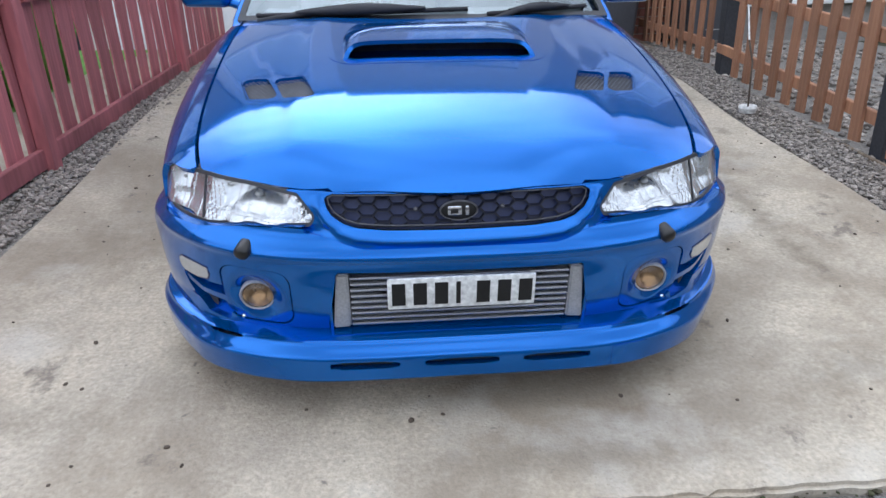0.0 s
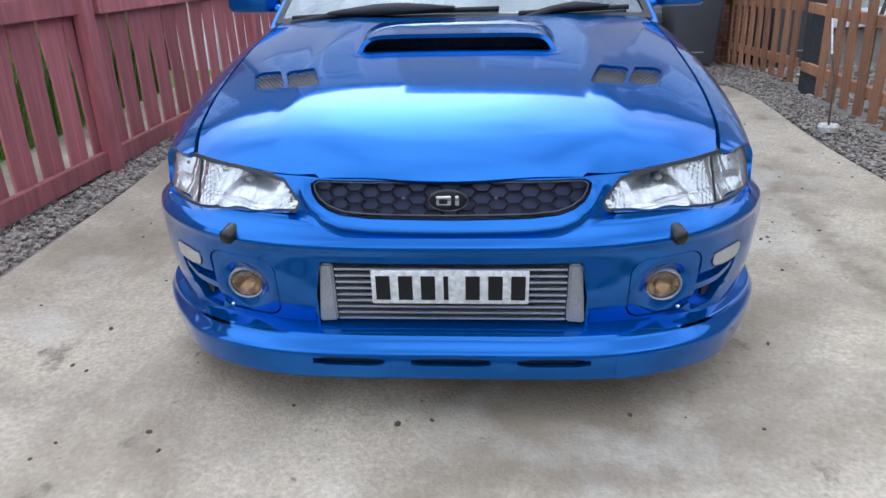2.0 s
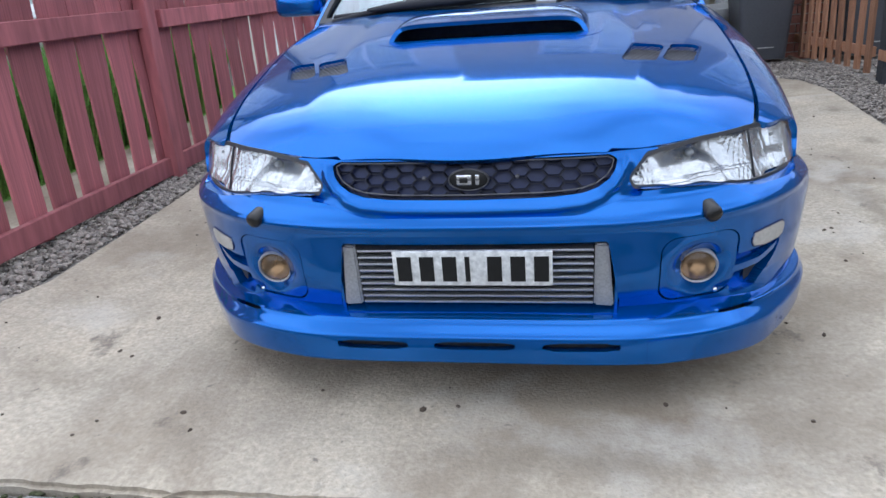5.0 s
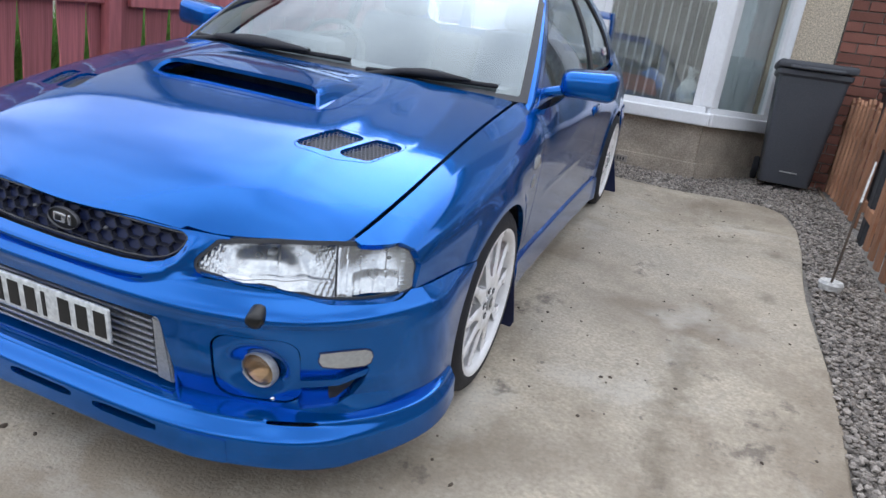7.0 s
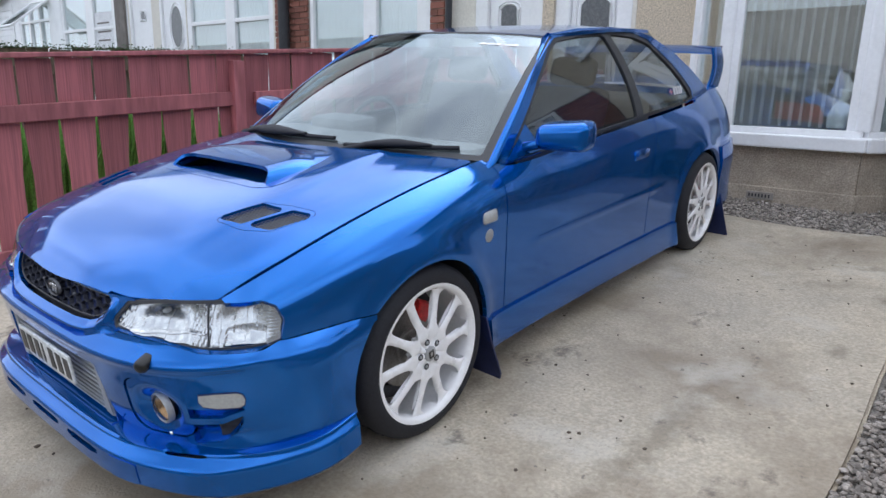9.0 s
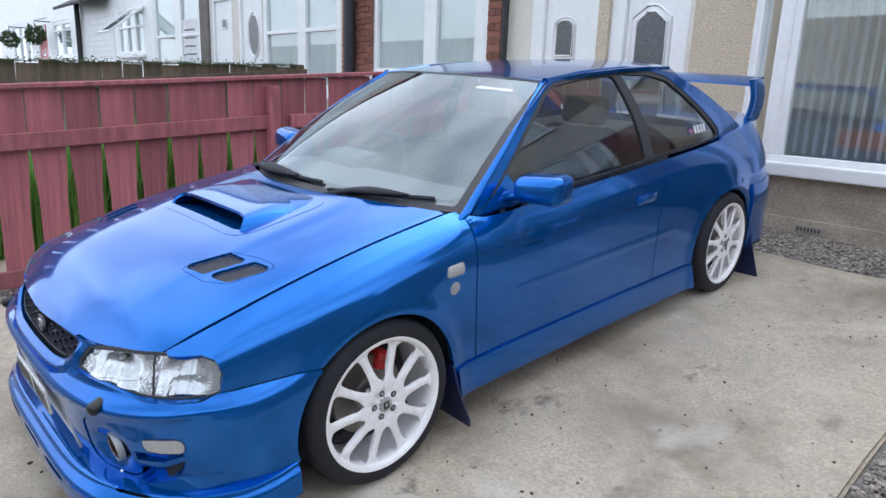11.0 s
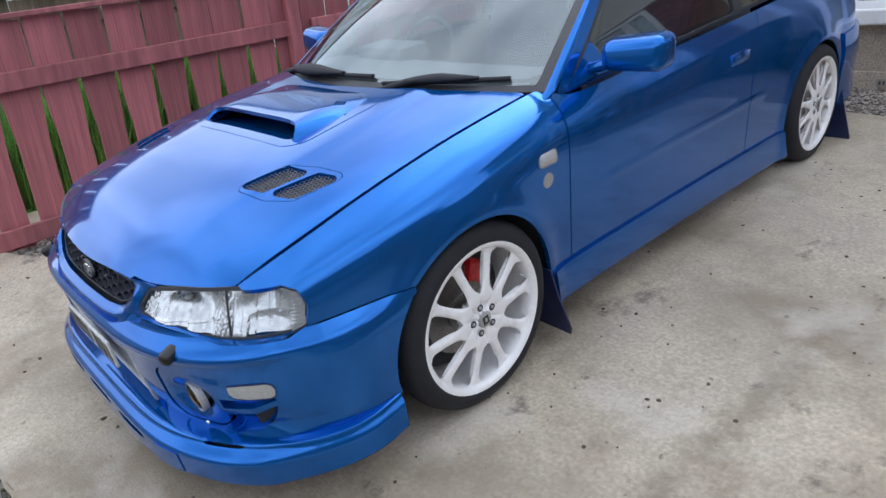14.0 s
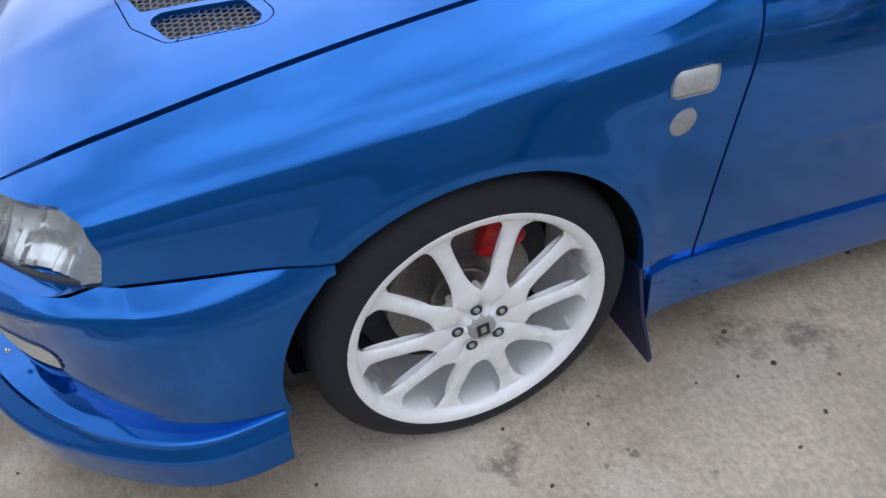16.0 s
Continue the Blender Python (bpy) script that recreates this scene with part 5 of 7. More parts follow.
# vents let into the hood
for mir in (False, True):
    def vent_fn(u, v):
        return u, v, hood_at(u, v)

    def vent_in(x, y, z, u, v):
        return np.maximum(vent_box(x, y) + 0.0022, np.maximum(-vent_slot(x, y, 0), -vent_slot(x, y, 1)))
    vent = sheet("hood_vent", vent_fn, span(0.36, 0.70, 0.005), span(-0.53, -0.20, 0.005), BLUE, car, vent_in, 0.02, "blue vent insert with two black mesh slots", mirror=mir, sharp=60)
    s0 = -1 if mir else 1
    verts, faces = [], []
    for which in (0, 1):
        c = ((0.45, -0.388), (0.556, -0.351))[which]
        for i in range(-9, 10):
            for j in range(-12, 13):
                hx, hy = c[0] + i * 0.0125 + (0.00625 if j % 2 else 0), c[1] + j * 0.0108
                if vent_slot(np.array(hx), np.array(hy), which) > 0.004:
                    continue
                k = len(verts)
                for ring in (0.0068, 0.0053):
                    for q in range(6):
                        a = math.pi / 6 + q * math.pi / 3
                        px, py = hx + ring * math.cos(a), hy + ring * math.sin(a)
                        verts.append((s0 * px, py, float(hood_at(px, py)) - 0.009))
                for q in range(6):
                    f = (k + q, k + (q + 1) % 6, k + 6 + (q + 1) % 6, k + 6 + q)
                    faces.append(f if s0 > 0 else f[::-1])
    put("vent_mesh", mesh_of("vent_mesh", verts, faces), MESHGREY, vent, "grey honeycomb mesh")
    # black sheet paints the shade under the mesh
    sheet("vent_floor", lambda a, b: (a, b, hood_at(a, b) - 0.03), span(0.39, 0.62, 0.03), span(-0.485, -0.245, 0.03), VOID, vent, mirror=mir)

# intake scoop
def scoop_fn(u, v):
    """u across (-1..1), v from the mouth back."""
    y0 = -0.175 - 0.05 * np.abs(u)**10
    y = y0 + v * (0.13 - y0)
    half = 0.308 + 0.012 * v - 0.05 * v**4
    x = u * half
    lift = 0.041 * (1 - v**2.2) * (1 - np.abs(u)**(20 - 16 * np.clip(v * 1.5, 0, 1)))
    return x, y, hood_at(x, y) + lift + 0.001


scoop = sheet("hood_scoop", scoop_fn, np.linspace(-1, 1, 61), np.linspace(0, 1, 31), BLUE, car, None, 0.014, "blue raised intake scoop with dark mouth", sharp=50)


def scoop_base(u, v):
    return u, v, hood_at(u, v) + 0.0015


sheet("scoop_base", scoop_base, span(-0.37, 0.37, 0.01), span(-0.29, 0.175, 0.01), BLUE, scoop,
      lambda x, y, z, u, v: np.maximum(rrect(x, y, 0, -0.057, 0.352, 0.207, 0.09), -rrect(x, y, 0, -0.105, 0.298, 0.12, 0.045)), 0.012, sharp=60)
sheet("scoop_floor", lambda u, v: (u, v, hood_at(u, v) - 0.004 - 0.045 * np.clip((v + 0.225) / 0.15, 0, 1)), span(-0.32, 0.32, 0.03), span(-0.245, -0.02, 0.01), BLUE, scoop)
# black plate puts the shade deep in the scoop's mouth into colour
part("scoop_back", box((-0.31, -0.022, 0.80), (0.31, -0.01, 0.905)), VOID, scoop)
for sx in (-0.235, 0.24):
    v, f = lathe([(0.0, 0.006), (0.008, 0.005), (0.011, 0.0), (0.011, -0.004)], 12, "z")
    zz = float(hood_at(sx, 0.10))
    put("washer_nozzle", mesh_of("washer_nozzle", [(a + sx, b + 0.10, c + zz) for a, b, c in v], f, True, 40), DARK, car)

# fenders
for mir in (False, True):
    def fender_in(x, y, z, u, v):
        s = np.maximum(-arch(y, z), y - 0.461 - 0.018 * np.clip((0.78 - z) / 0.4, 0, 1))
        s = np.maximum(s, z - side_t(y) + 0.0018)
        s = np.maximum(s, np.where(y < 0, seam(y) + 0.0012 - z, 0.275 - z))
        lamp = lamp_edge(x, y, z) - 0.003
        s = np.maximum(s, np.where(y < -0.3, -lamp, -1))
        return s
    sheet("fender", side_fn, span(-0.70, 0.53, 0.012), span(0.27, 0.895, 0.0105), BLUE, car, fender_in, 0.018, mirror=mir, sharp=55)


# bumper
def bumper_in(x, y, z, u, v):
    ax = np.abs(x)
    s = np.maximum(-(np.hypot(y, z - WR + 0.009) - 0.347 - 0.022 * np.clip((0.5 - z) / 0.2, 0, 1)), np.maximum(lip_hi(np.abs(u)) - 0.004 - z, z - np.minimum(0.606, np.where(ax > 0.75, seam(y) - 0.0012, 0.606))))
    opening = poly(ax, z, [(-0.1, 0.484), (0.322, 0.484), (0.352, 0.31), (0.352, 0.295), (-0.1, 0.295)], 0.012)
    s = np.maximum(s, -opening)
    fog = rrect(ax, z, 0.556, 0.393, 0.098, 0.096, 0.045)
    s = np.maximum(s, -fog)
    k = np.clip((ax - 0.24) / 0.17, 0, 1)
    s = np.maximum(s, np.where(ax < 0.41, z - 0.566 - 0.03 * k * k * (3 - 2 * k), -1))
    s = np.maximum(s, 0.001 - lamp_edge(x, y, z))
    return np.maximum(s, -pocket(x, y, z))


ss = np.linspace(-1, 1, 581)
bumper = sheet("front_bumper", bump_fn, ss, span(0.225, 0.606, 0.0042), BLUE, car, bumper_in, 0.035, "blue front bumper with wide centre opening", sharp=50)

# fog light covers, turn lamps, side ducts
for mir in (False, True):
    def fogpanel(s, z):
        x, y, zz = bump_fn(s, z)
        r = np.hypot(x - 0.556, zz - 0.386)
        dent = 0.028 * np.exp(-(r / 0.062)**4)
        return x, y + 0.004 + dent, zz

    cover = sheet("fog_light_cover", fogpanel, np.linspace(0.2, 0.62, 60), span(0.29, 0.50, 0.005), BLUE, bumper,
                  lambda x, y, z, u, v: np.maximum(rrect(x, z, 0.556, 0.393, 0.094, 0.092, 0.042), 0.043 - np.hypot(x - 0.556, z - 0.386)), 0.02, "blue square fog light cover", mirror=mir, sharp=60)
    s0 = -1 if mir else 1
    cx, cy, cz = 0.556 * s0, -0.806, 0.386
    v, f = lathe([(0.0, -0.016), (0.02, -0.0145), (0.034, -0.009), (0.042, 0.0), (0.044, 0.012)], 32, "y")
    put("fog_lens", mesh_of("fog_lens", [(a + cx, b + cy, c + cz) for a, b, c in v], f, True), AMBERGLASS, cover, "round clear fog lens with amber tint")
    v, f = lathe([(0.0, 0.035), (0.02, 0.03), (0.034, 0.015), (0.043, 0.0)], 32, "y")
    put("fog_reflector", mesh_of("fog_reflector", [(a + cx, b + cy + 0.004, c + cz) for a, b, c in v], f, True), REFLECTOR, cover)
    v, f = lathe([(0.042, -0.004), (0.046, -0.007), (0.049, -0.002), (0.048, 0.014)], 32, "y")
    put("fog_ring", mesh_of("fog_ring", [(a + cx, b + cy, c + cz) for a, b, c in v], f, True, 50), GREYM, cover)
    v, f = lathe([(0.0, -0.004), (0.005, -0.003), (0.006, 0.002)], 12, "y")
    put("screw", mesh_of("screw", [(a + 0.60 * s0, b - 0.818, c + 0.322) for a, b, c in v], f, True), CHROME, cover)

    TURN = [(0.735, 0.452), (0.80, 0.455), (0.885, 0.453), (0.905, 0.445), (0.912, 0.430), (0.905, 0.413), (0.885, 0.406), (0.80, 0.407), (0.745, 0.415), (0.732, 0.430)]
    turn = sheet("turn_lamp", bump_fn, np.linspace(0.4, 0.8, 90), span(0.39, 0.47, 0.003), LAMPWHITE, bumper,
                 lambda x, y, z, u, v: poly(lamp_w(x, y), z, TURN), 0.012, "clear wraparound turn lamp", mirror=mir, lift=0.003, sharp=60)
    sheet("turn_edge", bump_fn, np.linspace(0.4, 0.8, 90), span(0.39, 0.47, 0.003), NAVY, turn,
          lambda x, y, z, u, v: np.maximum(poly(lamp_w(x, y), z, TURN) - 0.004, -poly(lamp_w(x, y), z, TURN)), 0.012, mirror=mir, lift=0.002, sharp=60)
    # the pocket: a sunk floor, a slanting blade across it and mesh at its outer end
    recess = sheet("side_pocket", bump_fn, np.linspace(0.36, 0.82, 110), span(0.275, 0.415, 0.004), BLUE, bumper, lambda x, y, z, u, v: pocket(x, y, z) - 0.004, 0.0, "blue scooped pocket", mirror=mir, lift=-0.03)
    sheet("pocket_blade", bump_fn, np.linspace(0.36, 0.82, 140), span(0.335, 0.41, 0.0025), BLUE, recess, lambda x, y, z, u, v: poly(lamp_w(x, y), z, [(0.67, 0.366), (0.80, 0.365), (0.90, 0.388), (0.90, 0.377), (0.80, 0.351), (0.67, 0.350)], 0.003), 0.03, mirror=mir, lift=-0.003, sharp=50)
    sheet("pocket_mesh", bump_fn, np.linspace(0.4, 0.82, 90), span(0.28, 0.40, 0.003), VOID, recess, lambda x, y, z, u, v: poly(lamp_w(x, y), z, [(0.775, 0.352), (0.87, 0.366), (0.873, 0.352), (0.845, 0.322), (0.80, 0.306), (0.775, 0.303)], 0.004), 0.0, "black mesh in the pocket", mirror=mir, lift=-0.024)
    # headlamp washer
    v, f = lathe([(0.0, -0.016), (0.012, -0.016), (0.0195, -0.011), (0.0215, -0.003), (0.020, 0.03)], 20, "y")
    jet = mesh_of("washer_jet", v, f, True, 50)
    jet.transform(pose(0.572 * s0, -0.843, 0.551, 12, 0, 18 * s0))
    put("washer_jet", jet, INK, bumper, "black round headlamp washer cap")

# dark shell behind the panel gaps: their shade put into its colour
sheet("inner_shell", lambda s, z: (bump_fn(s, z)[0] * 0.93, bump_fn(s, z)[1] + 0.06, bump_fn(s, z)[2]), np.linspace(-0.97, 0.97, 60), span(0.26, 0.60, 0.02), VOID, car,
      lambda x, y, z, u, v: np.maximum(-(np.hypot(y, z - WR) - 0.35), -poly(np.abs(x), z, [(-0.1, 0.49), (0.33, 0.49), (0.36, 0.29), (-0.1, 0.29)], 0.0)))
# black plate paints the depth of the opening as shade
part("opening_back", box((-0.40, -0.74, 0.26), (0.40, -0.72, 0.52)), VOID, car)
for s0 in (-1, 1):
    part("opening_side", box((s0 * 0.352, -0.868, 0.29), (s0 * 0.36, -0.73, 0.49)), BLUE, bumper)
part("opening_floor", box((-0.36, -0.89, 0.286), (0.36, -0.73, 0.292)), BLUE, bumper)

# intercooler in the opening
cooler = new("intercooler")
cooler.parent = car
cooler["label"] = "silver finned intercooler with cast end tanks"
for k in range(9):
    part("bar", box((-0.30, -0.868, 0.306 + k * 0.0195), (0.30, -0.80, 0.3135 + k * 0.0195), 0.003), SILVER, cooler)
bm = bmesh.new()
for k in range(8):
    z0, z1 = 0.3145 + k * 0.0195, 0.3245 + k * 0.0195
    for i in range(100):
        x = -0.297 + i * 0.006
        a = [bm.verts.new(p) for p in ((x, -0.858, z0), (x + 0.003, -0.858, z1), (x + 0.003, -0.82, z1), (x, -0.82, z0))]
        b = [bm.verts.new(p) for p in ((x + 0.003, -0.858, z1), (x + 0.006, -0.858, z0), (x + 0.006, -0.82, z0), (x + 0.003, -0.82, z1))]
        bm.faces.new(a)
        bm.faces.new(b)
me = bpy.data.meshes.new("fin_pack")
bm.to_mesh(me)
bm.free()
tagged(put("fin_pack", me, GREYM, cooler, "fine zigzag cooling fins"), kind="stuff")
for s0 in (-1, 1):
    bm = bmesh.new()
    q = [(0.302, 0.304), (0.351, 0.30), (0.334, 0.484), (0.302, 0.484)]
    lo = [bm.verts.new((s0 * a, -0.872, b)) for a, b in q]
    hi = [bm.verts.new((s0 * a, -0.79, b)) for a, b in q]
    bm.faces.new(lo)
    bm.faces.new(hi)
    for i in range(4):
        bm.faces.new((lo[i], lo[(i + 1) % 4], hi[(i + 1) % 4], hi[i]))
    bmesh.ops.bevel(bm, geom=list(bm.edges), offset=0.005, segments=2, affect="EDGES")
    part("end_tank", bm, GREYM, cooler, "", 40)

# number plate: plain bars stand for its marks
plate = put("number_plate", from_bm(box((-0.2, -0.903, 0.383), (0.2, -0.893, 0.482), 0.003), "number_plate", 40), PLATE, car, "white number plate with black marks")
x = -0.188
for w in (0.036, 0.036, 0.036, 0.012, 0, 0.036, 0.036, 0.036):
    if w:
        part("mark", box((x, -0.9045, 0.397), (x + w, -0.9028, 0.468)), INK, plate)
        x += w + 0.0215
    else:
        x += 0.022

# nose panel, grille and badge
def grille_sdf(x, z):
    return poly(np.abs(x), z, [(-0.1, 0.690), (0.333, 0.686), (0.347, 0.678), (0.343, 0.660), (0.331, 0.642), (0.306, 0.625), (0.27, 0.614), (0.2, 0.609), (-0.1, 0.606)], 0.006)


def nosep_fn(s, z):
    x, y, zz = nose_fn(s, z)
    # the lower frame stands forward and rolls under
    f = np.clip((0.606 - z) / 0.05, 0, 1)
    roll = np.exp(-((grille_sdf(x, zz) - 0.018) / 0.013)**2) * np.clip((0.69 - z) / 0.03, 0, 1)
    back = np.clip((np.abs(x) - 0.345) / 0.08, 0, 1) * np.clip((0.615 - z) / 0.02, 0, 1)
    return x, y - 0.024 * f * (1 - 0.5 * f) * (1 - back) - 0.013 * roll + 0.022 * back, zz


def nosep_in(x, y, z, u, v):
    lamp = lamp_edge(x, y, z) - 0.003
    outer = poly(np.abs(x), z, [(-0.1, 0.699), (0.28, 0.696), (0.33, 0.696), (0.36, 0.698), (0.45, 0.698), (0.46, 0.594), (0.39, 0.572), (0.30, 0.557), (-0.1, 0.551)], 0.0)
    return np.maximum(np.maximum(outer, -lamp), -grille_sdf(x, z))


nose = sheet("grille_surround", nosep_fn, np.linspace(-0.5, 0.5, 241), span(0.545, 0.70, 0.003), BLUE, car, nosep_in, 0.03, sharp=60)
grille = sheet("grille", lambda s, z: (nose_fn(s, z)[0], nose_fn(s, z)[1] + 0.03, nose_fn(s, z)[2]), np.linspace(-0.4, 0.4, 81), span(0.58, 0.70, 0.006), NAVY, car, lambda x, y, z, u, v: grille_sdf(x, z) - 0.012, label="black honeycomb grille with oval badge")
sheet("grille_trim", lambda s, z: (nose_fn(s, z)[0], nose_fn(s, z)[1] + 0.008, nose_fn(s, z)[2]), np.linspace(-0.33, 0.33, 420), span(0.594, 0.70, 0.0016), TRIMDARK, grille,
      lambda x, y, z, u, v: np.abs(grille_sdf(x, z) + 0.0075) - 0.0013, 0.004, "thin dull silver edge", sharp=60)
verts, faces = [], []
for i in range(-10, 11):
    for j in range(-3, 4):
        hx, hz = i * 0.0405, 0.643 + j * 0.030 + (0.015 if i % 2 else 0)
        if grille_sdf(np.array(hx), np.array(hz)) > 0.012:
            continue
        k = len(verts)
        for grow, dy in ((1.0, 0.0), (0.93, -0.001), (0.93, 0.012)):
            for q in range(6):
                a = q * math.pi / 3
                px, pz = hx + 0.0268 * grow * math.cos(a), hz + 0.0173 * grow * math.sin(a)
                pz = min(max(pz, 0.602), 0.686)
                t = np.arcsin(np.clip(abs(px) / 0.860, 0, 1)**1.375)
                yy = -0.24 - (0.602 + (0.64 - pz) * 0.32) * math.cos(float(t))**(2 / 2.75)
                verts.append((px, yy + 0.016 + dy, pz))
        for q in range(6):
            faces.append((k + q, k + (q + 1) % 6, k + 6 + (q + 1) % 6, k + 6 + q))
            faces.append((k + 6 + q, k + 6 + (q + 1) % 6, k + 12 + (q + 1) % 6, k + 12 + q))
put("grille_mesh", mesh_of("grille_mesh", verts, faces), NAVYMESH, grille, "black plastic hexagon mesh")
badge = new("badge")
badge.parent = car
badge["label"] = "plain silver badge with a dark centre"
by = -0.840
v, f = lathe([(0.0, 0.002), (0.04, 0.002), (0.047, 0.004), (0.05, 0.009)], 40, "y")
put("badge_plate", mesh_of("badge_plate", [(a - 0.003, b + by, c * 0.56 + 0.646) for a, b, c in v], f, True, 40), INK, badge)
v, f = lathe([(0.047, 0.002), (0.049, -0.001), (0.051, 0.002), (0.051, 0.008)], 40, "y")
put("badge_ring", mesh_of("badge_ring", [(a - 0.003, b + by, c * 0.56 + 0.646) for a, b, c in v], f, True, 60), TRIMDARK, badge)
part("badge_block", box((-0.034, by - 0.002, 0.632), (0.006, by + 0.012, 0.661), 0.005), CHROME, badge, "", 40)
part("badge_inset", box((-0.026, by - 0.0035, 0.639), (-0.004, by + 0.004, 0.654), 0.003), INK, badge, "", 40)
part("badge_bar", box((0.013, by - 0.002, 0.632), (0.025, by + 0.012, 0.661), 0.004), CHROME, badge, "", 40)
for s0 in (-0.116, 0.116):
    v, f = lathe([(0.0, -0.005), (0.005, -0.004), (0.006, 0.002)], 12, "y")
    put("grille_screw", mesh_of("grille_screw", [(a + s0, b - 0.82, c + 0.645) for a, b, c in v], f, True), TRIMDARK, grille)

# headlamps
for mir in (False, True):
    s0 = -1 if mir else 1
    lamp = new("headlamp")
    lamp.parent = car
    lamp["label"] = "clear glass headlamp with chrome reflectors"
    su, sz = np.linspace(0.14, 0.93, 300), span(0.565, 0.72, 0.003)
    sheet("lamp_rim", lambda s, z: (nose_fn(s, z)[0] * 0.998, nose_fn(s, z)[1] + 0.002, nose_fn(s, z)[2]), su, sz, DARK, lamp,
          lambda x, y, z, u, v: np.maximum(lamp_edge(x, y, z) - 0.004, -(lamp_edge(x, y, z) + 0.003 + 0.003 * np.clip((z - 0.59) / 0.03, 0, 1) + 0.005 * np.clip((lamp_w(x, y) - 0.92) / 0.1, 0, 1))), 0.010, "black rubber edge", mirror=mir, sharp=60)
    sheet("lens", nose_fn, su, sz, CLEAR, lamp, lambda x, y, z, u, v: np.maximum(lamp_edge(x, y, z) + 0.006, lamp_w(x, y) - 0.775), 0.0, "clear outer lens", mirror=mir)
    sheet("corner_lens", lambda s, z: (nose_fn(s, z)[0] * 1.004, nose_fn(s, z)[1] - 0.003, nose_fn(s, z)[2]), su, sz, CLEAR, lamp, lambda x, y, z, u, v: np.maximum(lamp_edge(x, y, z) + 0.006, 0.790 - lamp_w(x, y)), 0.0, "clear corner lens", mirror=mir)
    sheet("divider", lambda s, z: (nose_fn(s, z)[0] * 0.998, nose_fn(s, z)[1] + 0.002, nose_fn(s, z)[2]), su, sz, DARK, lamp,
          lambda x, y, z, u, v: np.maximum(lamp_edge(x, y, z) + 0.006, np.abs(lamp_w(x, y) - 0.784) - 0.0035), 0.004, mirror=mir)

    lamp_foot = spl((0.36, 0.611), (0.59, 0.599), (0.76, 0.577), (1.0, 0.569), (1.06, 0.574))

    def ledge_fn(s, k):
        x, y, _ = nose_fn(s, 0.585)
        z = lamp_foot(lamp_w(x, y)) - 0.0005
        a, b = bump_fn(s, z), nose_fn(s, z)
        return a[0] + k * (b[0] * 0.975 - a[0]), a[1] + k * (b[1] + 0.02 - a[1]), z + 0.002 * k
    sheet("lamp_ledge", ledge_fn, np.linspace(0.22, 0.74, 60), np.linspace(0.05, 1, 5), BLUE, bumper, None, 0.0, mirror=mir)

    def bowl_fn(s, z):
        x, y, zz = nose_fn(s, z)
        w = lamp_w(x, y)
        # a large stepped main bowl, a lower half-round step and a fluted corner
        r1 = np.hypot((w - 0.60) / 0.125, (zz - 0.652) / 0.058)
        r2 = np.hypot((w - 0.555) / 0.115, (zz - 0.606) / 0.050)
        r3 = np.hypot((w - 0.93) / 0.12, (zz - 0.637) / 0.06)
        step = np.floor(np.clip(w, 0, 2) * 30) % 3 - 1
        deep = 0.006 + 0.30 * np.clip(zz - 0.585, 0, 0.12) + 0.034 * np.exp(-r1**4) - 0.026 * np.exp(-r2**6) + 0.0025 * np.sin(w * 620) * (w < 0.44) - 0.006 * ((zz < 0.617) & (zz > 0.611) & (w < 0.77)) + 0.028 * np.exp(-r3**4) + 0.002 * step * (w < 0.70) + 0.0022 * np.sin(w * 900) * ((w > 0.71) & (w < 0.78)) + 0.002 * np.sin(zz * 700) * (w > 1.01) + 0.003 * (np.floor(w * 22) % 2 - 0.5) * ((w > 0.80) & (w < 1.01)) + 0.008 * np.clip((0.622 - zz) / 0.02, 0, 1) * ((w > 0.84) & (w < 1.0))
        # shallow where the lamp turns the corner
        deep = deep * (1 - 0.8 * np.clip((w - 0.93) / 0.09, 0, 1))
        return x * (1 - deep * 0.7), y + deep * 0.8, zz
    sheet("reflector", bowl_fn, np.linspace(0.14, 0.95, 210), span(0.565, 0.715, 0.003), REFLECTOR, lamp, lambda x, y, z, u, v: lamp_edge(*nose_fn(u, v)) + 0.003, 0.0, "faceted chrome reflector", mirror=mir, sharp=25)
    # bulb shield and bulbs
    for w, zz, r, mt, nm in ((0.575, 0.662, 0.011, GREYM, "bulb_shield"), (0.965, 0.648, 0.008, GREYM, "side_bulb"), (0.985, 0.64, 0.007, GREYM, "side_bulb")):
        t = None
        for s in np.linspace(0.15, 0.95, 400):
            x, y, _ = nose_fn(np.array(s), np.array(zz))
            if lamp_w(x, y) >= w:
                t = (float(x), float(y))
                break
        v, f = lathe([(0.0, -r), (r * 0.6, -r * 0.8), (r, 0.0), (r * 0.8, r)], 20, "y")
        put(nm, mesh_of(nm, [(s0 * (t[0] * 0.972 + a), t[1] + 0.034 + b, zz + c * 0.8) for a, b, c in v], f, True), mt, lamp)

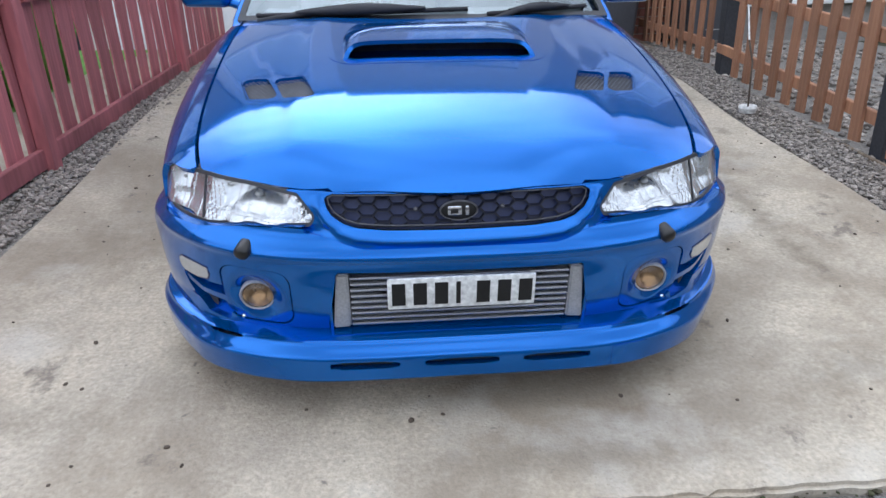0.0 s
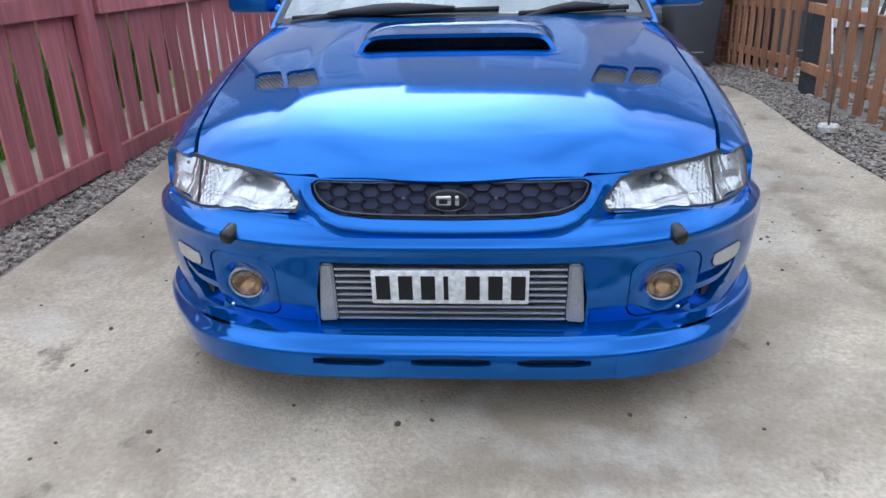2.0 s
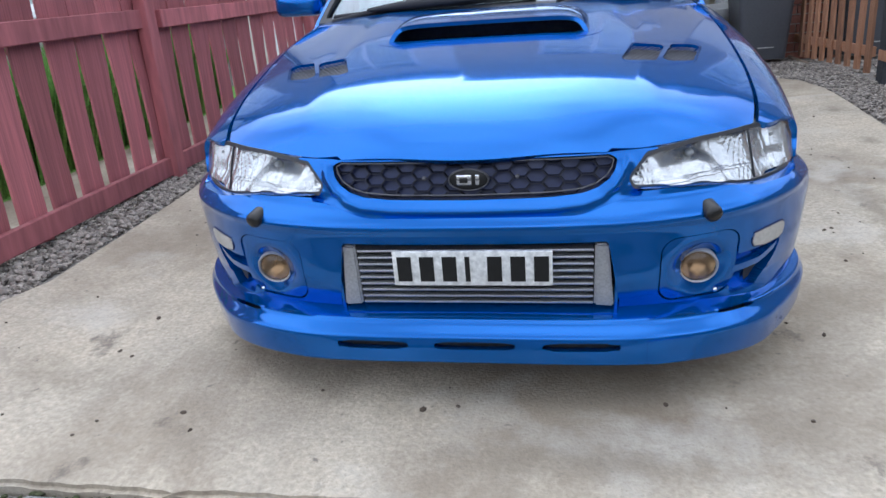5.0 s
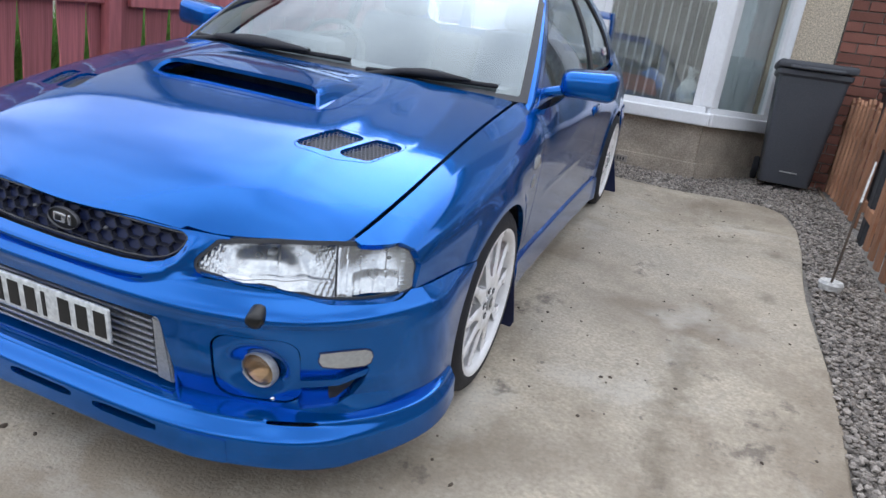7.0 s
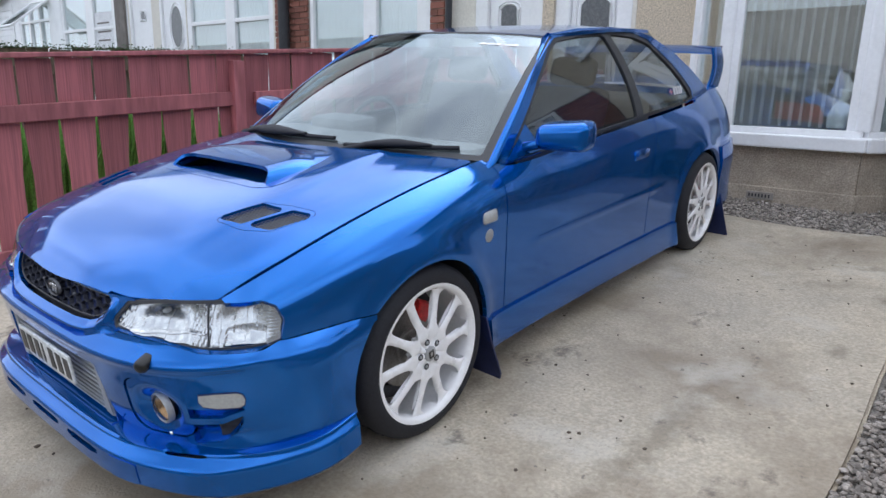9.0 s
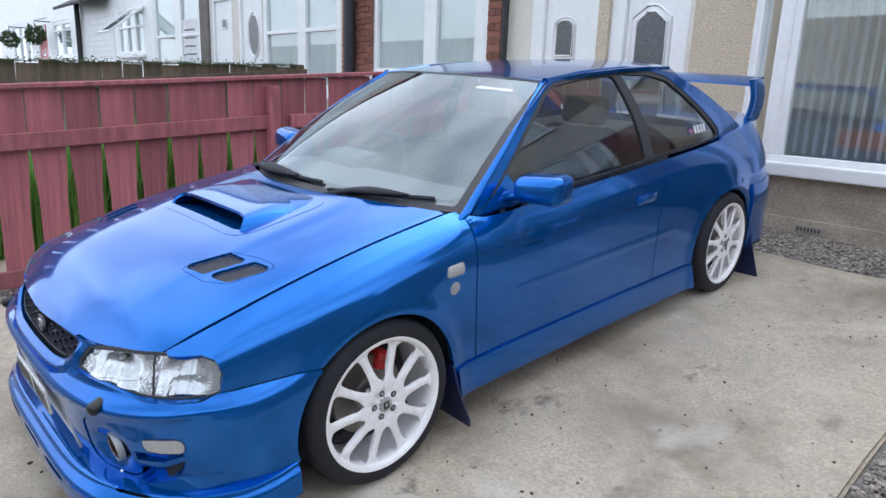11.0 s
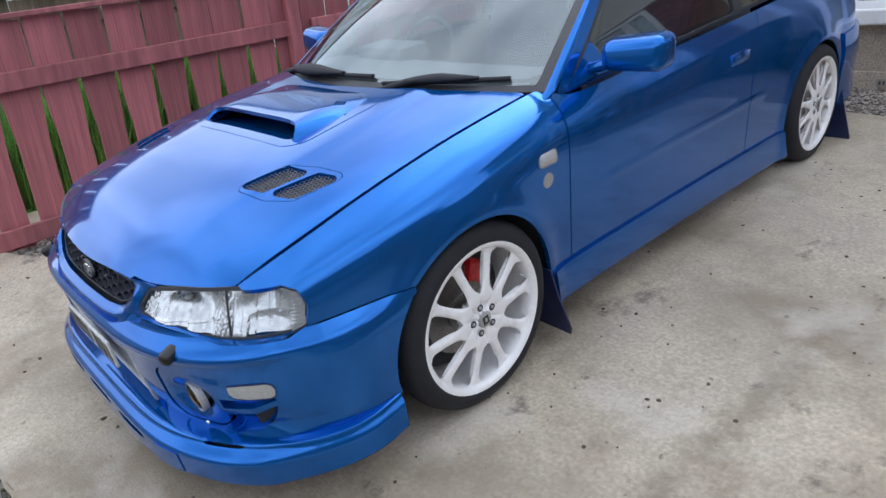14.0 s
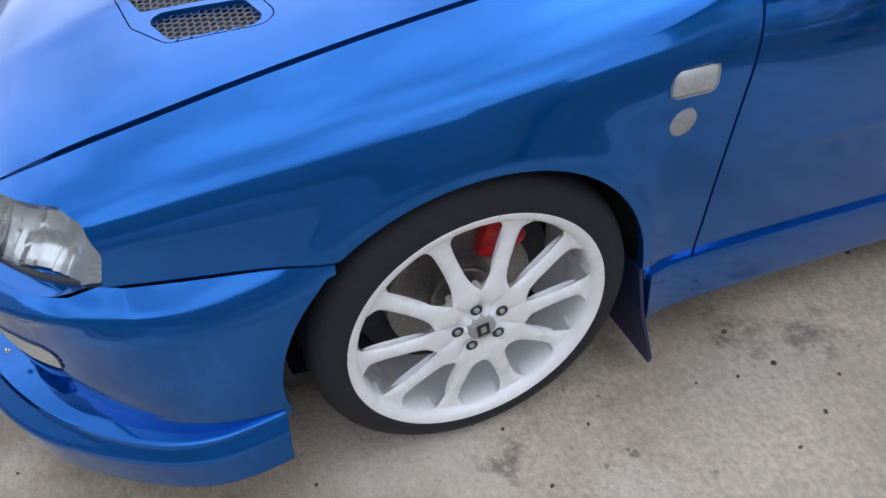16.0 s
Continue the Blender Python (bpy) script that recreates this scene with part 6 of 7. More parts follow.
# lower lip
def lip_fn(s, v):
    a = np.abs(s)
    wall, roll = np.clip(v / 0.84, 0, 1), np.clip((v - 0.84) / 0.16, 0, 1)
    z = lip_lo(a) + wall * (lip_hi(a) - lip_lo(a)) + 0.006 * roll
    side = np.clip(a - 0.62, 0, 1) / 0.38
    low = np.clip((1.0 - wall) / 0.32, 0, 1)
    low = low * low * (3 - 2 * low)
    push = 0.024 * low - 0.014 * np.clip((0.12 - wall) / 0.12, 0, 1)**2 
    x, y = plan(s, 0.866 + push * 0.9, 0.715 - 0.032 * wall + push * 1.3, 3.7)
    d = 0.034 * (1 - 0.92 * side)
    x2, y2 = plan(s, 0.868 - d + push * 0.5, 0.688 - d + push, 3.7)
    k = np.clip((a - 0.12) / 0.4, 0, 1)
    k = 0.7 * k * k * (3 - 2 * k)
    x, y = x + k * (x2 - x), y + k * (y2 - y)
    corner = np.exp(-((a - 0.46) / 0.18)**2) * low
    x = x + np.sign(s) * 0.008 * corner
    y = y - 0.012 * corner
    # the top edge turns in under the bumper
    inner = d + 0.013 - skirt_out(s, 0.262)
    x3, y3 = plan(s, 0.868 - inner, 0.658 - inner, 3.15)
    x, y = x + roll * (x3 - x), y + roll * (y3 - y)
    return x * swell(y, z), y, z - 0.010 * corner * (1 - wall)


def lip_in(x, y, z, u, v):
    s = np.maximum(-0.005 + 0.0 * x, -(rrect(x, v, 0.0, 0.44, 0.104, 0.08, 0.05)))
    s = np.maximum(s, -rrect(np.abs(x), v, 0.268, 0.44, 0.096, 0.075, 0.05))
    s = np.maximum(s, -rrect(np.abs(x), v, 0.655, 0.81, 0.05, 0.03, 0.02))
    return np.maximum(s, y + 0.379 + 0.037 * (0.84 - v))


lip = sheet("front_lip", lip_fn, np.linspace(-1, 1, 361), np.linspace(0, 1, 43), BLUE, car, lip_in, 0.03, "deep blue chin spoiler with three slots", sharp=50)
# black sheet paints the shade seen through the lip's slots
sheet("lip_back", lambda s, v: (lip_fn(s, v)[0] * 0.95, lip_fn(s, v)[1] + 0.05, lip_fn(s, v)[2]), np.linspace(-0.9, 0.9, 60), np.linspace(0.0, 1.0, 6), VOID, car)
# tow eye cover on the lip: a raised line round a small panel
sheet("tow_cover", lambda s, v: (lip_fn(s, v)[0] * 1.001, lip_fn(s, v)[1] - 0.003, lip_fn(s, v)[2]), np.linspace(0.12, 0.5, 80), np.linspace(0.05, 0.7, 24), BLUE, lip,
      lambda x, y, z, u, v: rrect(x, v, 0.485, 0.33, 0.056, 0.24, 0.03), 0.006, "small square tow cover", sharp=40)

# doors, quarters, sills
for mir in (False, True):
    def door_in(x, y, z, u, v):
        fr = 0.464 + 0.018 * np.clip((0.78 - z) / 0.4, 0, 1)
        s = np.maximum(fr + 0.003 - y, y - 1.775 - 0.06 * np.clip((z - 0.6) / 0.3, 0, 1) + 0.003)
        return np.maximum(s, np.maximum(0.285 - z, z - side_t(y) + 0.012))
    door = sheet("door", side_fn, span(0.456, 1.86, 0.016), span(0.275, 0.905, 0.0115), BLUE, car, door_in, 0.016, "long blue coupe door", mirror=mir, sharp=55)
    s0 = -1 if mir else 1
    # handle: a recess plate and a pull
    bm = box((-0.012, -0.085, -0.026), (0.006, 0.085, 0.026), 0.012)
    xx = float(side_at(np.array(1.64), np.array(0.735)))
    bmesh.ops.transform(bm, matrix=pose(s0 * (xx + 0.002), 1.64, 0.735, 0, 0, 0), verts=bm.verts)
    handle = part("door_handle", bm, BLUE, door, "", 40)
    part("handle_pull", box((s0 * (xx + 0.006), 1.57, 0.728), (s0 * (xx + 0.014), 1.705, 0.748), 0.004), BLUE, door, "", 40)

    def quarter_in(x, y, z, u, v):
        s = np.maximum(1.775 + 0.06 * np.clip((z - 0.6) / 0.3, 0, 1) + 0.003 - y, -arch(y, z))
        return np.maximum(s, np.maximum(0.285 - z, z - side_t(y) + 0.012 * (y < 2.5)))
    sheet("rear_quarter", side_fn, span(1.74, 2.82, 0.014), span(0.275, 0.96, 0.0115), BLUE, car, quarter_in, 0.016, mirror=mir, sharp=55)

    # sill skirt
    def skirt_fn(u, v):
        z = 0.155 + v * 0.135
        return side_at(u, np.full_like(z, 0.30)) + 0.005 * np.sin(np.clip(v, 0, 1) * math.pi)**0.5 - 0.016 * (1 - v) + 0.009, u, z
    sheet("side_skirt", skirt_fn, span(0.35, 2.2, 0.02), np.linspace(0, 1, 13), BLUE, car, lambda x, y, z, u, v: np.maximum(-arch(y, z, 0.352), 0.365 - y), 0.05, "blue sill skirt", mirror=mir, sharp=50)
    # dark shell behind the side gaps, their shade as colour
    sheet("inner_shell", lambda u, v: (side_at(u, v) - 0.03, u, v), span(-0.62, 2.8, 0.04), span(0.2, 0.86, 0.03), VOID, car, lambda x, y, z, u, v: np.maximum(np.maximum(-arch(y, z, 0.356), z - side_t(y) + 0.04), -0.36 - y), mirror=mir)

    # side repeater and round badge
    def on_side(y, z, off=0.0):
        return float(side_at(np.array(y), np.array(z))) + off
    bm = box((-0.010, -0.044, -0.024), (0.008, 0.044, 0.024), 0.014)
    bmesh.ops.transform(bm, matrix=pose(s0 * on_side(0.348, 0.705), 0.348, 0.705, 0, -s0 * 12, 0), verts=bm.verts)
    part("side_repeater", bm, LAMPWHITE, car, "clear oblong side repeater", 40)
    v, f = lathe([(0.0, 0.006), (0.018, 0.005), (0.0245, 0.002), (0.026, -0.004)], 28)
    put("round_emblem", mesh_of("round_emblem", [(s0 * (a + on_side(0.35, 0.632)), b + 0.35, c + 0.632) for a, b, c in v], [q[::s0] for q in f], True, 50), GREYM, car, "round grey emblem disc")

# rear wrap, deck and tail
def rear_fn(s, z):
    t = np.clip(s, -1, 1) * math.pi / 2
    a = side_at(np.full_like(np.asarray(z, float), 2.80), z)
    n = 3.0
    return a * np.sign(t) * np.abs(np.sin(t))**(2 / n), 2.80 + (0.60 - 0.10 * np.clip((z - 0.55) / 0.35, 0, 1)) * np.abs(np.cos(t))**(2 / n), z + 0.0 * t


rs = np.linspace(-1, 1, 161)
sheet("rear_body", rear_fn, rs, span(0.60, 0.955, 0.012), BLUE, car, lambda x, y, z, u, v: np.maximum(-np.maximum(np.maximum(np.maximum(0.655 - z, z - 0.83), 0.35 - np.abs(x)), 3.117 - y), -1 + 0 * x), 0.016, "blue tail panel", flip=True, sharp=55)
sheet("rear_bumper", lambda s, z: (rear_fn(s, z)[0] * 1.012, rear_fn(s, z)[1] + 0.02, z + 0 * s), rs, span(0.24, 0.61, 0.012), BLUE, car, lambda x, y, z, u, v: -(np.hypot(y - 2.49, z - WR - 0.008) - 0.337), 0.03, "blue rear bumper", flip=True, sharp=55)
for mir in (False, True):
    sheet("tail_lamp", lambda s, z: (rear_fn(s, z)[0] * 0.997, rear_fn(s, z)[1] - 0.002, z + 0 * s), np.linspace(0.2, 1, 60), span(0.64, 0.845, 0.01), RED, car,
          lambda x, y, z, u, v: np.maximum(np.maximum(np.maximum(0.658 - z, z - 0.827), 0.353 - np.abs(x)), 3.12 - y), 0.01, "red tail lamp", mirror=mir, flip=True)


def deck_fn(u, v):
    y = 2.70 + v * 0.69
    half = float(0.70) - 0.11 * v**3
    x = u * half
    return x, y - 0.10 * np.abs(u)**6 * v, 0.985 - 0.02 * v - 0.028 * np.abs(u)**3


sheet("boot_lid", deck_fn, np.linspace(-1, 1, 61), np.linspace(0, 1, 31), BLUE, car, None, 0.05, sharp=55)

# rear wing
wing = new("rear_wing")
wing.parent = car
wing["label"] = "tall blue rear wing on swept end plates"
bm = bmesh.new()
prev = None
for i in range(25):
    u = -1 + 2 * i / 24
    ring = []
    for a in np.linspace(0, 2 * math.pi, 17)[:-1]:
        ring.append(bm.verts.new((u * 0.60, 3.24 + 0.105 * math.cos(a), 1.205 - 0.012 * u * u + 0.016 * math.sin(a) * (1 + 0.4 * math.cos(a)) + 0.02 * math.cos(a))))
    if prev:
        for q in range(16):
            bm.faces.new((prev[q], prev[(q + 1) % 16], ring[(q + 1) % 16], ring[q]))
    prev = ring
part("blade", bm, BLUE, wing, "", 60)
for s0 in (-1, 1):
    bm = bmesh.new()
    rings = []
    for t in np.linspace(0, 1, 13):
        z = 0.93 + t * 0.29
        yc, ln = 3.20 + 0.015 * t + 0.035 * math.sin(t * math.pi), 0.115 - 0.012 * math.sin(t * math.pi) - 0.03 * t**6
        xc = 0.60 + 0.012 * math.sin(t * math.pi)
        rings.append([bm.verts.new((s0 * (xc + 0.018 * math.cos(a)), yc + ln * math.copysign(abs(math.sin(a))**0.8, math.sin(a)), z + 0.0 * math.sin(a))) for a in np.linspace(0, 2 * math.pi, 17)[:-1]])
    for r0, r1 in zip(rings, rings[1:]):
        for q in range(16):
            bm.faces.new((r0[q], r0[(q + 1) % 16], r1[(q + 1) % 16], r1[q]))
    bm.faces.new(rings[0])
    bm.faces.new(rings[-1])
    part("end_plate", bm, BLUE, wing, "", 50)

# greenhouse
def cab_fn(u, v):
    """u: along, v: height, on the leaning side of the cabin."""
    zb = side_t(u)
    h = np.clip((v - zb) / (1.355 - zb), -0.1, 1.2)
    xb = 0.768 - 0.05 * np.clip((u - 2.3) / 0.6, 0, 1)
    return xb - 0.012 - (xb - 0.565) * np.clip(h, 0, 2)**1.12 + 0.012 * np.sin(np.clip(h, 0, 1) * math.pi), u, v


CAB = [(0.48, 0.84), (0.585, 0.955), (0.85, 1.16), (1.045, 1.29), (1.14, 1.352), (1.45, 1.378), (1.80, 1.383), (2.05, 1.368), (2.22, 1.325), (2.42, 1.215), (2.60, 1.095), (2.76, 0.992), (2.84, 0.94), (2.84, 0.90), (0.46, 0.82)]
DOORWIN = [(0.58, 0.872), (0.67, 0.943), (0.925, 1.148), (1.115, 1.276), (1.21, 1.319), (1.40, 1.335), (1.65, 1.343), (1.68, 1.33), (1.715, 0.912), (1.69, 0.902), (1.2, 0.884)]
REARWIN = [(1.79, 0.915), (1.75, 1.335), (1.78, 1.343), (2.0, 1.325), (2.13, 1.285), (2.36, 1.07), (2.46, 0.975), (2.475, 0.945), (2.44, 0.932)]
TRIM = [(0.545, 0.858), (0.655, 0.952), (0.908, 1.157), (1.10, 1.288), (1.20, 1.334), (1.42, 1.354), (1.85, 1.360), (2.03, 1.345), (2.15, 1.305), (2.40, 1.075), (2.50, 0.985), (2.51, 0.935), (2.42, 0.922), (1.2, 0.868)]
for mir in (False, True):
    pillar = sheet("cabin_side", cab_fn, span(0.44, 2.86, 0.013), span(0.82, 1.40, 0.0105), BLUE, car,
                   lambda x, y, z, u, v: np.maximum(np.maximum(poly(y, z, CAB), -poly(y, z, TRIM)), side_t(y) - 0.01 - z), 0.02, "blue pillars and roof rail", mirror=mir, sharp=60)
    sheet("window_trim", cab_fn, span(0.48, 2.5, 0.013), span(0.83, 1.39, 0.0105), DARK, pillar,
          lambda x, y, z, u, v: np.maximum(poly(y, z, TRIM), np.maximum(-poly(y, z, DOORWIN), -poly(y, z, REARWIN))), 0.02, "black rubber window surround", mirror=mir, lift=-0.004, sharp=60)
    for nm, shape in (("door_window", DOORWIN), ("quarter_window", REARWIN)):
        sheet(nm, cab_fn, span(0.5, 2.5, 0.02), span(0.84, 1.38, 0.016), TINTED, pillar, lambda x, y, z, u, v, shape=shape: poly(y, z, shape) - 0.008, 0.0, "tinted side glass", mirror=mir, lift=-0.012)
    s0 = -1 if mir else 1
    if not mir:
        # sticker with a small flag; plain bars stand for its letters
        def stick(y0, y1, z0, z1, mt, nm, lift):
            sheet(nm, cab_fn, np.linspace(y0, y1, 3), np.linspace(z0, z1, 3), mt, pillar, None, 0.0, lift=lift)
        x0 = 2.165
        stick(x0, x0 + 0.05, 0.985, 1.02, FLAGBLUE, "flag_field", -0.008)
        stick(x0, x0 + 0.05, 0.998, 1.007, STICKER, "flag_stripe", -0.007)
        stick(x0 + 0.02, x0 + 0.03, 0.985, 1.02, STICKER, "flag_stripe", -0.0068)
        stick(x0, x0 + 0.05, 1.0, 1.005, FLAGRED, "flag_stripe", -0.0062)
        stick(x0 + 0.0225, x0 + 0.0275, 0.985, 1.02, FLAGRED, "flag_stripe", -0.006)
        for k in range(4):
            stick(x0 + 0.060 + k * 0.034, x0 + 0.086 + k * 0.034, 0.983, 1.027, STICKER, "sticker_mark", -0.007)

# windscreen between base and head curves
def screen_fn(u, v):
    a = np.abs(u)
    xb, yb, zb = 0.712, 0.20 + 0.24 * a**2.2, 0.915 - 0.035 * a**2
    xt, yt, zt = 0.552, 1.045 + 0.10 * a**2.2, 1.372 - 0.03 * a**2.5
    x = u * (xb + v * (xt - xb))
    bulge = 0.022 * np.sin(np.clip(v, 0, 1) * math.pi)
    return x, yb + v * (yt - yb) - bulge * 0.5, zb + v * (zt - zb) + bulge


for mir in (False, True):
    def pillar_fn(u, v):
        x0, y0, z0 = screen_fn(np.full_like(u, 1.035), v)
        v2 = np.minimum(v, 0)
        yy, zz = 0.62 * v2 + spl((0, 0.475), (0.35, 0.69), (0.7, 0.942), (1, 1.165))(v), 0.47 * v2 + spl((0, 0.868), (0.35, 1.03), (0.7, 1.22), (1, 1.354))(v)
        x1, y1, z1 = cab_fn(yy, zz)
        x1 = x1 + 0.005
        k = np.sin(u * math.pi) * 0.008
        return x0 + u * (x1 - x0) + k * 0.6, y0 + u * (y1 - y0) - k * 0.5, z0 + u * (z1 - z0) + k * 0.6
    sheet("windscreen_pillar", pillar_fn, np.linspace(0, 1, 9), np.linspace(-0.1, 1, 45), BLUE, car, None, 0.01, mirror=mir, sharp=60)
sc_u, sc_v = np.linspace(-1.045, 1.045, 85), np.linspace(0, 1, 61)
screen = sheet("windscreen", screen_fn, sc_u, sc_v, SCREEN, car, None, 0.0, "laminated windscreen reflecting pale sky")
sheet("screen_edge", screen_fn, sc_u, sc_v, DARK, screen, lambda x, y, z, u, v: np.minimum(np.minimum((1.045 - np.abs(u)) * 0.6 - 0.026, v * 0.95 - 0.03), (1 - v) * 0.95 - 0.012), 0.012, "black bonded edge", lift=0.002, sharp=60)
sheet("screen_mark", screen_fn, np.linspace(0.56, 0.86, 14), np.linspace(0.865, 0.888, 3), STICKER, screen, None, 0.0, "small white sticker", lift=0.0015)


def roof_fn(u, v):
    a = np.abs(u)
    y0, y1 = 1.045 + 0.10 * a**2.2, 2.20 + 0.03 * a
    y = y0 + v * (y1 - y0)
    half = 0.555 + 0.012 * np.sin(v * math.pi)
    zc = 1.374 + 0.032 * np.sin(np.clip(v * 1.15, 0, 1) * math.pi * 0.62) - 0.012 * v**3
    return u * half, y, zc - 0.028 * a**2.6


sheet("roof", roof_fn, np.linspace(-1, 1, 61), np.linspace(0, 1, 51), BLUE, car, None, 0.02, sharp=60)


def rearscreen_fn(u, v):
    a = np.abs(u)
    xb, xt = 0.545, 0.585
    return u * (xb + v * (xt - xb)), 2.20 + 0.03 * a + v * (0.55 - 0.06 * a) , 1.392 - 0.028 * a**2.6 - v * (0.40 - 0.02 * a) + 0.02 * np.sin(v * math.pi)


sheet("rear_window", rearscreen_fn, np.linspace(-1, 1, 41), np.linspace(0, 1, 31), TINTED, car, None, 0.0, "tinted rear window", flip=True)

# mirrors
for s0 in (-1, 1):
    mir = new("door_mirror")
    mir.parent = car
    mir["label"] = "blue door mirror on a blue sail base"
    bm = box((-0.112, -0.062, -0.06), (0.112, 0.062, 0.06))
    bmesh.ops.bevel(bm, geom=list(bm.edges), offset=0.038, segments=5, affect="EDGES", profile=0.5)
    for v in bm.verts:
        k = (0.062 - v.co.y) / 0.124
        v.co.x *= 1 - 0.10 * k * k
        v.co.z *= 1 - 0.12 * k * k
        v.co.z += 0.010 * (v.co.x / 0.106) * (v.co.z > 0)
    bmesh.ops.transform(bm, matrix=pose(s0 * 0.90, 0.725, 0.952, 0, 0, s0 * 8) @ Matrix.Diagonal((s0, 1, 1, 1)), verts=bm.verts)
    part("shell", bm, BLUE, mir, "", 60)
    part("glass", box((s0 * 0.81, 0.776, 0.90), (s0 * 0.98, 0.782, 0.995), 0.004), CHROME, mir, "mirror glass")
    bm = bmesh.new()
    tube_into(bm, [(s0 * 0.735, 0.70, 0.895), (s0 * 0.77, 0.70, 0.905), (s0 * 0.83, 0.72, 0.925)], [0.03, 0.026, 0.028], 14, 0.8)
    part("arm", bm, BLUE, mir, "", 60)
    bm = bmesh.new()
    vv = [bm.verts.new(q) for q in ((s0 * 0.762, 0.555, 0.862), (s0 * 0.764, 0.80, 0.875), (s0 * 0.712, 0.735, 0.985), (s0 * 0.742, 0.555, 0.862), (s0 * 0.744, 0.80, 0.875), (s0 * 0.696, 0.735, 0.985))]
    for q in ((0, 1, 2), (5, 4, 3), (0, 3, 4, 1), (1, 4, 5, 2), (2, 5, 3, 0)):
        bm.faces.new([vv[i] for i in q])
    part("sail", bm, BLUE, mir)

# cowl and wipers
sheet("cowl", lambda u, v: (u * 0.66, 0.168 + 0.255 * np.abs(u)**2.2 + v * 0.075, 0.905 - 0.03 * u**2 + 0.02 * v), np.linspace(-1, 1, 61), np.linspace(0, 1, 7), DARK, car, None, 0.02, "black plastic scuttle", sharp=60)


def on_screen(u, v, lift):
    x, y, z = screen_fn(np.array(float(u)), np.array(float(v)))
    return Vector((float(x), float(y) - 0.5 * lift, float(z) + 0.85 * lift))


for bulk, tip0, tip1 in ((1.9, (-0.92, 0.02), (0.20, 0.05)), (1.4, (0.3, 0.02), (0.9, 0.055))):
    wp = new("wiper")
    wp.parent = car
    wp["label"] = "black windscreen wiper"
    pts = [on_screen(tip0[0] + (tip1[0] - tip0[0]) * t, tip0[1] + (tip1[1] - tip0[1]) * t, 0.012) for t in np.linspace(0, 1, 10)]
    part("blade", tube_into(bmesh.new(), pts, 0.009, 8), RUBBER, wp, "", 60)
    pts2 = [on_screen(tip0[0] + (tip1[0] - tip0[0]) * t, tip0[1] + (tip1[1] - tip0[1]) * t, 0.03 - 0.02 * abs(t - 0.5)) for t in np.linspace(0.2, 0.8, 8)]
    part("bridge", tube_into(bmesh.new(), pts2, [bulk * r for r in (0.006, 0.012, 0.017, 0.02, 0.02, 0.016, 0.011, 0.006)], 10, 0.6), RUBBER, wp, "", 60)
    piv = on_screen(tip0[0] + 0.02 * (tip1[0] - tip0[0]), -0.03, 0.02)
    part("arm", tube_into(bmesh.new(), [piv, piv.lerp(pts2[4], 0.5) + Vector((0, 0, 0.012)), pts2[4]], [0.014, 0.011, 0.008], 8), RUBBER, wp, "", 60)

# cabin: dashboard, wheel, seats, floor
dash = new("dashboard")
dash.parent = car
sheet("dash_top", lambda u, v: (u * 0.64, 0.50 + v * 0.35 - 0.14 * (1 - u**2) * (1 - v), 0.905 - 0.05 * v**2 - 0.12 * np.clip(v - 0.85, 0, 1) * 6), np.linspace(-1, 1, 41), np.linspace(0, 1, 15), CABIN, dash, None, 0.03, "dark grey dashboard top")
part("binnacle", box((-0.52, 0.66, 0.87), (-0.2, 0.84, 0.945), 0.03), CABIN, dash, "", 40)
sw = []
for a in np.linspace(0, 2 * math.pi, 33):
    sw.append((-0.36 + 0.18 * math.cos(a), 0.95 + 0.06 * math.sin(a), 0.84 + 0.165 * math.sin(a)))
part("steering_wheel", tube_into(bmesh.new(), sw, 0.014, 8), DARK, car, "black steering wheel", 60)
for s0 in (-1, 1):
    seat = new("seat")
    seat.parent = car
    seat["label"] = "dark cloth bucket seat"
    part("backrest", box((-0.23, -0.06, 0), (0.23, 0.07, 0.55), 0.05, pose(s0 * 0.36, 1.55, 0.52, -16, 0, 0)), SEATBLUE, seat, "", 50)
    part("headrest", box((-0.13, -0.05, 0.56), (0.13, 0.05, 0.72), 0.04, pose(s0 * 0.36, 1.55, 0.52, -16, 0, 0)), SEATBLUE, seat, "", 50)
    part("cushion", box((-0.24, -0.5, 0), (0.24, 0.02, 0.15), 0.05, pose(s0 * 0.36, 1.52, 0.42, 6, 0, 0)), SEATBLUE, seat, "", 50)
part("rear_bench", box((-0.6, 2.1, 0.45), (0.6, 2.25, 0.95), 0.05, None), CABIN, car, "dark rear bench", 50)
part("parcel_shelf", box((-0.62, 2.25, 0.91), (0.62, 2.78, 0.935), 0.01), CABIN, car)
part("cabin_floor", box((-0.74, -0.6, 0.17), (0.74, 3.2, 0.2)), VOID, car)
part("bulkhead", box((-0.66, 0.42, 0.2), (0.66, 0.44, 0.86)), VOID, car)
v = on_screen(0, 0.93, -0.06)
part("rear_view_mirror", box((v.x - 0.1, v.y + 0.02, v.z - 0.06), (v.x + 0.1, v.y + 0.05, v.z), 0.012), DARK, car, "", 40)

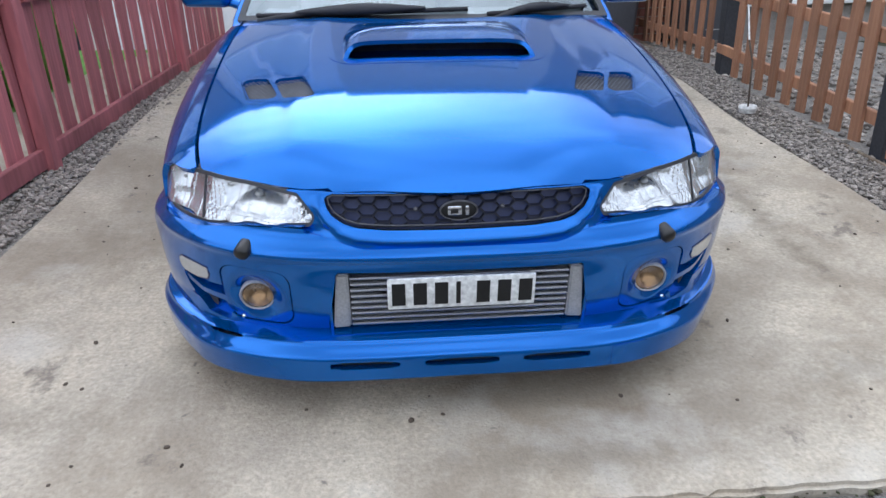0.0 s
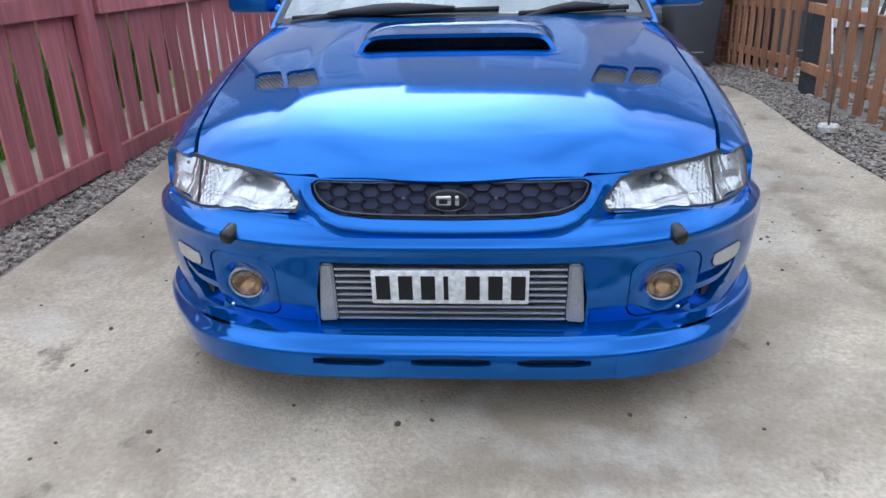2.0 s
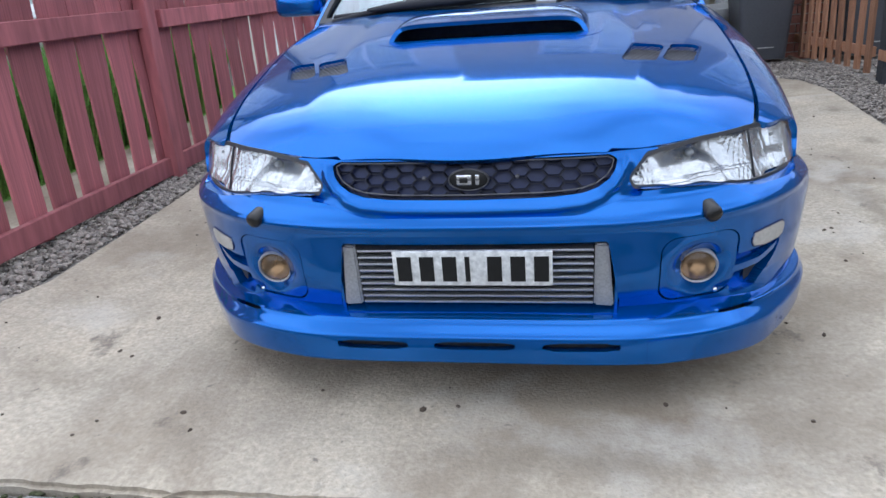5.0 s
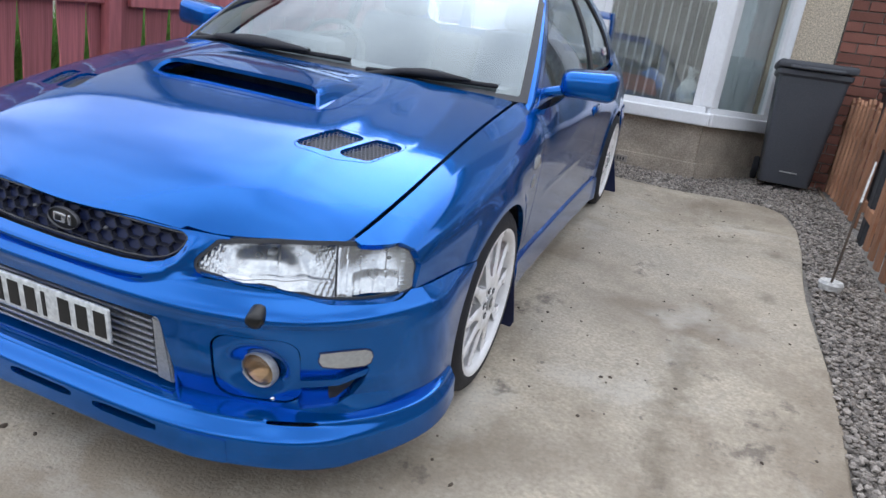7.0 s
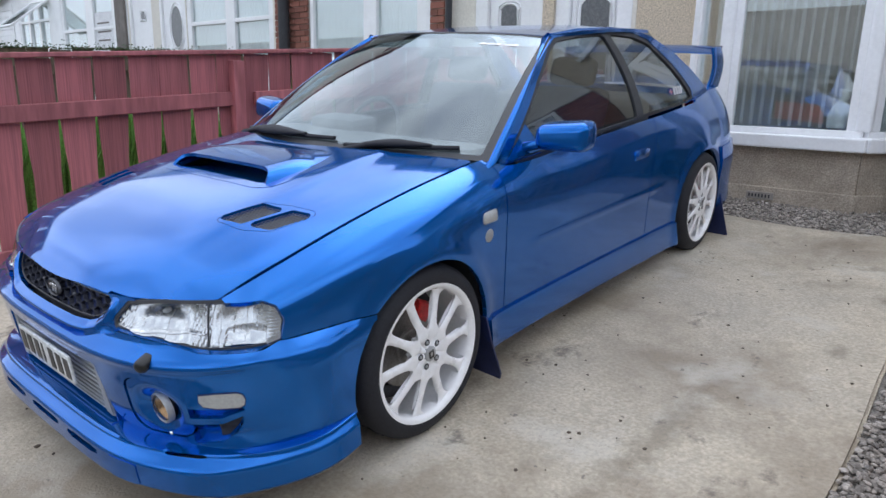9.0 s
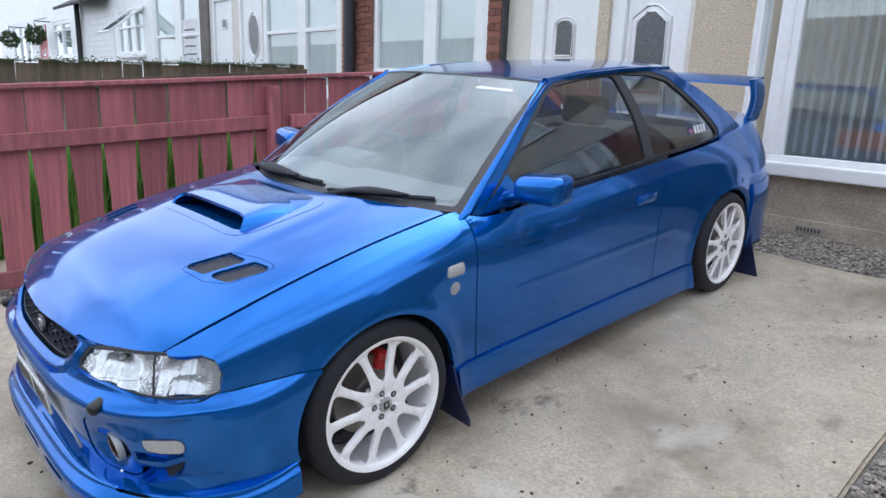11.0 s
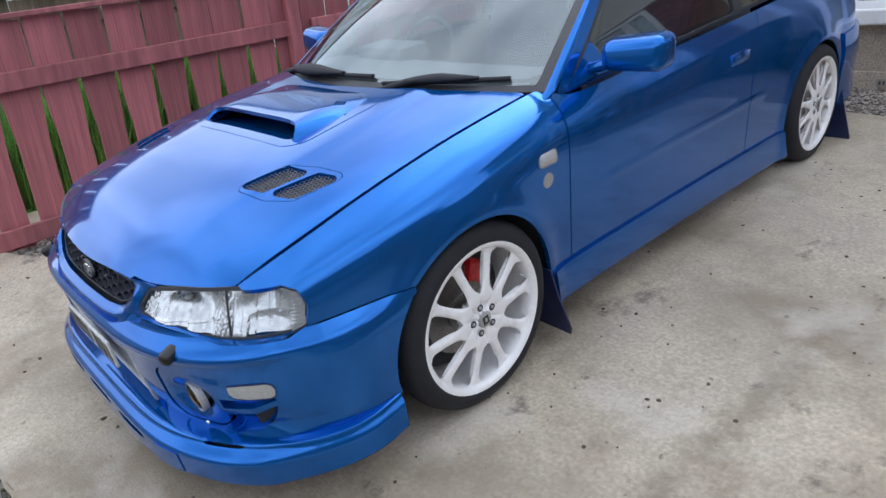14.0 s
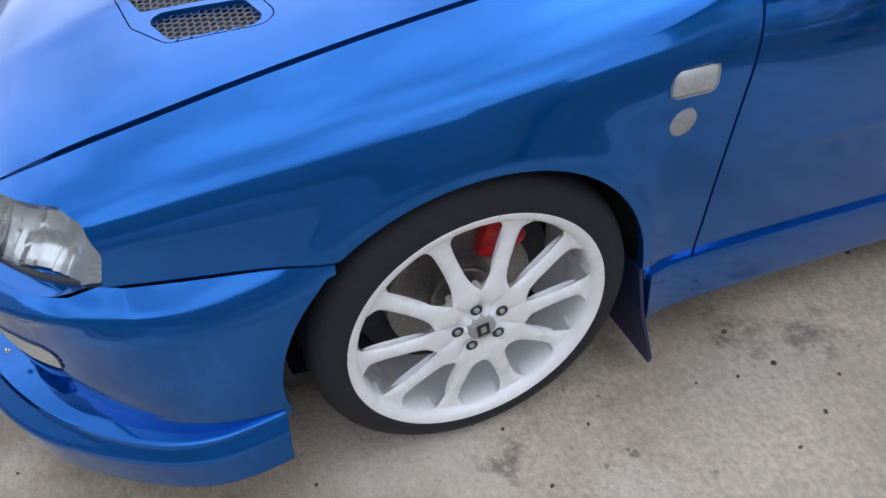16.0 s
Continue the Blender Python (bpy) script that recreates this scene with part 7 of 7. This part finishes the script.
# wheels
def build_wheel(m, label, back, phase=0.0):
    """Axle along x, outer face at +x."""
    w = new("wheel")
    w.parent = car
    w.matrix_basis = m
    w["label"] = label
    prof = [(0.236, 0.010), (0.247, 0.020), (0.260, 0.0235), (0.273, 0.020), (0.288, 0.014), (0.300, 0.004), (0.3075, -0.012), (0.310, -0.04), (0.310, -0.15), (0.3075, -0.18), (0.292, -0.2), (0.262, -0.205), (0.242, -0.2), (0.23, -0.185)]
    v, f = lathe(prof, 96)
    v = np.array(v)
    put("tyre", mesh_of("tyre", v, f, True, 70), RUBBER, w, "low profile black tyre")
    bm = bmesh.new()
    for k in range(72):
        a = 2 * math.pi * k / 72
        mm = Matrix.Rotation(a, 4, "X")
        for s in (0, 1):
            box_into(bm, (-0.062 - 0.075 * s, -0.0045, 0.308), (-0.034 - 0.075 * s, 0.0045, 0.3108), 0, mm @ pose(0, 0, 0, 0, 0, 14 if s else -14))
    tagged(put("tread", from_bm(bm, "tread"), RUBBER, w, "tread blocks"), kind="stuff")
    prof = [(0.234, -0.18), (0.234, -0.1), (0.2262, -0.034), (0.2255, 0.004), (0.231, 0.015), (0.2385, 0.021), (0.2475, 0.021), (0.2525, 0.014), (0.2515, -0.002)]
    v, f = lathe(prof, 96)
    put("rim", mesh_of("rim", v, f, True, 50), WHITE_RIM, w, "white painted rim")
    # ten spokes, each a sector that flares into the hub and the rim
    def spoke_half(r):
        return np.minimum(0.0149 + 0.06 * np.exp(-(r - 0.070) / 0.0145) + 0.05 * np.exp(-(0.236 - r) / 0.012), r * math.pi / 10)

    def spoke_fn(u, r):
        half = spoke_half(r)
        a = u * half / r
        face = 0.016 - 0.012 * np.clip((r - 0.06) / 0.165, 0, 1)**1.3 - 0.006 * np.exp(-((r - 0.046) / 0.013)**2) - 0.007 * np.abs(u)**3 * np.clip((0.028 - half) / 0.01, 0, 1)
        return face, r * np.sin(a), r * np.cos(a)
    spoke = sheet("spoke", spoke_fn, np.linspace(-1, 1, 13), np.concatenate([np.linspace(0.026, 0.06, 6)[:-1], np.linspace(0.06, 0.11, 14)[:-1], np.linspace(0.11, 0.2, 8)[:-1], np.linspace(0.2, 0.227, 10)]), WHITE_RIM, w, None, 0.03, sharp=50)
    me = spoke.data
    spoke.matrix_basis = Matrix.Rotation(phase, 4, "X")
    for k in range(1, 10):
        put("spoke", me, WHITE_RIM, w, "", Matrix.Rotation(phase + 2 * math.pi * k / 10, 4, "X"))
    v, f = lathe([(0.0, 0.022), (0.022, 0.021), (0.0265, 0.018), (0.028, 0.004)], 32)
    cap = put("centre_cap", mesh_of("centre_cap", v, f, True, 40), GREYM, w, "grey centre cap with dark emblem")
    part("emblem", box((0.0215, -0.012, -0.014), (0.0228, 0.012, 0.014), 0.0), INK, cap, "dark plain emblem")
    part("emblem_inset", box((0.0227, -0.005, -0.007), (0.0236, 0.005, 0.008), 0.0), GREYM, cap)
    for k in range(5):
        a = 2 * math.pi * k / 5 + 0.4
        at_hub = (0.0125, 0.046 * math.cos(a), 0.046 * math.sin(a))
        v, f = lathe([(0.0, 0.0), (0.009, 0.0), (0.0108, 0.0022), (0.0118, 0.0)], 18)
        nut = put("lug_nut", mesh_of("lug_nut", [(p + at_hub[0], q + at_hub[1], r + at_hub[2]) for p, q, r in v], f, True, 40), DARK, w, "dark recessed wheel nut")
        v, f = lathe([(0.0, 0.005), (0.004, 0.0045), (0.0058, 0.002), (0.0058, -0.002)], 12)
        put("nut_head", mesh_of("nut_head", [(p + at_hub[0], q + at_hub[1], r + at_hub[2]) for p, q, r in v], f, True, 40), GREYM, nut)
    v, f = lathe([(0.06, -0.085), (0.145, -0.085), (0.147, -0.088), (0.147, -0.105), (0.145, -0.108), (0.06, -0.108)], 64)
    put("brake_disc", mesh_of("brake_disc", v, f, True, 40), DISC, w, "steel brake disc")
    v, f = lathe([(0.0, -0.07), (0.055, -0.07), (0.062, -0.075), (0.064, -0.1)], 32)
    put("disc_bell", mesh_of("disc_bell", v, f, True, 40), DISC, w)
    bm = bmesh.new()
    rings = []
    for t in np.linspace(0, 1, 12):
        a = radians(-50 + 50 * t) if back else radians(24 + 32 * t)
        e = 0.5 + 0.5 * math.sin(math.pi * min(1, max(0, t * 1.0)))**0.4
        rings.append([bm.verts.new((xx, rr * math.sin(a), rr * math.cos(a))) for rr, xx in ((0.100, -0.062 - 0.01 * (1 - e)), (0.158, -0.058 - 0.012 * (1 - e)), (0.168, -0.07), (0.168, -0.12), (0.10, -0.12))])
    for r0, r1 in zip(rings, rings[1:]):
        for q in range(5):
            bm.faces.new((r0[q], r0[(q + 1) % 5], r1[(q + 1) % 5], r1[q]))
    bm.faces.new(rings[0])
    bm.faces.new(rings[-1])
    bmesh.ops.bevel(bm, geom=[e for e in bm.edges if e.is_boundary is False and e.calc_face_angle(0) > 0.7], offset=0.004, segments=1, affect="EDGES")
    part("caliper", bm, RED, w, "red brake caliper", 40)
    v, f = lathe([(0.03, -0.12), (0.2, -0.12), (0.2, -0.13)], 32)
    put("backing_plate", mesh_of("backing_plate", v, f), VOID, w)
    return w


TRACK = 0.824
build_wheel(pose(TRACK, 0, WR, 9, 0, 0) @ Matrix.Scale(0.967, 4), "white ten-spoke front wheel with red caliper", False, radians(-24.4))
build_wheel(pose(TRACK, 2.52, WR, -5, 0, 0) @ Matrix.Scale(0.967, 4), "white ten-spoke rear wheel with red caliper", True, radians(-25.8))
build_wheel(pose(-TRACK, 0, WR, 0, 0, 180) @ Matrix.Scale(0.967, 4), "white ten-spoke front wheel with red caliper", False)
build_wheel(pose(-TRACK, 2.52, WR, 0, 0, 180) @ Matrix.Scale(0.967, 4), "white ten-spoke rear wheel with red caliper", True)

# arch liners and mud flaps
for s0 in (-1, 1):
    for yc in (0.0, 2.52):
        v, f = lathe([(0.368, 0.0), (0.368, -0.27), (0.0, -0.27)], 36, "x", (-0.02, 0.52))
        put("arch_liner", mesh_of("arch_liner", [(s0 * (0.832 + a), b + yc, c + WR) for a, b, c in v], f, True, 50), VOID, car)
    for yc in (0.338, 2.865):
        bm = bmesh.new()
        q = [(0.67, 0.040), (0.835, 0.032), (0.85, 0.06), (0.848, 0.20), (0.84, 0.31), (0.69, 0.31)]
        lo = [bm.verts.new((s0 * a, yc + 0.03 * (0.3 - b), b)) for a, b in q]
        hi = [bm.verts.new((s0 * a, yc + 0.008 + 0.03 * (0.3 - b), b)) for a, b in q]
        bm.faces.new(lo)
        bm.faces.new(hi)
        for i in range(6):
            bm.faces.new((lo[i], lo[(i + 1) % 6], hi[(i + 1) % 6], hi[i]))
        part("mud_flap", bm, NAVY, car, "dark blue mud flap")


# the body sits low at the nose and long at the tail: ease every panel into these proportions
EASE_X = (-0.0158, -0.0304, 0.013, -0.0392, -0.015, 0.0087, 0.0292, -0.042, 0.0342, -0.0274)
EASE_Y = (-0.0159, 0.0269, 0.0514, 0.0874, 0.0176, 0.0231, -0.0059, 0.0199, -0.0358, -0.0514)
EASE_Z = (-0.0142, -0.0165, -0.0187, -0.0329, 0.0315, -0.0268, 0.0433, -0.0174, -0.0016, -0.002)


def eased(P):
    y, z = (P[:, 1] - 1.2) / 2, (P[:, 2] - 0.7) / 0.6
    B = np.stack([np.ones_like(y), y, z, y * y, y * z, z * z, y**3, y * y * z, y * z * z, z**3], -1)
    return np.stack([P[:, 0] * (1 + B @ np.array(EASE_X)), P[:, 1] + B @ np.array(EASE_Y), P[:, 2] + B @ np.array(EASE_Z)], -1)


def ease(ob):
    for c in ob.children:
        if c.name.split(".")[0] == "wheel":
            continue
        if c.type == "MESH":
            co = np.zeros(len(c.data.vertices) * 3, np.float32)
            c.data.vertices.foreach_get("co", co)
            c.data.vertices.foreach_set("co", eased(co.reshape(-1, 3).astype(float)).astype(np.float32).ravel())
            c.data.update()
        ease(c)


ease(car)
